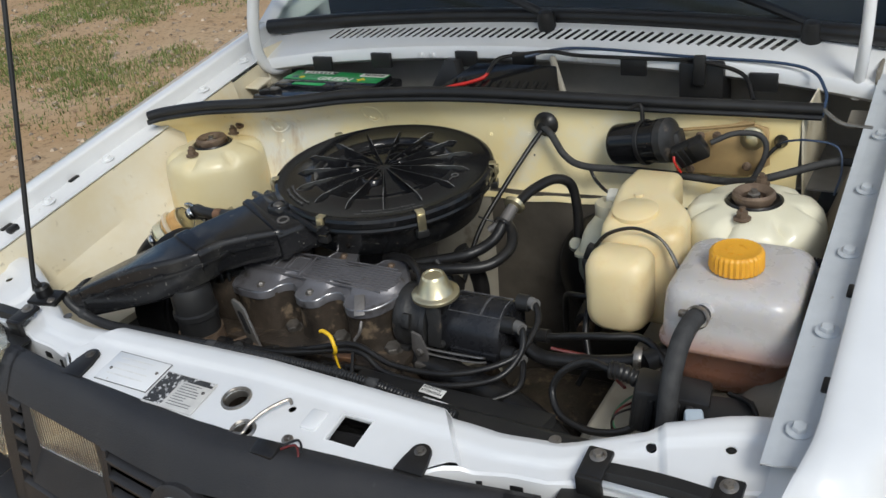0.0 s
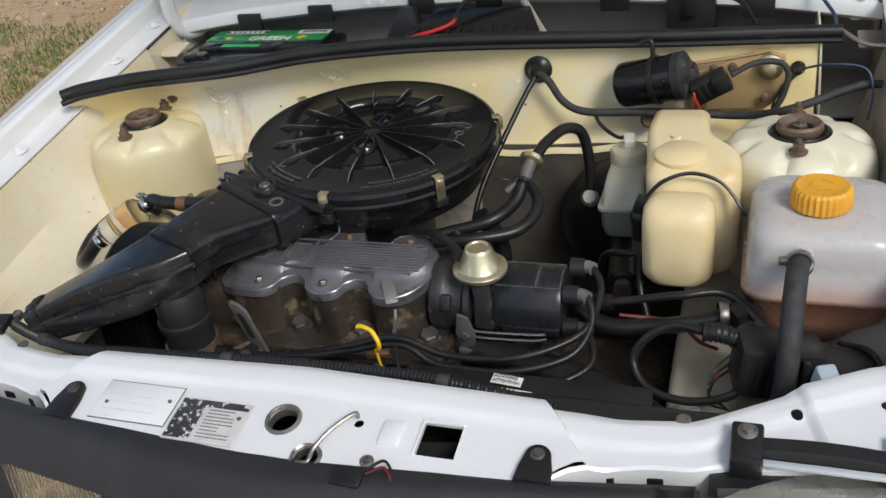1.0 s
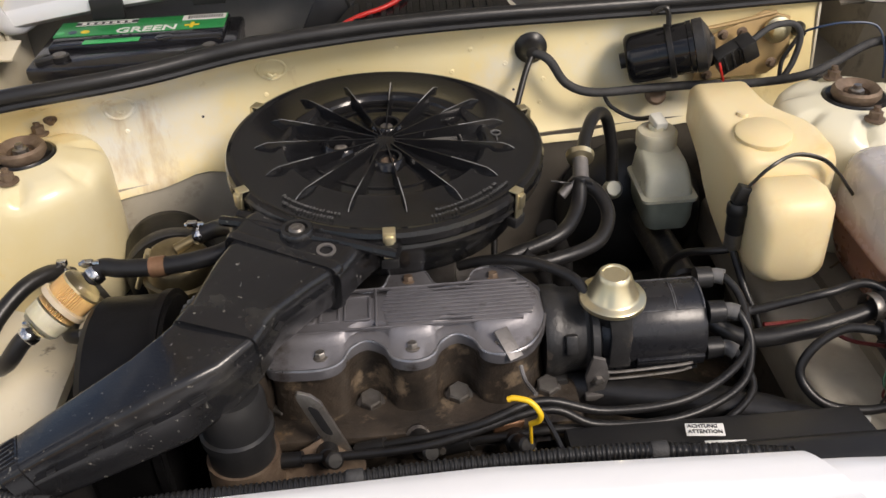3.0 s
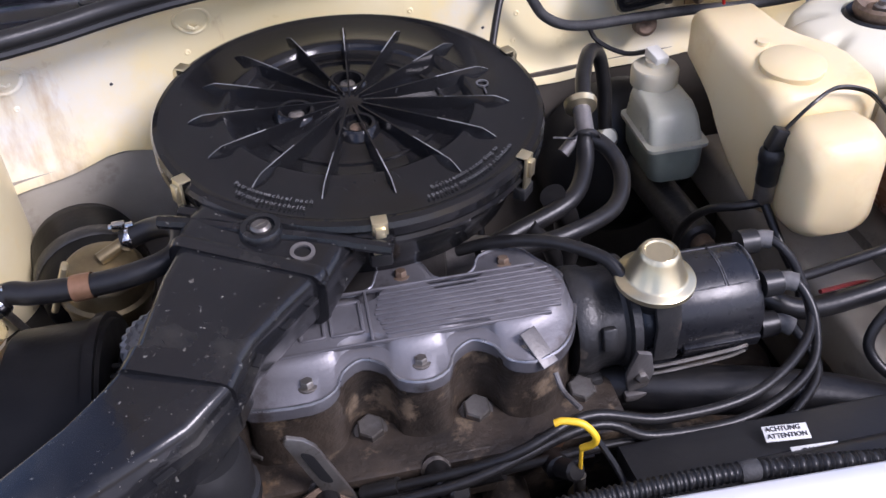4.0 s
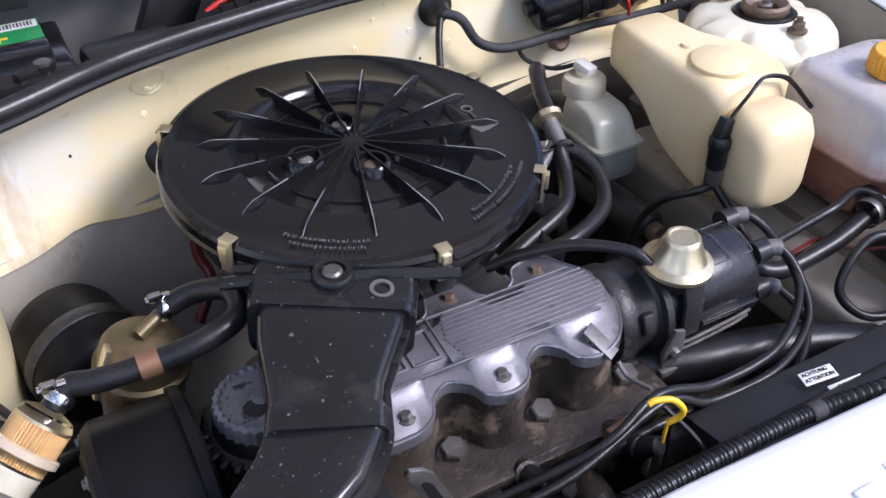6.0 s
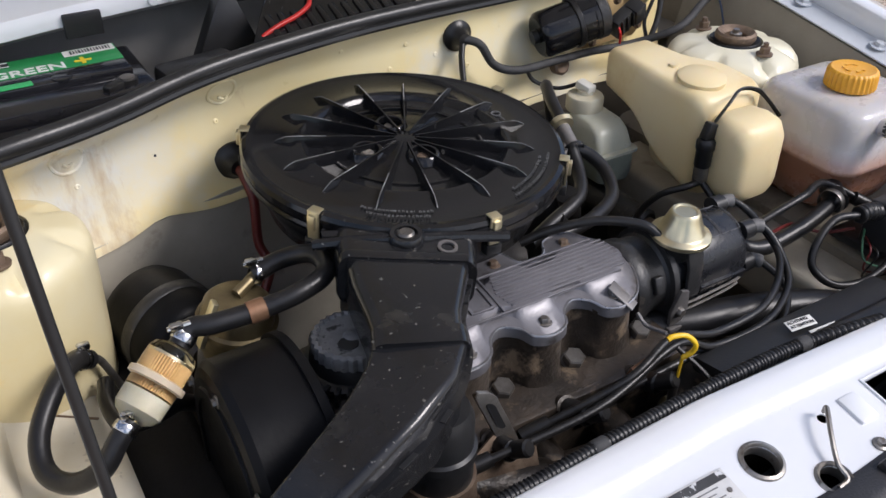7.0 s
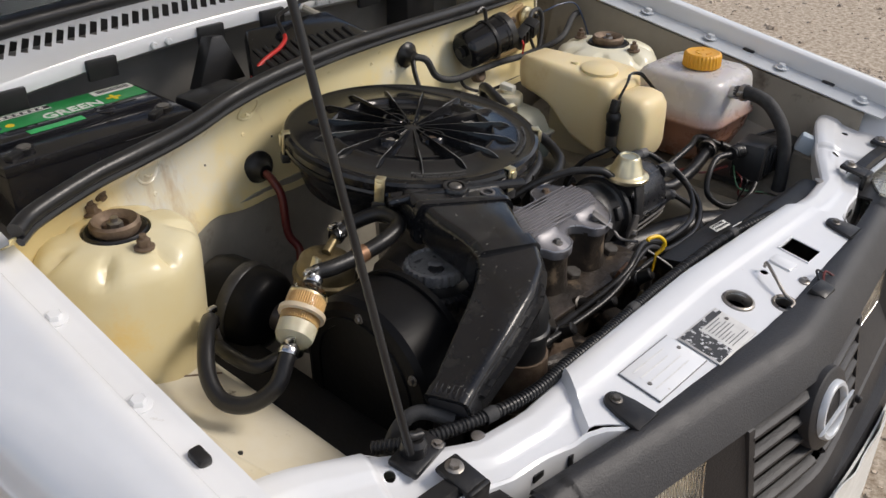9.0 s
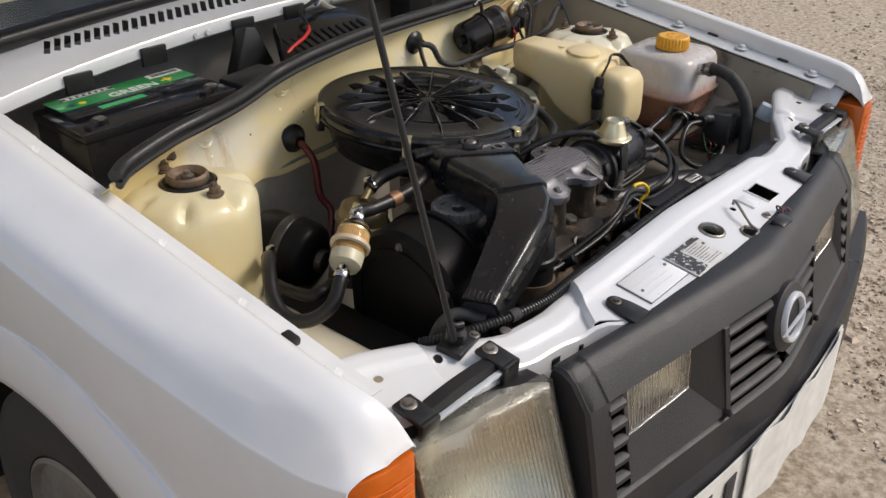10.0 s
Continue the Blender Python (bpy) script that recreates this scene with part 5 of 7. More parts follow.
def arc_text(body, r, a0, size, name="lettering"):
    """Moulded lettering that runs round the lid."""
    a = radians(a0)
    for ch in body:
        if ch != " ":
            m = ATILT @ Matrix.Rotation(a, 4, "Z") @ Matrix.Translation((0, -r, 0.0012))
            text_on(name, ch, size, m, FADEDINK, lid)
        a += size * (0.38 if ch in "il,.:j1tf " else 0.62) / r


arc_text("Patronenwechsel nach", 0.148, -46, 0.0062)
arc_text("Wartungsvorschrift", 0.1565, -43, 0.0062)
arc_text("Replacement according to", 0.148, 19, 0.0060)
arc_text("specified maintenance schedules", 0.1565, 16, 0.0060)
part("moulded_mark", A(merge(box((0.118, -0.015, 0.0015), (0.012, 0.0015, 0.001), 0), box((0.124, -0.005, 0.0015), (0.0015, 0.010, 0.001), 0), lathe([(0.006, 0.0005), (0.006, 0.002), (0.0045, 0.002), (0.0045, 0.0005)], (0.124, 0.008, 0), n=20, cap=False))), FADEDINK, lid)
part("bowl", A(lathe([(0.09, -0.085), (0.135, -0.08), (0.15, -0.07), (0.158, -0.045), (0.163, -0.03), (0.169, -0.024), (0.1695, -0.016)], (0, 0, 0), n=80)), SCUFFBLACK, air, "black filter bowl")
part("rim_band", A(lathe([(0.1685, -0.024), (0.174, -0.023), (0.1755, -0.019), (0.174, -0.0155), (0.168, -0.0145)], (0, 0, 0), n=96, cap=False)), GLOSSBLACK, air)
for px, py in ((-0.068, -0.236), (0.066, -0.169), (-0.227, -0.152), (-0.21, 0.03), (0.10, 0.01)):
    d = Vector((px - AC.x, py - AC.y, 0)).normalized()
    a = math.degrees(math.atan2(d.y, d.x)) - 90
    m = ATILT @ Matrix.Translation(d * (R + 0.002)) @ pose(0, 0, 0, 0, 0, a)
    clip = part("spring_clip", moved(merge(box((0, 0.001, -0.014), (0.0125, 0.003, 0.034), 0.001), box((0, -0.003, 0.0028), (0.0125, 0.011, 0.002), 0.0008), box((0, 0.004, -0.008), (0.0085, 0.004, 0.016), 0.001)), m), ZINC, air, "plated steel spring clip")
    part("clip_foot", moved(box((0, -0.002, -0.033), (0.018, 0.012, 0.012), 0.002), m), BLACK, clip)


def duct(rings_spec, n=6):
    """Rounded rectangular duct: (centre, side vector, up vector, width, height, corner) for each station."""
    rings = []
    for c, u, v, w, h, r in rings_spec:
        c, u, v = Vector(c), Vector(u).normalized(), Vector(v).normalized()
        rings.append([c + u * a + v * b for a, b in rrect(0, 0, w, h, r, n)])
    return loft(rings)


# snorkel
sn_u, sn_v = (0.89, -0.44, -0.10), (0.05, -0.12, 0.99)
part("mouth", duct([((-0.125, -0.155, 0.832), sn_u, sn_v, 0.135, 0.05, 0.012), ((-0.158, -0.212, 0.838), sn_u, sn_v, 0.132, 0.05, 0.012), ((-0.172, -0.242, 0.836), sn_u, sn_v, 0.126, 0.05, 0.012)]), SCUFFBLACK, air, "scuffed black snorkel mouth")
ear = part("flange_ear", lathe([(0.017, -0.02), (0.017, 0.0), (0.015, 0.003), (0.011, 0.003), (0.0105, 0.0)], (-0.157, -0.214, 0.866), (0, -0.05, 1), 28), SCUFFBLACK, air)
part("flange_screw", merge(lathe([(0.008, -0.002), (0.008, 0.001), (0.006, 0.003)], (-0.157, -0.214, 0.8675), (0, -0.05, 1), 20), box((-0.157, -0.214, 0.8707), (0.009, 0.0014, 0.001), 0, (0, 0, 30))), DARKSTEEL, ear)
part("flange_web", merge(tube([(-0.235, -0.178, 0.861), (-0.2, -0.194, 0.863), (-0.157, -0.214, 0.862), (-0.115, -0.226, 0.857), (-0.062, -0.243, 0.85)], 0.0055, 8), tube([(-0.22, -0.165, 0.856), (-0.06, -0.235, 0.848)], 0.008, 8)), SCUFFBLACK, air)
for p in ((-0.1955, -0.2074, 0.8625), (-0.1285, -0.241, 0.8585)):
    part("eyelet", lathe([(0.0095, -0.004), (0.0095, 0.0016), (0.0065, 0.0016), (0.0065, -0.002), (0.001, -0.0025)], p, sn_v, 24), DULLALU, air)
part("joint_lip", duct([((-0.168, -0.231, 0.836), sn_u, sn_v, 0.124, 0.056, 0.010), ((-0.170, -0.236, 0.836), sn_u, sn_v, 0.126, 0.059, 0.011), ((-0.173, -0.242, 0.836), sn_u, sn_v, 0.122, 0.055, 0.010)]), SCUFFBLACK, air)
snork = thing("air_intake_duct", "scuffed black plastic air intake duct with worn top", "duct")
part("upper_duct", duct([((-0.170, -0.238, 0.836), (0.89, -0.44, -0.10), sn_v, 0.113, 0.05, 0.010), ((-0.187, -0.270, 0.838), (0.9, -0.42, -0.08), sn_v, 0.100, 0.051, 0.010), ((-0.205, -0.310, 0.839), (0.93, -0.35, -0.08), sn_v, 0.080, 0.052, 0.010), ((-0.216, -0.338, 0.837), (0.93, -0.35, -0.08), sn_v, 0.072, 0.052, 0.010)]), SCUFFBLACK, snork)
part("step_band", duct([((-0.212, -0.330, 0.838), (0.93, -0.35, -0.08), sn_v, 0.080, 0.055, 0.010), ((-0.220, -0.348, 0.836), (0.93, -0.35, -0.08), sn_v, 0.080, 0.055, 0.010)]), SCUFFBLACK, snork)
part("lower_duct", duct([((-0.219, -0.345, 0.834), (0.93, -0.35, -0.05), (0, -0.1, 0.99), 0.078, 0.052, 0.007), ((-0.236, -0.366, 0.829), (0.80, -0.60, -0.05), (-0.1, -0.08, 0.99), 0.072, 0.056, 0.007), ((-0.266, -0.386, 0.819), (0.58, -0.81, 0.05), (-0.25, 0.0, 0.96), 0.064, 0.060, 0.007), ((-0.31, -0.399, 0.804), (0.40, -0.91, 0.05), (-0.32, 0.0, 0.95), 0.056, 0.056, 0.007), ((-0.352, -0.410, 0.789), (0.34, -0.94, 0.03), (-0.36, 0.0, 0.93), 0.048, 0.050, 0.007), ((-0.384, -0.418, 0.777), (0.34, -0.94, 0.03), (-0.36, 0.0, 0.93), 0.043, 0.044, 0.007)]), SCUFFBLACK, snork)
lip = part("duct_lip", duct([((-0.372, -0.415, 0.7815), (0.34, -0.94, 0.03), (-0.36, 0.0, 0.93), 0.047, 0.048, 0.008), ((-0.388, -0.419, 0.7755), (0.34, -0.94, 0.03), (-0.36, 0.0, 0.93), 0.047, 0.048, 0.008)]), SCUFFBLACK, snork)
for k in range(6):
    q = Vector((-0.380, -0.417, 0.7785)) + Vector((0.34, -0.94, 0.03)) * (0.014 * (k - 2.5) / 2.5) + Vector((-0.36, 0.0, 0.93)) * 0.0242
    part("lip_rib", box(q, (0.014, 0.0022, 0.0022), 0.0006, (0, -21, 20)), SCUFFBLACK, lip)
part("mouth_opening", duct([((-0.3885, -0.4192, 0.7753), (0.34, -0.94, 0.03), (-0.36, 0.0, 0.93), 0.038, 0.039, 0.006), ((-0.3890, -0.4193, 0.7751), (0.34, -0.94, 0.03), (-0.36, 0.0, 0.93), 0.038, 0.039, 0.006)]), INK, lip, "dark open duct mouth")
SEAM = [((-0.170, -0.238, 0.836), (0.89, -0.44, -0.10), 0.0565), ((-0.187, -0.270, 0.838), (0.9, -0.42, -0.08), 0.050), ((-0.205, -0.310, 0.839), (0.93, -0.35, -0.08), 0.040), ((-0.219, -0.345, 0.834), (0.93, -0.35, -0.05), 0.040),
        ((-0.236, -0.366, 0.829), (0.80, -0.60, -0.05), 0.036), ((-0.266, -0.386, 0.819), (0.58, -0.81, 0.05), 0.032), ((-0.31, -0.399, 0.804), (0.40, -0.91, 0.05), 0.028), ((-0.352, -0.410, 0.789), (0.34, -0.94, 0.03), 0.024), ((-0.378, -0.4165, 0.779), (0.34, -0.94, 0.03), 0.022)]


def seam_at(t):
    i = min(int(t), len(SEAM) - 2)
    (c0, u0, w0), (c1, u1, w1) = SEAM[i], SEAM[i + 1]
    f = t - i
    return Vector(c0).lerp(Vector(c1), f), Vector(u0).lerp(Vector(u1), f).normalized(), w0 + (w1 - w0) * f


def seam_ring(t, a, b, z0, z1):
    c, u, w = seam_at(t)
    up = Vector((0, 0, 1))
    return [c + u * (w + a) + up * z0, c + u * (w + b) + up * z0, c + u * (w + b) + up * z1, c + u * (w + a) + up * z1]


part("seam_flange", loft([seam_ring(0.35 + 7.4 * k / 40, -0.004, 0.0055, 0.006, 0.0095) for k in range(41)]), SCUFFBLACK, snork, "moulded seam flange")
for t in (0.5, 1.25, 2.2, 4.6, 5.5, 6.3, 7.2):
    part("seam_tab", loft([seam_ring(t + d, 0.001, 0.0052, 0.0085, 0.0108) for d in (-0.14, -0.07, 0.0, 0.07, 0.14)]), BLACK, snork)
part("warm_air_pipe", lathe([(0.030, 0.06), (0.030, 0.085), (0.033, 0.087), (0.033, 0.095), (0.030, 0.097), (0.030, 0.125), (0.026, 0.135)], (-0.214, -0.368, 0.67), n=32), BLACK, snork, "black plastic warm air pipe")

# ---- engine ----
engine = thing("engine", "oily cast iron engine with a ribbed aluminium cam cover", "engine")
CT = 0.779   # cam cover flange height


def cover_outline():
    """Scalloped edge of the cam cover: lobes at the bolts, bays between."""
    pts = []
    front = [(-0.195, -0.300), (-0.185, -0.314), (-0.141, -0.317), (-0.122, -0.309), (-0.114, -0.294), (-0.098, -0.285), (-0.081, -0.294), (-0.073, -0.309), (-0.054, -0.315), (-0.035, -0.309), (-0.027, -0.294), (-0.011, -0.285), (0.005, -0.294), (0.013, -0.309), (0.031, -0.315), (0.052, -0.309), (0.066, -0.296), (0.076, -0.276)]
    back = [(0.080, -0.255), (0.076, -0.232), (0.060, -0.212), (0.050, -0.199), (0.032, -0.196), (0.014, -0.200), (0.006, -0.214), (-0.011, -0.221), (-0.028, -0.214), (-0.036, -0.197), (-0.054, -0.192), (-0.072, -0.197), (-0.080, -0.214), (-0.098, -0.221), (-0.115, -0.214), (-0.123, -0.197), (-0.141, -0.193), (-0.185, -0.195), (-0.197, -0.21)]
    line = spline([(x, y, 0) for x, y in front + back + [front[0]]], 3)[:-1]
    for p in line:
        pts.append((p.x, p.y))
    return pts


outline = cover_outline()
TC = Vector((0, 0.14, 0.99))   # cover leans a little back


def cz(y):
    return CT + 0.14 * (y + 0.30)


def shell(scale, dz):
    cx, cy = -0.058, -0.255
    return [(cx + (x - cx) * scale[0], cy + (y - cy) * scale[1], cz(cy + (y - cy) * scale[1]) + dz) for x, y in outline]


cover = part("cam_cover", loft([shell((1, 1), -0.012), shell((1.0, 1.0), -0.002), shell((0.985, 0.965), 0.0), shell((0.965, 0.62), 0.002), shell((0.95, 0.50), 0.007), shell((0.94, 0.45), 0.0092), shell((0.93, 0.40), 0.0095)]), ALU, engine, "grey ribbed cast aluminium cam cover", sharp=35)
for k in range(9):
    y = -0.2735 + 0.0049 * k
    part("cover_rib", box((-0.006, y, cz(y) + 0.0096), (0.152 - 0.003 * abs(k - 4), 0.0024, 0.0034), 0.0012, (8, 0, 0)), ALU, cover)
part("raised_frame", merge(box((-0.068, -0.279, cz(-0.279) + 0.0085), (0.245, 0.0025, 0.004), 0.001, (8, 0, 0)), box((-0.068, -0.2275, cz(-0.2275) + 0.0085), (0.245, 0.0025, 0.004), 0.001, (8, 0, 0)), box((-0.087, -0.253, cz(-0.253) + 0.009), (0.0025, 0.05, 0.004), 0.001, (8, 0, 0))), ALU, cover)
# raised company lettering stays as plain blocks
for x, w in ((-0.105, 0.024), (-0.132, 0.018), (-0.155, 0.016)):
    part("raised_block", merge(*[box((x + dx * w / 2, -0.253 + dy * 0.015, cz(-0.253 + dy * 0.015) + 0.0095), (0.003 if dx else w, 0.003 if dy else 0.032, 0.004), 0.001, (8, 0, 0)) for dx, dy in ((-1, 0), (1, 0), (0, 1), (0, -1))]), ALU, cover)
for x, y in ((-0.141, -0.301), (-0.054, -0.298), (0.031, -0.298), (-0.141, -0.210), (-0.054, -0.209), (0.032, -0.213)):
    part("cover_bolt", bolt((x, y, cz(y) - 0.001), TC, 0.0052, 0.0076, 0.0055), STEEL if y < -0.25 else RUSTY, cover)
part("rim_edge", tube(shell((0.992, 0.985), -0.0005) + shell((0.992, 0.985), -0.0005)[:1], 0.0014, 6, 1), ALURIM, cover, "bright rubbed edge")
part("cam_housing", loft([shell((0.975, 0.93), -0.009), shell((0.97, 0.90), -0.03), shell((0.975, 0.93), -0.058), shell((1.0, 1.0), -0.072)]), GRIME, engine, "oily scalloped cam housing", sharp=60)
part("belt_end_housing", box((-0.235, -0.255, 0.735), (0.09, 0.11, 0.08), 0.015), GRIME, engine)
HB = Vector((0, -0.25, 0.97))
for x in (-0.186, -0.099, -0.012, 0.076):
    part("head_pad", lathe([(0.019, -0.02), (0.018, 0.0), (0.015, 0.003)], (x, -0.296, 0.708), HB, 20), GRIME, engine)
    part("head_bolt", merge(lathe([(0.0135, 0.002), (0.0135, 0.004)], (x, -0.296, 0.708), HB, 20), lathe([(0.0115, 0.003), (0.0115, 0.012), (0.0100, 0.0135)], (x, -0.296, 0.708), HB, 6)), DARKSTEEL, engine)
for x in (-0.142, -0.055, 0.032):
    part("plug_well", lathe([(0.012, 0), (0.012, 0.012), (0.008, 0.013), (0.008, 0.004)], (x, -0.335, 0.70), (0, -0.8, 0.6), 16), GRIME, engine)
    part("stud", merge(lathe([(0.0075, 0), (0.0075, 0.006)], (x + 0.022, -0.338, 0.69), (0, -1, 0.3), 6), cyl((x + 0.022, -0.338, 0.69), (x + 0.022, -0.354, 0.695), 0.0035, n=8)), DARKSTEEL, engine)
for x in (-0.142, -0.055, 0.032):
    part("plug_boot", merge(cyl((x, -0.336, 0.702), (x + 0.004, -0.372, 0.716), 0.0105, n=14, bev=0.002), cyl((x + 0.004, -0.368, 0.715), (x + 0.012, -0.385, 0.728), 0.0085, n=12, bev=0.002)), RUBBER, engine, "black spark plug boot")
part("plug_rail", merge(box((-0.07, -0.338, 0.682), (0.30, 0.012, 0.012), 0.003), *[box((x, -0.343, 0.685), (0.026, 0.016, 0.02), 0.004) for x in (-0.18, -0.10, -0.02, 0.06)]), GRIME, engine)
part("casting_number", box((-0.03, -0.333, 0.707), (0.04, 0.004, 0.009), 0.001, (20, 0, 0)), GRIME, engine)
part("cylinder_head", box((-0.07, -0.255, 0.645), (0.36, 0.17, 0.11), 0.012), GRIME, engine)
part("head_flange", box((-0.07, -0.275, 0.705), (0.35, 0.135, 0.012), 0.003), GRIME, engine)
part("block", box((-0.07, -0.25, 0.48), (0.38, 0.2, 0.24), 0.015), GRIME, engine)
part("exhaust_manifold", merge(tube([(-0.2, -0.345, 0.675), (-0.1, -0.375, 0.655), (0.0, -0.38, 0.635), (0.06, -0.36, 0.55)], 0.026, 12), *[tube([(x, -0.33, 0.665), (x, -0.37, 0.66), (x + 0.01, -0.375, 0.645)], 0.019, 10) for x in (-0.17, -0.085, 0.0)]), GRIME, engine)
part("heat_elbow", merge(lathe([(0.036, 0.0), (0.034, 0.03), (0.033, 0.065)], (-0.214, -0.368, 0.665), n=24), tube([(-0.214, -0.368, 0.675), (-0.20, -0.37, 0.63), (-0.17, -0.37, 0.60)], 0.04, 14)), RUSTY, engine, "brown heat shield elbow")
part("heat_plate", prism([(0, 0), (0.075, 0), (0.08, 0.05), (0.04, 0.075), (0.0, 0.055)], (-0.185, -0.385, 0.655), (1, 0, 0), (0, 0.5, 0.87), (0, -0.87, 0.5), 0.003), RUSTY, engine, "bent brown heat plate")
EU, EV, EN = Vector((0.93, -0.05, -0.36)), Vector((-0.36, 0.10, 0.93)), Vector((0.0, -0.99, 0.11))
EC = Vector((-0.140, -0.346, 0.736))
part("lifting_eye", prism([(-0.0125, -0.042), (0.0125, -0.042), (0.0125, 0.034), (0.006, 0.041), (-0.006, 0.041), (-0.0125, 0.036)], EC, EU, EV, EN, 0.004, 0.001), STEEL, engine, "slotted steel lifting eye")
part("eye_slot", prism(rrect(0, 0.008, 0.010, 0.036, 0.0049), EC + EN * 0.0043, EU, EV, EN, 0.0006), BLACK, engine)
part("bracket_arm", merge(prism([(-0.0075, 0.008), (0.0075, 0.008), (0.0075, -0.024), (-0.0075, -0.024)], (0.033, -0.299, 0.7845), (0.88, 0.47, 0), (-0.40, 0.75, 0.53), (0.25, -0.466, 0.848), 0.002, 0.0006), tube([(0.046, -0.319, 0.765), (0.049, -0.33, 0.756), (0.054, -0.346, 0.757), (0.056, -0.352, 0.758)], 0.0022, 8)), DULLALU, engine, "small bent steel bracket")
part("tin_tag", box((0.03, -0.35, 0.722), (0.03, 0.01, 0.014), 0.002, (20, 0, 10)), COPPER, engine)

# oil filler
OC = Vector((-0.236, -0.256, 0.0))
oil = thing("oil_filler", "dark oil filler cap with a knurled rim on a black neck", "filler cap")
part("neck", lathe([(0.040, 0.74), (0.040, 0.79), (0.034, 0.80)], OC, n=30), BLACK, oil)
part("cap", lathe([(0.033, 0.796), (0.0365, 0.799), (0.0365, 0.809), (0.0355, 0.8115), (0.0320, 0.813), (0.030, 0.8105), (0.009, 0.8095), (0.006, 0.812), (0.001, 0.8125)], OC, n=112, lobes=28, depth=0.03), mat("greyed_cap_plastic", (0.10, 0.10, 0.10), (0.22, 0.22, 0.215), 60, 0.4, 0, 0.15, 200, spots=(0.015, 0.015, 0.015), sscale=60, slevel=0.58), oil, "greyed knurled cap")
part("cap_patch", lathe([(0.010, 0.8098), (0.009, 0.8106)], OC + Vector((-0.008, -0.008, 0)), n=9), BLACK, oil)
part("collar", lathe([(0.043, 0.775), (0.047, 0.778), (0.047, 0.784), (0.042, 0.787)], OC, n=40), BLACK, oil)
for k in range(11):
    a = radians(175 + 13 * k)
    part("collar_lug", box(OC + Vector((0.048 * math.cos(a), 0.048 * math.sin(a), 0.780)), (0.011, 0.005, 0.016), 0.0015, (0, 0, math.degrees(a))), BLACK, oil)

# distributor
DY, DZ = -0.246, 0.743
dist = thing("distributor", "black ignition distributor with four lead sockets", "distributor")
part("adapter", lathe([(0.046, 0.0), (0.048, 0.004), (0.047, 0.018), (0.044, 0.022), (0.043, 0.040), (0.046, 0.043)], (0.076, DY, DZ), (1, 0, 0), 40), DARKCAST, dist, "grey cast adapter")
part("clamp_ring", merge(lathe([(0.044, 0), (0.051, 0.002), (0.051, 0.009), (0.045, 0.011)], (0.119, DY, DZ), (1, 0, 0), 40), box((0.125, DY - 0.04, DZ - 0.035), (0.011, 0.022, 0.03), 0.003)), DARKCAST, dist)


def on_cap(x, a):
    """Point just over the round distributor cap."""
    return x, DY + 0.0449 * math.cos(radians(a)), DZ + 0.0449 * math.sin(radians(a))


CAPBLACK = mat("dusty_cap_plastic", (0.010, 0.011, 0.014), (0.019, 0.019, 0.021), 18, 0.28, 0, 0.08, 200, spots=(0.05, 0.05, 0.05), sscale=120, slevel=0.66, ssoft=0.08, spec=0.42)
cap = part("cap", lathe([(0.043, 0.131), (0.0445, 0.135), (0.0445, 0.230), (0.042, 0.236), (0.036, 0.238), (0.001, 0.238)], (0, DY, DZ), (1, 0, 0), 56), CAPBLACK, dist, "black distributor cap with worn edges", sharp=40)
for x0, x1 in ((0.158, 0.205), (0.207, 0.234)):
    edge = [on_cap(x, 68) for x in lin(x0, x1, 3)] + [on_cap(x1, a) for a in lin(78, 126, 6)] + [on_cap(x, 126) for x in lin(x1, x0, 3)] + [on_cap(x0, a) for a in lin(116, 68, 6)]
    part("worn_edge", tube(edge, 0.0006, 5, 1), WORNLINE, cap, "edge worn pale")
part("lower_flange", merge(box((0.20, DY - 0.043, DZ - 0.014), (0.068, 0.006, 0.012), 0.001, (12, 0, 0)), box((0.185, DY - 0.035, DZ - 0.030), (0.09, 0.008, 0.004), 0.001)), CAPBLACK, cap)


part("spring_clip", merge(tube([(0.128, DY - 0.052, DZ - 0.01), (0.14, DY - 0.056, DZ - 0.012), (0.20, DY - 0.0525, DZ - 0.013), (0.22, DY - 0.051, DZ - 0.012)], 0.0016, 6), tube([(0.128, DY - 0.05, DZ - 0.02), (0.14, DY - 0.054, DZ - 0.022), (0.20, DY - 0.0505, DZ - 0.023), (0.22, DY - 0.049, DZ - 0.02)], 0.0016, 6)), STEEL, dist)
part("clamp_plate", merge(prism([(0, 0), (0.014, 0.004), (0.018, 0.03), (0.012, 0.055), (0.0, 0.06), (-0.006, 0.03)], (0.118, DY - 0.050, DZ - 0.045), (1, 0, 0), (0, -0.15, 0.99), (0, -1, 0), 0.004, 0.001), box((0.123, DY - 0.056, DZ - 0.042), (0.02, 0.008, 0.008), 0.002)), DULLALU, dist, "worn alloy clamp plate")
part("clamp_bolt", bolt((0.125, DY - 0.056, DZ - 0.018), (0, -1, 0.1), 0.005, 0.0075, 0.006), STEEL, dist)
part("body_lug", box((0.10, DY - 0.045, DZ + 0.018), (0.012, 0.008, 0.02), 0.002, (-20, 0, 0)), DARKCAST, dist)
part("body_lug", box((0.09, DY - 0.04, DZ - 0.034), (0.016, 0.014, 0.016), 0.003), DARKCAST, dist)
vac = thing("vacuum_canister", "plated dome shaped vacuum canister on the distributor", "vacuum canister")
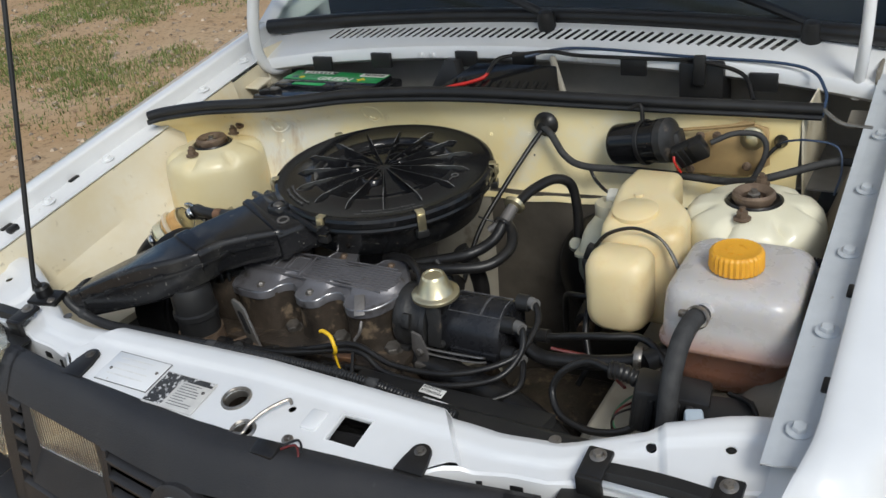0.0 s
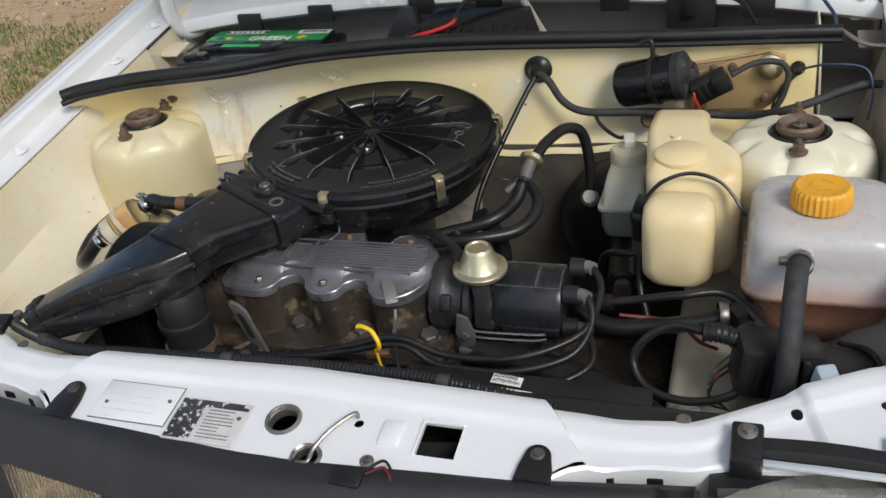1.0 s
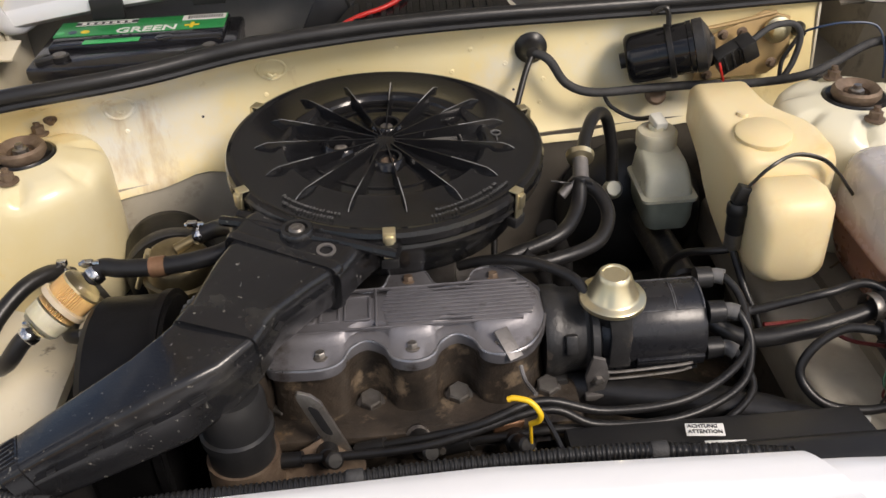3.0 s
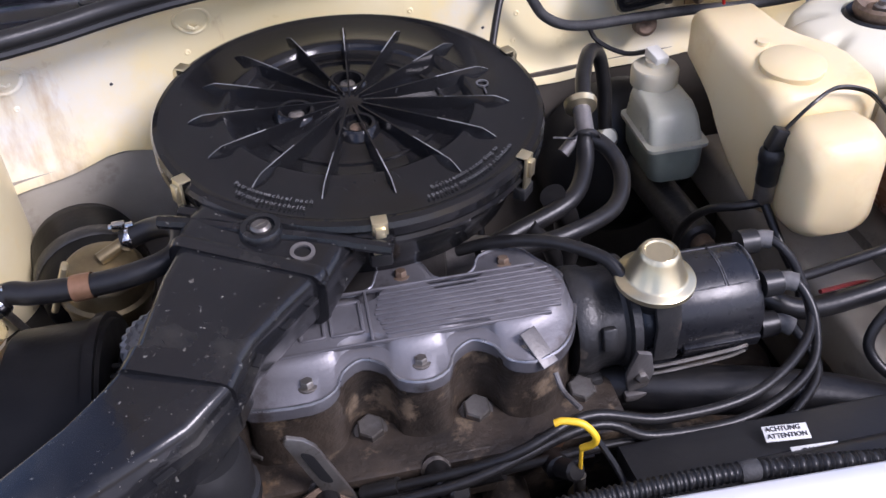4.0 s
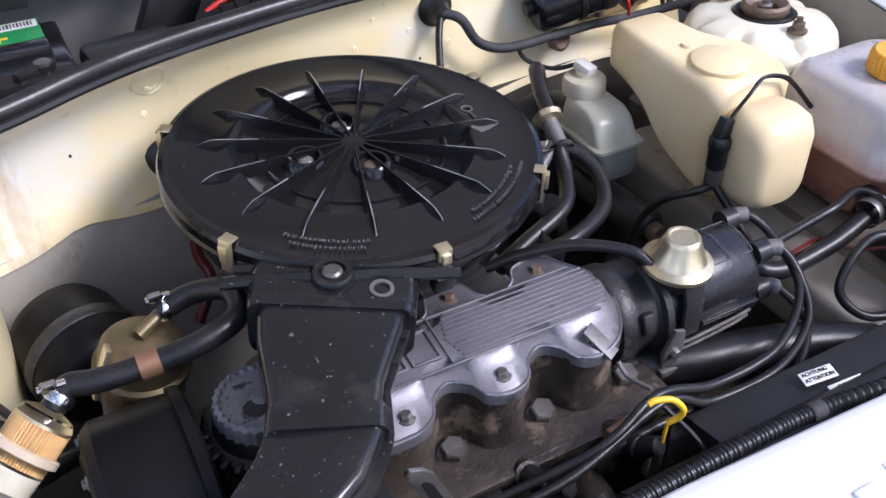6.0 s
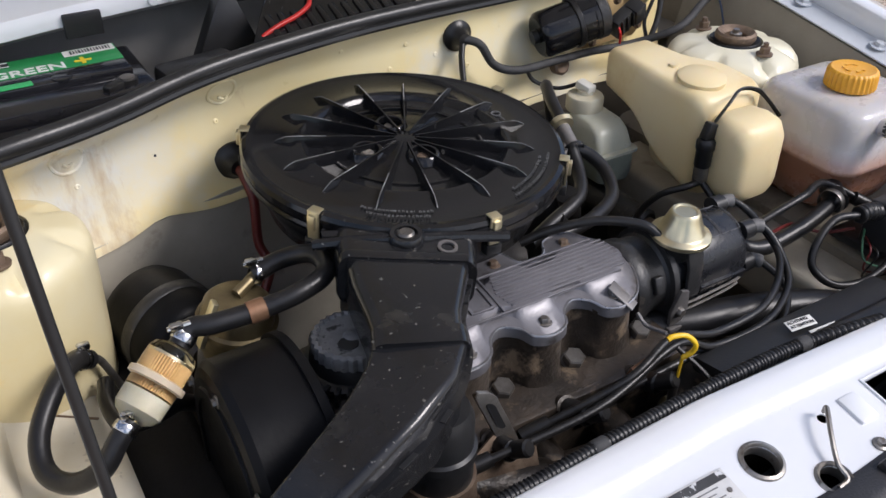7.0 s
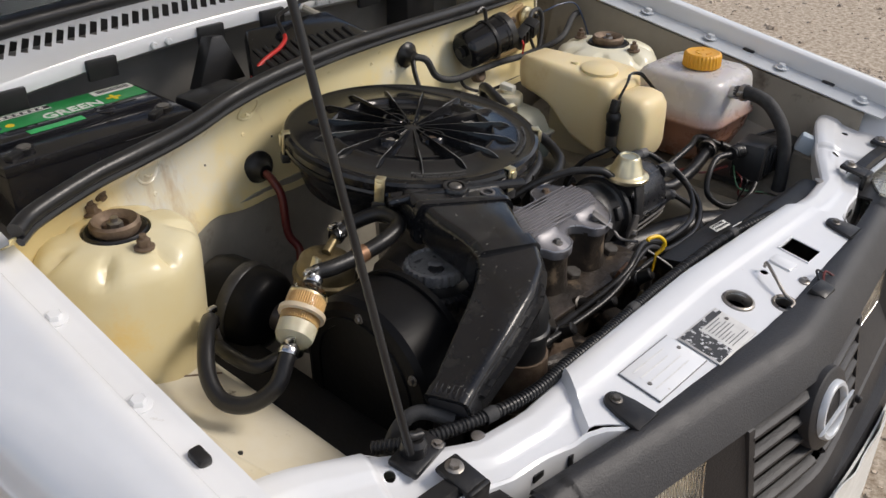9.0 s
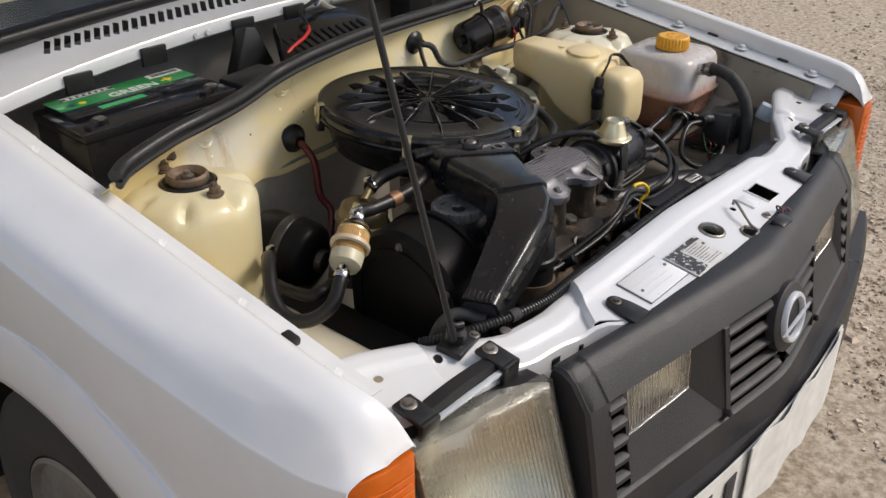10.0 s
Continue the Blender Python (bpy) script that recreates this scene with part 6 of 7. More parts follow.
part("dome", lathe([(0.0300, -0.004), (0.0322, -0.002), (0.0322, 0.002), (0.0308, 0.0033), (0.0262, 0.004), (0.0240, 0.006), (0.0168, 0.0255), (0.0155, 0.0285), (0.0138, 0.0300), (0.0118, 0.0298), (0.0108, 0.0284), (0.001, 0.0284)], (0.141, -0.272, 0.8010), (0.02, -0.05, 1), 48), ZINC, vac)
part("underside", lathe([(0.012, -0.03), (0.02, -0.012), (0.031, -0.004)], (0.141, -0.272, 0.8010), (0.02, -0.05, 1), 32), DARKCAST, vac)
part("bracket", merge(prism([(-0.010, 0), (0.009, 0), (0.012, 0.03), (0.010, 0.058), (-0.012, 0.058), (-0.008, 0.03)], (0.146, -0.296, 0.738), (1, 0, 0), (0, 0.12, 0.99), (0, -1, 0.12), 0.004, 0.001), box((0.146, -0.290, 0.736), (0.024, 0.016, 0.010), 0.003)), DARKCAST, vac, "thin worn clamp bracket")

# plug sockets and leads
SOCK = [(0.238, -0.224, 0.779), (0.238, -0.270, 0.771), (0.238, -0.278, 0.731), (0.238, -0.246, 0.747), (0.238, -0.22, 0.720)]
for p in SOCK:
    part("socket", lathe([(0.0115, 0), (0.011, 0.016), (0.0095, 0.017)], p, (1, 0, 0), 18), BLACK, dist)


def lead(label, pts, r=0.0042, boot=True, material=RUBBER):
    t = thing("ignition_lead", label, "cable", "ignition leads")
    part("wire", tube(pts, r, 10), material, t)
    if boot:
        a = Vector(pts[0])
        b = spline(pts, 8)[4]
        part("boot", tube([a - (b - a) * 0.15, a, b, spline(pts, 8)[8]], r * 1.9, 12), BOOTGREY if boot == 2 else RUBBER, t, "grey lead boot")
        part("plug_cap", cyl(Vector(pts[-1]) + (Vector(pts[-1]) - Vector(pts[-2])).normalized() * -0.03, pts[-1], r * 1.8, n=12), RUBBER, t)
    return t


lead("black ignition lead looping from the distributor", [(0.250, -0.224, 0.779), (0.266, -0.230, 0.782), (0.278, -0.256, 0.768), (0.265, -0.310, 0.748), (0.2, -0.352, 0.738), (0.12, -0.36, 0.738), (0.058, -0.358, 0.755), (-0.01, -0.372, 0.742), (-0.113, -0.35, 0.702)], boot=2)
lead("black ignition lead looping from the distributor", [(0.250, -0.270, 0.771), (0.267, -0.276, 0.772), (0.274, -0.300, 0.752), (0.254, -0.336, 0.733), (0.19, -0.365, 0.727), (0.11, -0.368, 0.73), (0.06, -0.362, 0.748), (-0.05, -0.38, 0.732), (-0.191, -0.367, 0.714)], boot=2)
lead("black ignition lead looping from the distributor", [(0.250, -0.278, 0.731), (0.268, -0.284, 0.728), (0.272, -0.325, 0.710), (0.2, -0.368, 0.703), (0.1, -0.362, 0.72), (0.02, -0.36, 0.715), (-0.03, -0.345, 0.69)], boot=2)
lead("thick black coil lead running from the distributor centre", [(0.250, -0.246, 0.747), (0.29, -0.248, 0.750), (0.33, -0.250, 0.760), (0.37, -0.25, 0.768), (0.42, -0.24, 0.765), (0.47, -0.28, 0.735)], 0.0048, boot=1)
dip = thing("dipstick", "yellow looped dipstick handle in the oil filler tube", "dipstick")
part("handle", merge(tube([(0.026, -0.381, 0.783), (0.032, -0.382, 0.785), (0.045, -0.386, 0.783), (0.053, -0.391, 0.774), (0.053, -0.390, 0.764), (0.046, -0.385, 0.755)], 0.0027, 10), tube([(0.046, -0.385, 0.755), (0.047, -0.383, 0.735), (0.049, -0.380, 0.712)], 0.0016, 8)), YELLOWHANDLE, dip, "yellow plastic handle")
part("tube", tube([(0.049, -0.379, 0.715), (0.05, -0.375, 0.66), (0.04, -0.36, 0.56)], 0.0045, 10), DARKSTEEL, dip)
part("stopper", lathe([(0.008, 0), (0.009, 0.004), (0.006, 0.012), (0.003, 0.015)], (0.052, -0.372, 0.676), n=16), DULLZINC, dip, "stained brass stopper")
solo("temperature_wire", tube([(0.058, -0.36, 0.75), (0.075, -0.40, 0.725), (0.07, -0.43, 0.705), (0.05, -0.435, 0.70)], 0.0026, 8), RUBBER, "thin grey wire hanging by the dipstick", "cable")

# ---- battery ----
bat = thing("battery", "black car battery with a green label in the plenum", "battery")
BX0, BX1, BY0, BY1, BT = -0.528, -0.266, 0.176, 0.322, 0.891
BC = ((BX0 + BX1) / 2, (BY0 + BY1) / 2)
part("case", box((*BC, 0.84), (BX1 - BX0, BY1 - BY0, 0.1), 0.006), BATTERY, bat)
part("lid", box((*BC, BT - 0.009), (BX1 - BX0 + 0.004, BY1 - BY0 + 0.004, 0.018), 0.005), BATTERY, bat)
part("raised_top", box((BC[0], BY1 - 0.052, BT + 0.003), (BX1 - BX0 - 0.03, 0.088, 0.010), 0.003), BATTERY, bat)
lab = part("label", box((BC[0] - 0.002, BY1 - 0.036, BT + 0.0085), (0.232, 0.054, 0.0012), 0.0004), GREEN, bat, "green printed label")
LM = Matrix.Translation((0, 0, BT + 0.0095))
text_on("lettering", "GREEN", 0.027, LM @ Matrix.Translation((-0.432, BY1 - 0.062, 0)), LABELWHITE, lab, "", 0.0004)
part("plus_mark", merge(box((-0.328, BY1 - 0.050, BT + 0.0097), (0.02, 0.005, 0.0006), 0), box((-0.328, BY1 - 0.050, BT + 0.0098), (0.005, 0.02, 0.0006), 0)), LABELYELLOW, lab)
part("name_bar", box((-0.45, BY1 - 0.021, BT + 0.0095), (0.085, 0.012, 0.0006), 0), INK, lab)
for k in range(7):
    part("name_stroke", box((-0.482 + 0.0105 * k, BY1 - 0.021, BT + 0.0101), (0.006, 0.006, 0.0004), 0), LABELWHITE, lab)
bar = part("barcode", box((-0.315, BY1 - 0.021, BT + 0.0095), (0.06, 0.018, 0.0006), 0), LABELWHITE, lab, "white barcode sticker")
for k in range(14):
    part("code_bar", box((-0.336 + 0.0035 * k, BY1 - 0.021, BT + 0.0101), (0.0014 if k % 3 else 0.0022, 0.011, 0.0004), 0), INK, bar)
for k, m in enumerate((GREENLIGHT, WIREBLUE, LABELYELLOW)):
    part("small_mark", lathe([(0.006, 0), (0.006, 0.0005)], (-0.508 + 0.017 * k, BY1 - 0.05, BT + 0.0092), n=14), m, lab)
part("label_lower", box((-0.40, BY1 - 0.071, BT + 0.0085), (0.18, 0.012, 0.0008), 0.0002), BATTERY, bat)
for k in range(9):
    part("line_of_print", box((-0.455 + 0.0135 * k, BY1 - 0.070, BT + 0.0092), (0.0095, 0.0026, 0.0005), 0), WORNLINE, bat)
part("name_edge", merge(box((-0.45, BY1 - 0.0145, BT + 0.0100), (0.085, 0.0012, 0.0005), 0), box((-0.45, BY1 - 0.0275, BT + 0.0100), (0.085, 0.0012, 0.0005), 0)), LABELWHITE, bat)
part("sticker", box((-0.43, BY1 - 0.087, BT + 0.0085), (0.075, 0.014, 0.0008), 0.0002), GREENLIGHT, bat, "bright green sticker")
part("vent_plug", lathe([(0.012, 0), (0.012, 0.003), (0.009, 0.004)], (-0.36, BY1 - 0.086, BT + 0.006), n=24), BATTERY, bat)
for x in (-0.49, -0.295):
    post = part("terminal", lathe([(0.009, -0.004), (0.0085, 0.008)], (x, BY0 + 0.025, BT), n=18), STEEL, bat)
    part("terminal_clamp", merge(lathe([(0.012, -0.002), (0.012, 0.006)], (x, BY0 + 0.025, BT), n=18), box((x - 0.018, BY0 + 0.015, BT + 0.003), (0.024, 0.012, 0.008), 0.002, (0, 0, 30))), RUBBER, post)
part("side_print", box((-0.33, BY0 - 0.001, 0.88), (0.08, 0.001, 0.008), 0), FADEDINK, bat)

# things in the plenum
vent = thing("air_intake_grille", "black louvred plastic air intake cover", "cover")
part("base", prism([(-0.10, 0), (0.11, 0), (0.13, 0.06), (0.1, 0.13), (-0.06, 0.13), (-0.12, 0.03)], (-0.02, 0.185, 0.872), (1, 0, 0), (0, 0.93, 0.36), (0, -0.36, 0.93), 0.02, 0.004), GLOSSBLACK, vent)
for k in range(11):
    part("louvre", box((-0.10 + 0.018 * k, 0.225, 0.909), (0.009, 0.06, 0.006), 0.002, (21, 0, 0)), GLOSSBLACK, vent)
solo("plenum_bracket", prism([(0, 0), (0.085, 0), (0.06, 0.07), (0.04, 0.072)], (-0.185, 0.31, 0.865), (1, 0, 0), (0, 0.2, 0.98), (0, -1, 0.2), 0.03, 0.003), BLACK, "black triangular plastic bracket in the plenum", "bracket")
solo("plenum_block", box((-0.205, 0.215, 0.872), (0.10, 0.06, 0.045), 0.01, (0, 0, 8)), RUBBER, "lumpy black terminal cover beside the battery", "cover")
post = thing("plenum_box", "black plastic box on the plenum wall", "box")
part("body", box((0.33, 0.345, 0.895), (0.075, 0.06, 0.10), 0.006), BLACK, post)
part("latch", box((0.33, 0.31, 0.935), (0.02, 0.012, 0.05), 0.003), BLACK, post)
solo("red_cable", tube([(-0.135, 0.215, 0.893), (-0.118, 0.222, 0.905), (-0.095, 0.228, 0.913), (-0.065, 0.238, 0.918), (-0.043, 0.250, 0.924), (-0.036, 0.26, 0.93)], 0.0034, 10), WIRERED, "bright red battery cable in the plenum", "cable")
solo("plenum_cable", tube([(-0.037, 0.258, 0.929), (-0.028, 0.285, 0.948), (0.0, 0.30, 0.952), (0.06, 0.32, 0.955), (0.12, 0.325, 0.948), (0.28, 0.33, 0.945), (0.33, 0.31, 0.95), (0.40, 0.30, 0.935), (0.43, 0.25, 0.91)], 0.0035, 8), RUBBER, "black cable across the plenum", "cable")
solo("washer_hose", tube([(0.02, 0.30, 0.95), (0.10, 0.34, 0.957), (0.3, 0.335, 0.95), (0.48, 0.32, 0.945), (0.53, 0.27, 0.925), (0.535, 0.22, 0.90)], 0.0026, 8), WIREBLUE, "thin blue washer hose across the plenum", "hose")
solo("grey_strut", tube([(0.06, 0.33, 0.94), (0.10, 0.27, 0.91), (0.13, 0.22, 0.895)], 0.006, 8), GREYPAINT, "grey metal link in the plenum", "link")
solo("seal_clip", tube([(0.54, 0.19, 0.922), (0.57, 0.17, 0.91), (0.61, 0.165, 0.908)], 0.003, 8), STEEL, "thin wire at the end of the seal", "wire")


# ---- cables and grommets on the bulkhead ----
def grommet(x, z, r=0.021):
    y = bulk_y(x) - 0.003 - 0.12 * (0.92 - z)
    t = thing("rubber_grommet", "black rubber cable grommet in the bulkhead", "grommet", "grommets")
    part("flange", lathe([(r, 0), (r, 0.003), (r * 0.75, 0.006), (r * 0.55, 0.012), (r * 0.4, 0.02), (0.002, 0.021)], (x, y, z), (0, -1, 0), 28), RUBBER, t)
    return t, Vector((x, y - 0.015, z))


g1, p1 = grommet(0.123, 0.885)
g2, p2 = grommet(-0.207, 0.80, 0.026)
g3, p3 = grommet(0.487, 0.873, 0.010)
solo("wiring_loom", tube([p1, p1 + Vector((0.02, -0.012, -0.008)), (0.165, 0.12, 0.845), (0.20, 0.112, 0.833), (0.27, 0.115, 0.832), (0.34, 0.13, 0.825), (0.42, 0.13, 0.822), (0.48, 0.10, 0.845), (0.56, 0.13, 0.865), (0.60, 0.14, 0.865)], 0.0058, 12), TEXTILE, "black taped wiring loom along the bulkhead", "cable")
solo("speedometer_cable", tube([p1 + Vector((0, 0, -0.004)), (0.110, 0.115, 0.86), (0.085, 0.06, 0.81), (0.06, 0.0, 0.75), (0.05, -0.05, 0.68)], 0.0042, 10), RUBBER, "thin black cable down from the grommet", "cable")
solo("fuel_pipe", tube([p2, p2 + Vector((0.0, -0.02, -0.008)), (-0.205, 0.072, 0.77), (-0.21, 0.058, 0.72), (-0.205, 0.04, 0.695), (-0.23, 0.02, 0.66)], 0.006, 10), PIPERED, "dark red plastic pipe down from the grommet", "pipe")
solo("blue_wire", tube([p3, (0.50, 0.15, 0.885), (0.53, 0.14, 0.893), (0.57, 0.135, 0.888), (0.58, 0.12, 0.86), (0.575, 0.10, 0.83)], 0.0016, 8), WIREBLUE, "thin blue wire looping beside the strut tower", "cable")
solo("relay_loom", tube([(0.40, 0.115, 0.888), (0.43, 0.13, 0.899), (0.462, 0.14, 0.896), (0.474, 0.14, 0.878), (0.468, 0.135, 0.848), (0.455, 0.13, 0.825)], 0.0042, 10), TEXTILE, "black taped wires from the wiper relay", "cable")
solo("grommet_cable", tube([p3, (0.475, 0.16, 0.86), (0.462, 0.155, 0.84), (0.455, 0.14, 0.822)], 0.003, 8), RUBBER, "thin black cable from the small grommet", "cable")
solo("brake_light_wire", tube([(0.21, 0.11, 0.836), (0.222, 0.105, 0.815), (0.248, 0.085, 0.806), (0.268, 0.058, 0.820)], 0.0028, 8), RUBBER, "thin black wire to the brake fluid cap", "cable")

# wiper motor
wm = thing("wiper_motor", "black cylindrical wiper motor strapped to a tan plate", "motor")
a, b = Vector((0.246, 0.136, 0.864)), Vector((0.328, 0.119, 0.884))
part("can", lathe([(0.027, 0), (0.0315, 0.004), (0.0325, 0.01), (0.0325, 0.078), (0.0335, 0.079), (0.0335, 0.085)], a, b - a, 36), GLOSSBLACK, wm)
part("end_boss", lathe([(0.010, -0.008), (0.010, 0.002)], a, b - a, 18), BLACK, wm)
part("gear_housing", merge(lathe([(0.034, 0), (0.034, 0.012), (0.02, 0.02)], b, b - a, 30), box((0.345, 0.13, 0.876), (0.024, 0.035, 0.045), 0.008, (0, -12, 0))), DARKCAST, wm)
part("strap", lathe([(0.0335, 0.052), (0.035, 0.053), (0.035, 0.059), (0.0335, 0.06)], a, b - a, 36, cap=False), RUBBER, wm)
part("strap_tail", tube([(0.294, 0.125, 0.91), (0.292, 0.128, 0.93), (0.285, 0.13, 0.933), (0.272, 0.128, 0.928)], 0.0035, 8), RUBBER, wm)
part("sticker", box((0.318, 0.0915, 0.885), (0.011, 0.002, 0.012), 0.0005, (20, -12, -10)), COPPER, wm)
part("plate", prism([(0, 0), (0.10, 0.0), (0.13, 0.02), (0.125, 0.075), (0.09, 0.085), (0.0, 0.05)], (0.345, 0.158, 0.82), (1, 0.06, 0), (0, 0.12, 0.99), (0, -1, 0), 0.004, 0.001), TAN, wm, "tan zinc plated mounting plate")
for x, z in ((0.375, 0.883), (0.40, 0.885), (0.445, 0.84), (0.36, 0.828)):
    part("bolt", bolt((x, 0.152, z), (0, -1, 0), 0.004, 0.007, 0.005), RUSTY, wm)
part("pulley", lathe([(0.018, 0), (0.018, 0.005), (0.012, 0.008), (0.010, 0.014), (0.006, 0.016)], (0.45, 0.162, 0.882), (0, -1, 0), 26), ZINC, wm, "plated round bush")
part("linkage", tube([(0.34, 0.165, 0.885), (0.40, 0.168, 0.893), (0.45, 0.17, 0.902)], 0.003, 8), TAN, wm)
rel = thing("relay_connector", "black multi-pin connector with red and black wires", "connector")
part("body", box((0.373, 0.103, 0.876), (0.046, 0.018, 0.034), 0.002, (18, -28, 5)), BLACK, rel)
part("plug", box((0.388, 0.098, 0.886), (0.020, 0.022, 0.030), 0.002, (18, -28, 5)), BLACK, rel)
for k in range(3):
    part("rib", box((0.362 + 0.009 * k, 0.0925, 0.868 + 0.0048 * k), (0.003, 0.004, 0.028), 0.001, (18, -28, 5)), BLACK, rel)
part("red_wire", tube([(0.352, 0.10, 0.882), (0.354, 0.088, 0.865), (0.362, 0.095, 0.845)], 0.0018, 8), WIRERED, rel)
hb = thing("horn_bush", "small brown steel bush on the bulkhead", "bush")
part("bush", lathe([(0.013, 0), (0.013, 0.012), (0.009, 0.014), (0.004, 0.012)], (0.288, 0.14, 0.812), (0, -1, 0.2), 24), RUSTY, hb)

# ---- brake parts ----
boost = thing("brake_booster", "large round black brake booster on the bulkhead", "brake booster")
part("shell", lathe([(0.09, 0), (0.10, 0.01), (0.10, 0.03), (0.09, 0.055), (0.06, 0.075), (0.03, 0.08)], (0.255, 0.13, 0.655), (0, -1, 0.05), 48), BLACK, boost)
part("valve", lathe([(0.012, 0), (0.013, 0.012), (0.009, 0.02)], (0.214, 0.045, 0.725), (0, -0.8, 0.6), 20), MILKY, boost, "pale check valve")
mc = thing("brake_master_cylinder", "aluminium brake master cylinder", "cylinder")
part("body", cyl((0.262, 0.06, 0.675), (0.278, -0.09, 0.668), 0.021, n=24, bev=0.004), DARKCAST, mc)
part("nose", cyl((0.278, -0.09, 0.668), (0.279, -0.105, 0.668), 0.012, n=18), RUSTY, mc)
res = thing("brake_fluid_reservoir", "milky brake fluid reservoir with a ribbed cap", "reservoir")


def rblock(stations, n=6):
    """Upright block from rounded rectangles: (z, cx, cy, w, d, corner)."""
    return loft([[(x, y, z) for x, y in rrect(cx, cy, w, d, r, n)] for z, cx, cy, w, d, r in stations])


part("upper_tank", rblock([(0.746, 0.270, 0.014, 0.066, 0.088, 0.008), (0.747, 0.270, 0.014, 0.069, 0.091, 0.008), (0.751, 0.270, 0.014, 0.069, 0.091, 0.008), (0.752, 0.270, 0.016, 0.060, 0.080, 0.008), (0.774, 0.270, 0.021, 0.055, 0.070, 0.009), (0.783, 0.270, 0.026, 0.051, 0.060, 0.011), (0.787, 0.270, 0.040, 0.044, 0.046, 0.018)]), MILKY, res)
part("lower_tank", rblock([(0.708, 0.270, 0.010, 0.052, 0.078, 0.012), (0.72, 0.270, 0.011, 0.060, 0.084, 0.012), (0.748, 0.270, 0.013, 0.063, 0.084, 0.012)]), mat("dark_milky_plastic", (0.22, 0.25, 0.21), (0.16, 0.18, 0.15), 20, 0.35, 0, 0.05), res, "darker fluid filled lower half")
part("cap", lathe([(0.022, 0.784), (0.0255, 0.786), (0.0255, 0.803), (0.0235, 0.806), (0.012, 0.808), (0.011, 0.813), (0.001, 0.814)], (0.269, 0.050, 0), n=64, lobes=32, depth=0.012), mat("pale_cap_plastic", (0.58, 0.54, 0.40), (0.5, 0.46, 0.34), 30, 0.45, 0, 0.05, sss=0.2), res, "pale ribbed cap")
part("contact", box((0.270, 0.052, 0.816), (0.016, 0.026, 0.012), 0.003, (8, 0, 10)), mat("white_contact_plastic", (0.7, 0.69, 0.62), None, 30, 0.4, 0, 0.02), res)
solo("vacuum_hose", tube([(0.157, -0.04, 0.832), (0.166, -0.01, 0.840), (0.185, 0.030, 0.843), (0.203, 0.05, 0.828), (0.212, 0.05, 0.79), (0.214, 0.045, 0.75), (0.214, 0.04, 0.735)], 0.0078, 12), RUBBER, "black vacuum hose arching to the brake booster", "hose")
vv = thing("vacuum_valve", "grey inline vacuum valve with a cream collar", "valve")
part("collar", lathe([(0.010, -0.004), (0.0155, -0.002), (0.0165, 0.004), (0.011, 0.008)], (0.152, -0.047, 0.829), (0.1, 0.7, 0.3), 24), ZINC, vv)
part("body", merge(cyl((0.148, -0.075, 0.815), (0.153, -0.042, 0.831), 0.009, n=16), cyl((0.146, -0.07, 0.817), (0.125, -0.08, 0.80), 0.006, n=12)), DULLALU, vv)
part("cable_tie", merge(lathe([(0.0135, -0.002), (0.014, 0.0), (0.0135, 0.002)], (0.147, -0.080, 0.813), (0.1, 0.7, 0.3), 20, cap=False), tube([(0.135, -0.083, 0.817), (0.125, -0.088, 0.822), (0.112, -0.087, 0.824)], 0.0013, 6)), BLACK, vv, "black cable tie")
solo("vacuum_hose", tube([(0.148, -0.07, 0.816), (0.14, -0.10, 0.795), (0.115, -0.135, 0.785), (0.06, -0.155, 0.775), (0.02, -0.17, 0.77)], 0.0085, 12), RUBBER, "black vacuum hose to the inlet manifold", "hose")
solo("breather_hose", tube([(0.15, -0.07, 0.812), (0.167, -0.088, 0.803), (0.172, -0.115, 0.790), (0.152, -0.150, 0.780), (0.10, -0.176, 0.780), (0.05, -0.18, 0.775)], 0.0080, 12), RUBBER, "black breather hose curving beside the air filter", "hose")
solo("vacuum_line", tube([(0.118, -0.268, 0.801), (0.105, -0.25, 0.812), (0.07, -0.22, 0.812), (0.03, -0.195, 0.80), (0.0, -0.18, 0.785)], 0.0055, 10), RUBBER, "black vacuum line to the canister", "hose")
solo("heater_hose", tube([(0.10, -0.13, 0.79), (0.118, -0.12, 0.75), (0.12, -0.115, 0.70), (0.1, -0.11, 0.64)], 0.0125, 14), RUBBER, "thick black heater hose going down", "hose")
solo("heater_hose", tube([(0.07, -0.155, 0.78), (0.095, -0.155, 0.74), (0.10, -0.14, 0.68)], 0.008, 12), RUBBER, "black heater hose going down", "hose")
carb = thing("carburettor", "dull metal carburettor under the air filter", "carburettor")
part("body", box((-0.06, -0.08, 0.745), (0.12, 0.10, 0.09), 0.01), DULLALU, carb)
part("manifold", merge(box((-0.07, -0.13, 0.66), (0.30, 0.10, 0.07), 0.02), tube([(-0.16, -0.1, 0.69), (-0.06, -0.08, 0.70), (0.06, -0.1, 0.69)], 0.03, 12)), DULLALU, carb)
gear = thing("gearbox", "grimy gearbox casing low in the bay", "gearbox")
part("casing", merge(lathe([(0.13, 0), (0.135, 0.05), (0.10, 0.12), (0.08, 0.22), (0.05, 0.24)], (0.12, -0.22, 0.46), (1, 0, 0), 28), box((0.25, -0.12, 0.5), (0.2, 0.14, 0.12), 0.03)), GRIME, gear)
part("bell_flange", lathe([(0.15, 0), (0.15, 0.015)], (0.115, -0.22, 0.47), (1, 0, 0), 36), GRIME, gear)

# ---- washer bottle ----
wash = thing("washer_bottle", "yellowed translucent washer fluid bottle", "bottle")


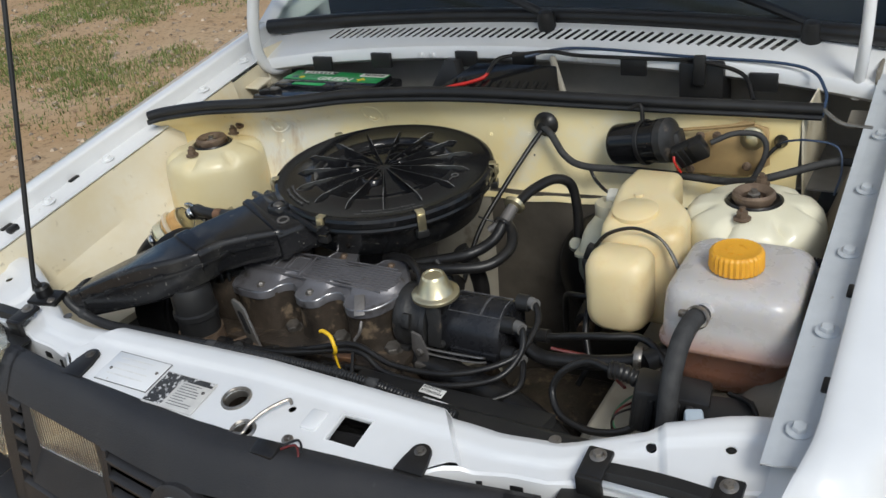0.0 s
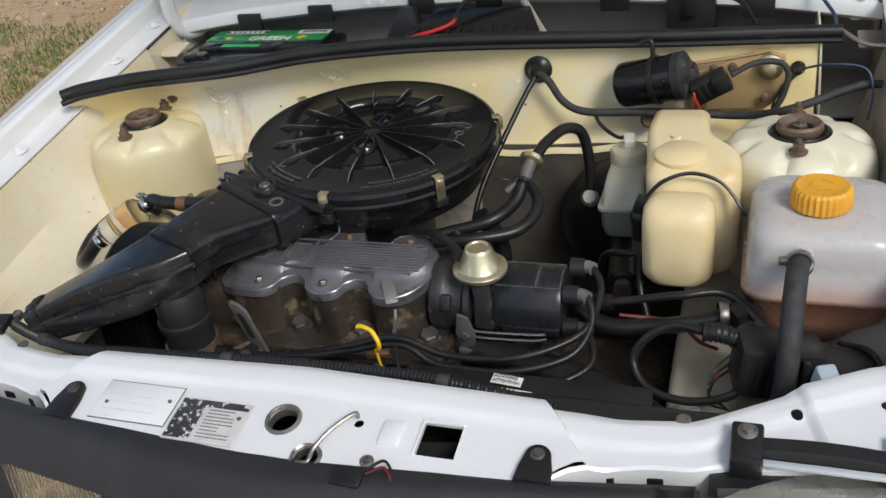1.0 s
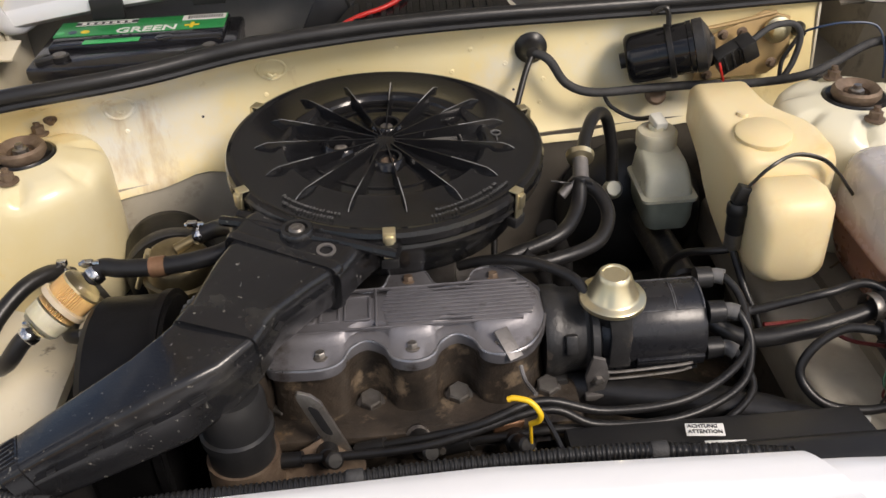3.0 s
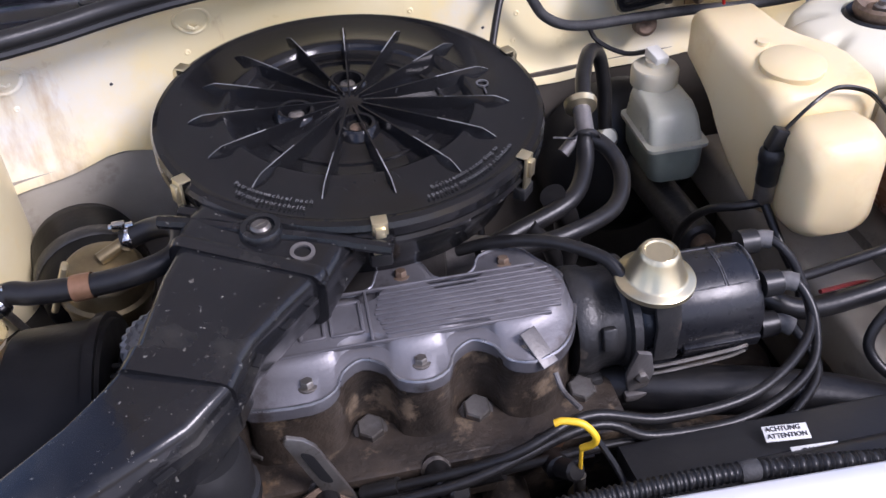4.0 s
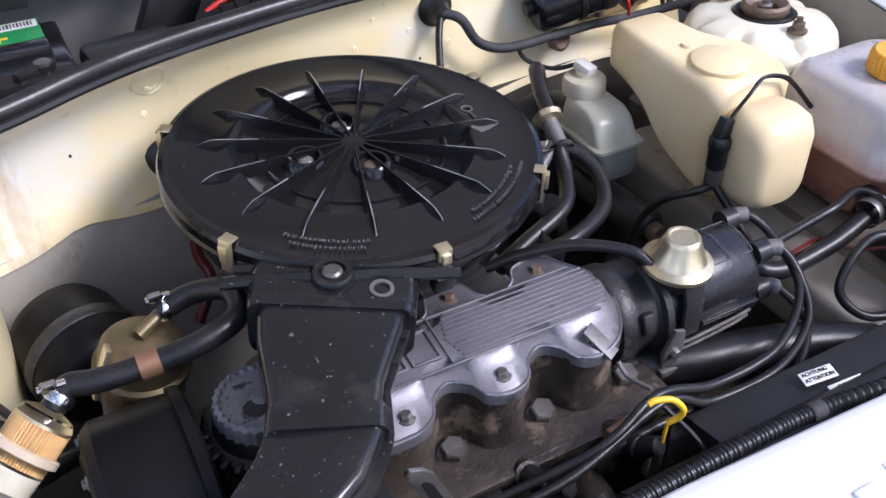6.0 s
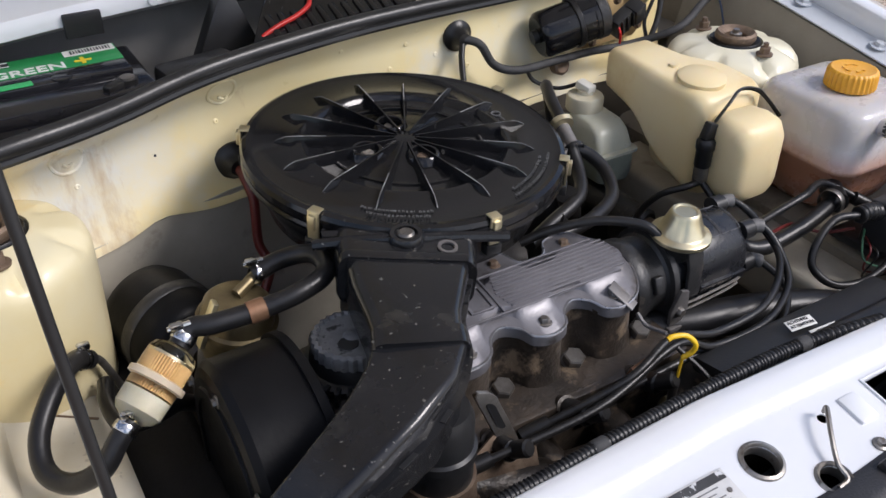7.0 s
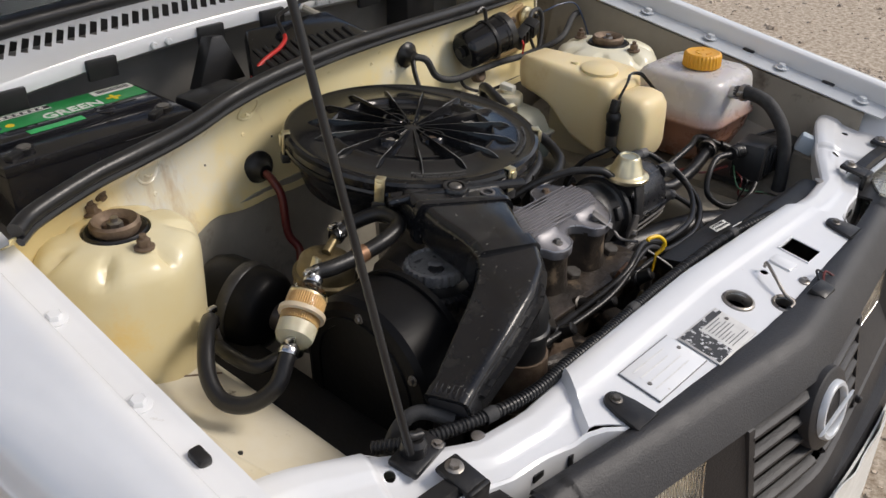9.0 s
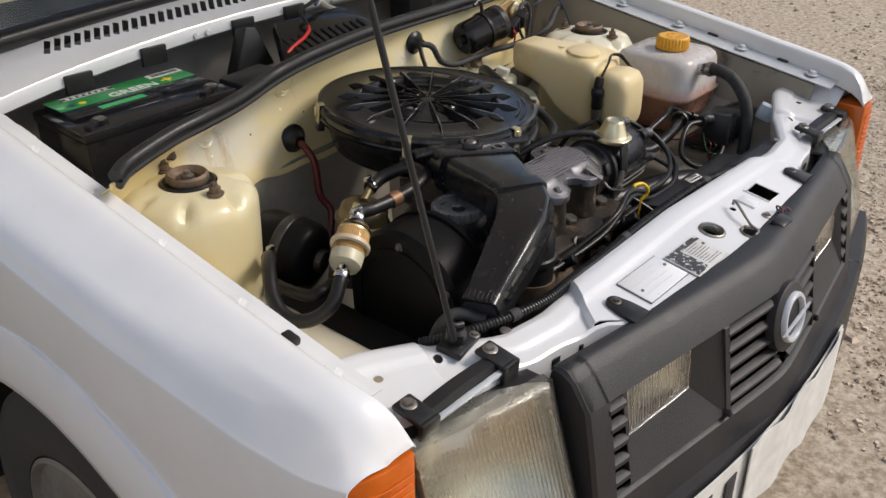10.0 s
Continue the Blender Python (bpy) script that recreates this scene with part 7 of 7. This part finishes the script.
def blob(stations, n=7):
    """Bottle body from upright rounded sections along y: (y, x0, x1, z0, z1, corner)."""
    rings = []
    for y, x0, x1, z0, z1, r in stations:
        rings.append([(a, y, b) for a, b in rrect((x0 + x1) / 2, (z0 + z1) / 2, x1 - x0, z1 - z0, r, n)])
    return loft(rings)


part("body", blob([(0.064, 0.325, 0.366, 0.826, 0.850, 0.010), (0.060, 0.312, 0.374, 0.815, 0.859, 0.012), (0.050, 0.304, 0.378, 0.806, 0.864, 0.013), (0.010, 0.302, 0.380, 0.797, 0.865, 0.013), (-0.008, 0.302, 0.383, 0.790, 0.864, 0.013), (-0.022, 0.303, 0.391, 0.778, 0.863, 0.014), (-0.034, 0.304, 0.402, 0.764, 0.8615, 0.015), (-0.048, 0.306, 0.415, 0.750, 0.860, 0.015), (-0.062, 0.308, 0.422, 0.738, 0.858, 0.016), (-0.100, 0.311, 0.424, 0.722, 0.855, 0.016), (-0.114, 0.314, 0.421, 0.716, 0.851, 0.017), (-0.121, 0.321, 0.412, 0.715, 0.843, 0.018), (-0.126, 0.334, 0.396, 0.720, 0.826, 0.018)]), BOTTLE, wash, sharp=70)
part("front_lobe", blob([(-0.119, 0.336, 0.378, 0.75, 0.824, 0.016), (-0.125, 0.324, 0.388, 0.738, 0.832, 0.018), (-0.134, 0.317, 0.395, 0.735, 0.8375, 0.018), (-0.156, 0.314, 0.398, 0.733, 0.8395, 0.018), (-0.176, 0.315, 0.397, 0.734, 0.8375, 0.020), (-0.186, 0.320, 0.392, 0.736, 0.831, 0.022), (-0.192, 0.330, 0.382, 0.742, 0.818, 0.022)]), BOTTLE, wash, sharp=70)
part("cap", lathe([(0.030, 0), (0.031, 0.002), (0.031, 0.008), (0.029, 0.0095), (0.001, 0.0105)], (0.350, -0.076, 0.8535), (-0.02, -0.08, 1), 40), BOTTLE, wash, "flat moulded filler cap")
part("cap_nib", lathe([(0.007, 0), (0.006, 0.007)], (0.341, -0.034, 0.858), n=14), BOTTLE, wash)
pump = thing("washer_pump", "black washer pump with a grey base", "pump")
part("motor", lathe([(0.009, 0.772), (0.0105, 0.775), (0.0105, 0.796), (0.012, 0.798), (0.012, 0.808), (0.009, 0.812)], (0.308, -0.139, 0), n=24), BLACK, pump)
part("base", lathe([(0.008, 0.750), (0.0095, 0.754), (0.0095, 0.774)], (0.308, -0.139, 0), n=20), STEEL, pump, "grey pump base")
part("connector", box((0.310, -0.139, 0.821), (0.016, 0.012, 0.022), 0.002, (0, 20, 0)), BLACK, pump)
part("wire", merge(tube([(0.315, -0.141, 0.832), (0.335, -0.142, 0.855), (0.365, -0.13, 0.861), (0.395, -0.13, 0.854), (0.413, -0.134, 0.838), (0.43, -0.145, 0.815)], 0.0018, 6), tube([(0.317, -0.139, 0.832), (0.337, -0.139, 0.853), (0.365, -0.127, 0.858), (0.395, -0.127, 0.851), (0.414, -0.131, 0.836), (0.432, -0.142, 0.812)], 0.0018, 6)), RUBBER, pump)
part("outlet_hose", tube([(0.308, -0.142, 0.752), (0.285, -0.140, 0.750), (0.262, -0.12, 0.735), (0.25, -0.10, 0.70), (0.245, -0.09, 0.65)], 0.0045, 10), RUBBER, pump)
part("lower_hose", tube([(0.308, -0.144, 0.752), (0.313, -0.18, 0.724), (0.325, -0.205, 0.69), (0.315, -0.22, 0.66)], 0.0045, 10), RUBBER, pump)

# ---- coolant tank ----
tank = thing("coolant_tank", "milky plastic coolant tank half full of red coolant", "tank")
part("body", rblock([(0.697, 0.513, -0.165, 0.085, 0.08, 0.03), (0.702, 0.513, -0.165, 0.118, 0.118, 0.035), (0.715, 0.513, -0.165, 0.142, 0.146, 0.034), (0.74, 0.513, -0.166, 0.152, 0.160, 0.032), (0.768, 0.513, -0.167, 0.159, 0.168, 0.030), (0.771, 0.513, -0.167, 0.166, 0.176, 0.030), (0.777, 0.513, -0.167, 0.166, 0.176, 0.030), (0.780, 0.513, -0.167, 0.159, 0.168, 0.030), (0.815, 0.513, -0.167, 0.156, 0.164, 0.030), (0.833, 0.513, -0.168, 0.152, 0.159, 0.030), (0.842, 0.513, -0.169, 0.145, 0.151, 0.030), (0.8475, 0.512, -0.170, 0.130, 0.136, 0.028), (0.850, 0.510, -0.173, 0.095, 0.10, 0.026)]), TANK, tank, sharp=70)
part("neck", lathe([(0.026, 0.845), (0.024, 0.855)], (0.508, -0.178, 0), n=28), TANK, tank)
part("cap", lathe([(0.0305, 0.852), (0.0315, 0.854), (0.031, 0.871), (0.0295, 0.8745), (0.027, 0.8758), (0.022, 0.8745), (0.001, 0.875)], (0.508, -0.178, 0), n=120, lobes=30, depth=0.026), YELLOW, tank, "yellow ribbed screw cap")
part("cap_print", merge(*[box((0.508 + 0.012 * math.cos(q), -0.178 + 0.012 * math.sin(q), 0.8755), (0.006, 0.003, 0.0008), 0, (0, 0, math.degrees(q) + 90)) for q in (0.6, 1.3, 2.4, 3.2, 4.3, 5.2)]), YELLOW, tank)
part("outlet", cyl((0.492, -0.235, 0.824), (0.487, -0.272, 0.832), 0.011, n=18), TANK, tank)
part("lower_outlet", cyl((0.44, -0.235, 0.75), (0.42, -0.262, 0.748), 0.014, n=18), BLACK, tank)
hose = thing("coolant_hose", "black coolant hose with a clamp curving down from the tank", "hose")
part("hose", tube([(0.489, -0.258, 0.829), (0.485, -0.285, 0.834), (0.482, -0.32, 0.825), (0.48, -0.35, 0.79), (0.478, -0.362, 0.74), (0.47, -0.365, 0.68), (0.45, -0.36, 0.62)], 0.0112, 14), TEXTILE, hose)
part("clamp", merge(lathe([(0.0135, 0), (0.014, 0.001), (0.014, 0.008), (0.0135, 0.009)], (0.4875, -0.268, 0.8315), (-0.1, -0.9, 0.15), 22, cap=False), box((0.472, -0.271, 0.834), (0.012, 0.008, 0.008), 0.002)), STEEL, hose, "steel hose clamp")
lowh = thing("tank_hose", "black hose between engine and coolant tank", "hose")
part("hose", tube([(0.425, -0.255, 0.749), (0.39, -0.262, 0.742), (0.34, -0.268, 0.735), (0.28, -0.265, 0.73), (0.235, -0.24, 0.75)], 0.0098, 14), RUBBER, lowh)
part("clamp", lathe([(0.0155, 0), (0.016, 0.001), (0.016, 0.009), (0.0155, 0.01)], (0.418, -0.257, 0.7495), (-1, -0.2, 0.05), 22, cap=False), STEEL, lowh)

# ---- ignition module by the slam panel ----
modu = thing("ignition_coil", "black ignition coil unit with a plug and wires", "ignition coil")
part("body", box((0.47, -0.315, 0.735), (0.085, 0.05, 0.06), 0.006, (0, 8, 10)), BLACK, modu)
part("fin_plate", merge(*[box((0.44 + 0.014 * k, -0.342, 0.737), (0.008, 0.008, 0.045), 0.002, (0, 8, 10)) for k in range(5)]), BLACK, modu)
part("sticker", box((0.447, -0.31, 0.7665), (0.02, 0.014, 0.001), 0, (0, 8, 30)), LABELYELLOW, modu)
part("plug", tube([(0.44, -0.31, 0.755), (0.415, -0.308, 0.762), (0.395, -0.308, 0.763)], 0.0105, 12, ridge=0.06, pitch=0.006), RUBBER, modu)
part("mount", box((0.48, -0.29, 0.70), (0.10, 0.07, 0.01), 0.002), BLACK, modu)
part("module", box((0.535, -0.325, 0.728), (0.06, 0.055, 0.05), 0.005, (0, 4, 14)), BLACK, modu)
part("heat_sink", merge(*[box((0.515 + 0.011 * k, -0.352 + 0.002 * k, 0.728), (0.005, 0.008, 0.042), 0.001, (0, 4, 14)) for k in range(5)]), BLACK, modu)
lead("black high tension lead in a loop beside the coil", [(0.395, -0.308, 0.763), (0.365, -0.30, 0.762), (0.335, -0.305, 0.745), (0.322, -0.315, 0.72), (0.34, -0.335, 0.70), (0.38, -0.345, 0.695), (0.42, -0.345, 0.705), (0.445, -0.335, 0.72)], 0.0048, boot=False)
for m, d in ((WIREGREEN, 0.0), (PIPERED, 0.012), (RUBBER, 0.022)):
    solo("coil_wire", tube([(0.43, -0.30, 0.735 - d), (0.41, -0.315 - d, 0.72), (0.405, -0.33, 0.705 - d), (0.43, -0.36, 0.70), (0.45, -0.38, 0.69)], 0.0014, 6), m, "thin loose wire beside the ignition coil", "cable", "coil wires")
solo("black_wire", tube([(0.30, -0.265, 0.745), (0.36, -0.25, 0.73), (0.39, -0.27, 0.72), (0.41, -0.30, 0.735)], 0.0022, 6), PIPERED, "thin dark red wire beside the coil lead", "cable")
solo("side_wire", tube([(0.53, -0.29, 0.75), (0.56, -0.31, 0.755), (0.57, -0.34, 0.74), (0.55, -0.37, 0.70)], 0.003, 8), RUBBER, "thin black wire by the wing", "cable")
plug = thing("wire_connector", "pale grey plastic wire connector at the panel", "connector")
part("body", box((0.515, -0.38, 0.765), (0.02, 0.03, 0.03), 0.004, (20, 0, 20)), mat("pale_blue_plastic", (0.45, 0.52, 0.58), None, 20, 0.4, 0, 0.02), plug)
solo("bulkhead_spring", tube([(0.575, -0.10, 0.83), (0.60, -0.105, 0.832)], 0.005, 8, ridge=0.25, pitch=0.004), BLACK, "small black screw on the inner wing", "screw")

# ---- radiator ----
rad = thing("radiator", "black radiator with its fan cowl behind the slam panel", "radiator")
part("top_tank", duct([((x, -0.435, 0.725), (0, 1, 0), (0, 0, 1), 0.05, 0.05, 0.018) for x in (-0.02, 0.0, 0.40, 0.42)]), BLACK, rad)
part("core", box((0.2, -0.435, 0.5), (0.42, 0.035, 0.40), 0.004), BLACK, rad)
part("fan_cowl", sheet(lambda x, z: (x, -0.395 + 0.03 * math.cos((x - 0.2) * 7) - 0.03, z), lin(0.02, 0.38, 19), lin(0.33, 0.72, 8), 0.006, (0, 1, 0)), BLACK, rad)
part("top_cowl", duct([((x, -0.400, 0.729), (0, 0.98, -0.2), (0, 0.2, 0.98), 0.06, 0.016, 0.005) for x in (0.08, 0.1, 0.33, 0.35)]), BLACK, rad)
rh = thing("radiator_hose", "thick black radiator hose below the distributor", "hose")
part("hose", tube([(0.06, -0.262, 0.69), (0.10, -0.276, 0.692), (0.16, -0.297, 0.692), (0.23, -0.314, 0.69), (0.30, -0.338, 0.685), (0.36, -0.375, 0.675), (0.39, -0.42, 0.66)], 0.021, 18), RUBBER, rh)
for p, d in (((0.082, -0.270, 0.691), (0.95, -0.3, 0.02)), ((0.376, -0.398, 0.668), (0.5, -0.8, -0.25))):
    part("hose_clamp", lathe([(0.0215, -0.006), (0.0222, -0.005), (0.0222, 0.005), (0.0215, 0.006)], p, d, 32, cap=False), DARKSTEEL, rh, "dull steel hose clamp")
wl = part("warning_label", box((0.200, -0.397, 0.7425), (0.034, 0.013, 0.001), 0.0003, (10, 0, -6)), LABELWHITE, rad, "white warning label")
LP = plane_pose((0.185, -0.3940, 0.7437), (0.9945, -0.1045, 0), (0.103, 0.98, 0.17))
text_on("lettering", "ACHTUNG", 0.0054, LP, INK, wl)
text_on("lettering", "ATTENTION", 0.0054, LP @ Matrix.Translation((0, -0.0058, 0)), INK, wl)
w2 = part("fan_label", box((0.213, -0.4165, 0.7430), (0.036, 0.009, 0.001), 0.0003, (6, 0, -4)), LABELWHITE, rad, "white fan label")
text_on("lettering", "FAN", 0.0065, plane_pose((0.203, -0.4185, 0.7438), (0.9976, -0.0698, 0), (0.0698, 0.993, 0.1)), INK, w2)
conduit = thing("corrugated_conduit", "black corrugated cable conduit behind the slam panel", "cable conduit")
part("sleeve", tube([(-0.46, -0.385, 0.755), (-0.43, -0.42, 0.768), (-0.36, -0.446, 0.771), (-0.30, -0.4545, 0.770), (-0.24, -0.451, 0.770), (-0.18, -0.450, 0.771), (-0.107, -0.446, 0.772), (-0.03, -0.442, 0.772), (0.055, -0.440, 0.772), (0.145, -0.439, 0.768), (0.26, -0.444, 0.755)], 0.0066, 10, ridge=0.10, pitch=0.0045), BLACK, conduit)
for p, d in (((-0.36, -0.446, 0.771), (1, -0.15, 0)), ((-0.107, -0.446, 0.772), (1, 0.04, 0)), ((0.145, -0.439, 0.768), (1, 0, -0.04))):
    part("tape_band", lathe([(0.0074, -0.007), (0.0078, -0.006), (0.0078, 0.006), (0.0074, 0.007)], p, d, 16, cap=False), TEXTILE, conduit, "wound black tape")
solo("harness_end", tube([(-0.39, -0.425, 0.77), (-0.41, -0.40, 0.778), (-0.43, -0.39, 0.765), (-0.44, -0.38, 0.72)], 0.0075, 12), TEXTILE, "taped black wiring bundle beside the bonnet stay", "cable")

# ---- timing cover, alternator, fuel parts ----
tim = thing("timing_cover", "black plastic timing belt cover", "cover")


def cover_side(x, grow):
    pts = []
    for k in range(25):
        a = radians(-10 + 200 * k / 24)
        pts.append((x, -0.265 + (0.098 + grow) * math.cos(a), 0.716 + (0.098 + grow) * math.sin(a)))
    pts += [(x, -0.35 - grow, 0.45), (x, -0.18 + grow, 0.45)]
    return pts


part("shell", loft([cover_side(x, g) for x, g in ((-0.285, 0.0), (-0.29, 0.003), (-0.355, 0.003), (-0.362, -0.002), (-0.365, -0.010))]), DEEPBLACK, tim, sharp=20)
part("rim", loft([cover_side(x, g) for x, g in ((-0.288, 0.002), (-0.288, 0.007), (-0.296, 0.007), (-0.296, 0.002))], cap=False), DEEPBLACK, tim)
part("face_band", loft([cover_side(x, g) for x, g in ((-0.3640, -0.018), (-0.3675, -0.019), (-0.3675, -0.028), (-0.3640, -0.029))], cap=False), DEEPBLACK, tim)
for y, z in ((-0.345, 0.76), (-0.185, 0.76), (-0.265, 0.80)):
    part("cover_screw", bolt((-0.364, y, z), (-1, 0, 0), 0.004, 0.006, 0.004), DARKSTEEL, tim)
bolts = part("cover_bolt", bolt((-0.29, -0.33, 0.70), (-1, 0, 0), 0.005, 0.008, 0.006), RUSTY, tim)
alt = thing("alternator", "grimy dark round alternator low beside the engine", "alternator")
part("body", lathe([(0.03, -0.012), (0.046, -0.006), (0.053, 0.004), (0.055, 0.02), (0.055, 0.075), (0.050, 0.09), (0.035, 0.10)], (-0.333, -0.055, 0.695), (-0.3, 1, 0.1), 36), DEEPBLACK, alt)
part("seam_band", lathe([(0.0555, 0.030), (0.0570, 0.032), (0.0570, 0.044), (0.0555, 0.046)], (-0.333, -0.055, 0.695), (-0.3, 1, 0.1), 36, cap=False), DARKCAST, alt, "oily cast seam band")
part("end_bearing", lathe([(0.016, -0.022), (0.018, -0.018), (0.018, -0.008)], (-0.333, -0.055, 0.695), (-0.3, 1, 0.1), 24), GRIME, alt)

fp = thing("fuel_pump", "yellow plated round fuel pump", "fuel pump")
part("dome", lathe([(0.034, -0.05), (0.037, -0.02), (0.040, -0.018), (0.040, -0.013), (0.036, -0.011), (0.034, 0.004), (0.028, 0.010), (0.012, 0.0125), (0.001, 0.0125)], (-0.300, -0.137, 0.788), (0.15, -0.15, 1), 36), DULLZINC, fp)
part("body", lathe([(0.03, -0.12), (0.032, -0.05)], (-0.302, -0.135, 0.795), (0.15, -0.15, 1), 24), DULLALU, fp)
part("spout", cyl((-0.30, -0.137, 0.803), (-0.272, -0.125, 0.812), 0.006, n=12), DULLZINC, fp)
part("lever", box((-0.335, -0.15, 0.79), (0.006, 0.012, 0.05), 0.002, (0, 25, 0)), ZINC, fp)
fil = thing("fuel_filter", "clear plastic fuel filter with amber paper", "fuel filter")
fa, fb = Vector((-0.4255, -0.2255, 0.7815)), Vector((-0.3765, -0.1990, 0.8125))
ax = (fb - fa).normalized()
L = (fb - fa).length
can = part("can", lathe([(0.008, -0.006), (0.018, 0.0), (0.0212, 0.006), (0.0222, L * 0.5), (0.0252, L * 0.52), (0.0252, L * 0.57), (0.0222, L * 0.6), (0.0222, L - 0.006), (0.019, L), (0.008, L + 0.004)], fa, ax, 32), FILTERGLASS, fil, "clear plastic canister")
can.visible_shadow = False
part("element", lathe([(0.0178, L * 0.36), (0.0178, L - 0.010)], fa, ax, 180, lobes=45, depth=0.045), PAPER, fil, "pleated amber paper")
part("end_plate", lathe([(0.018, L - 0.010), (0.018, L - 0.0075)], fa, ax, 28), ZINC, fil)
part("bowl", lathe([(0.012, L * 0.03), (0.0195, L * 0.09), (0.0202, L * 0.33)], fa, ax, 24), mat("frosted_filter_plastic", (0.50, 0.50, 0.43), (0.40, 0.39, 0.30), 40, 0.3, 0, 0.05, sss=0.3), fil, "frosted lower bowl")
part("joint_ring", lathe([(0.0222, L * 0.47), (0.0262, L * 0.49), (0.0262, L * 0.57), (0.0222, L * 0.59)], fa, ax, 32, cap=False), mat("frosted_joint_plastic", (0.62, 0.52, 0.38), (0.5, 0.42, 0.3), 40, 0.35, 0, 0.05, sss=0.3), fil, "frosted joint ring")
part("inlet", cyl(fa - ax * 0.02, fa, 0.0055, n=12), FILTERGLASS, fil)
part("outlet", cyl(fb, fb + ax * 0.02, 0.0055, n=12), FILTERGLASS, fil)
uh = thing("fuel_hose", "black fuel hose with a brown clip from filter to pump", "hose")
part("hose", tube([fb + ax * 0.004, fb + ax * 0.022, (-0.340, -0.195, 0.824), (-0.301, -0.198, 0.825), (-0.26, -0.200, 0.831), (-0.228, -0.188, 0.835), (-0.226, -0.155, 0.835), (-0.25, -0.13, 0.822), (-0.278, -0.127, 0.812)], 0.0095, 12), RUBBER, uh)
part("clip", lathe([(0.0105, -0.008), (0.0108, 0), (0.0105, 0.008)], (-0.301, -0.198, 0.825), (1, -0.05, 0.08), 20, cap=False), COPPER, uh, "brown copper clip")
for p, d in ((fb + ax * 0.012, ax), (Vector((-0.275, -0.127, 0.813)), Vector((0.5, 0, -0.2)))):
    part("clamp", merge(lathe([(0.0105, -0.004), (0.011, -0.003), (0.011, 0.003), (0.0105, 0.004)], p, d, 20, cap=False), box(p + Vector((-0.004, 0, 0.014)), (0.012, 0.007, 0.008), 0.002), cyl(p + Vector((-0.012, 0, 0.014)), p + Vector((0.008, 0, 0.014)), 0.0025, n=8)), CHROME, uh, "steel hose clamp")
lh = thing("fuel_hose", "black fuel hose looping below the filter", "hose")
part("hose", tube([fa - ax * 0.004, fa - ax * 0.022, (-0.462, -0.240, 0.750), (-0.486, -0.225, 0.733), (-0.502, -0.200, 0.733), (-0.498, -0.17, 0.748), (-0.474, -0.135, 0.765), (-0.452, -0.108, 0.765), (-0.437, -0.09, 0.748)], 0.0095, 12), RUBBER, lh)
for p, d in ((fa - ax * 0.012, ax), (Vector((-0.444, -0.098, 0.757)), Vector((0.3, 0.35, -0.35)))):
    part("clamp", merge(lathe([(0.0105, -0.004), (0.011, -0.003), (0.011, 0.003), (0.0105, 0.004)], p, d, 20, cap=False), box(p + Vector((0.004, 0, 0.014)), (0.012, 0.007, 0.008), 0.002)), CHROME, lh, "steel hose clamp")
solo("metal_fuel_pipe", tube([(-0.437, -0.09, 0.748), (-0.428, -0.078, 0.735), (-0.420, -0.07, 0.71), (-0.40, -0.06, 0.64)], 0.004, 10), DARKSTEEL, "dark metal fuel pipe going down beside the strut tower", "pipe")
solo("return_hose", tube([(-0.428, -0.08, 0.705), (-0.434, -0.118, 0.712), (-0.430, -0.158, 0.716), (-0.408, -0.166, 0.718), (-0.375, -0.15, 0.71), (-0.35, -0.13, 0.68)], 0.0085, 12), RUBBER, "thin black return hose curving below the filter", "hose")

# underside of the bay
part("cross_member", box((0, -0.2, 0.30), (1.2, 0.75, 0.05), 0.01), BLACK, car, "dark underside panel")
part("front_closing_panel", sheet(lambda x, z: (x, panel_front(x) + 0.015, z), lin(-0.6, 0.6, 25), [0.35, 0.55, 0.70], 0.003, (0, 1, 0)), BLACK, car)
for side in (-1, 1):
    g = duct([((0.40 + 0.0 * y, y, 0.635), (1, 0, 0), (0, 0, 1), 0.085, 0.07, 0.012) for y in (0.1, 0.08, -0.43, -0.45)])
    # Left leg coloured near black for deep shadow, right one in shaded grey.
    leg = part("chassis_leg", mirrored(g) if side < 0 else g, LEGSHADE if side < 0 else GREYPAINT, car, "dirty box section chassis leg, coloured with its shade")
    if side > 0:
        part("chipped_patch", lathe([(0.012, 0), (0.011, 0.0006)], (0.385, -0.33, 0.6705), n=9), LABELWHITE, leg)
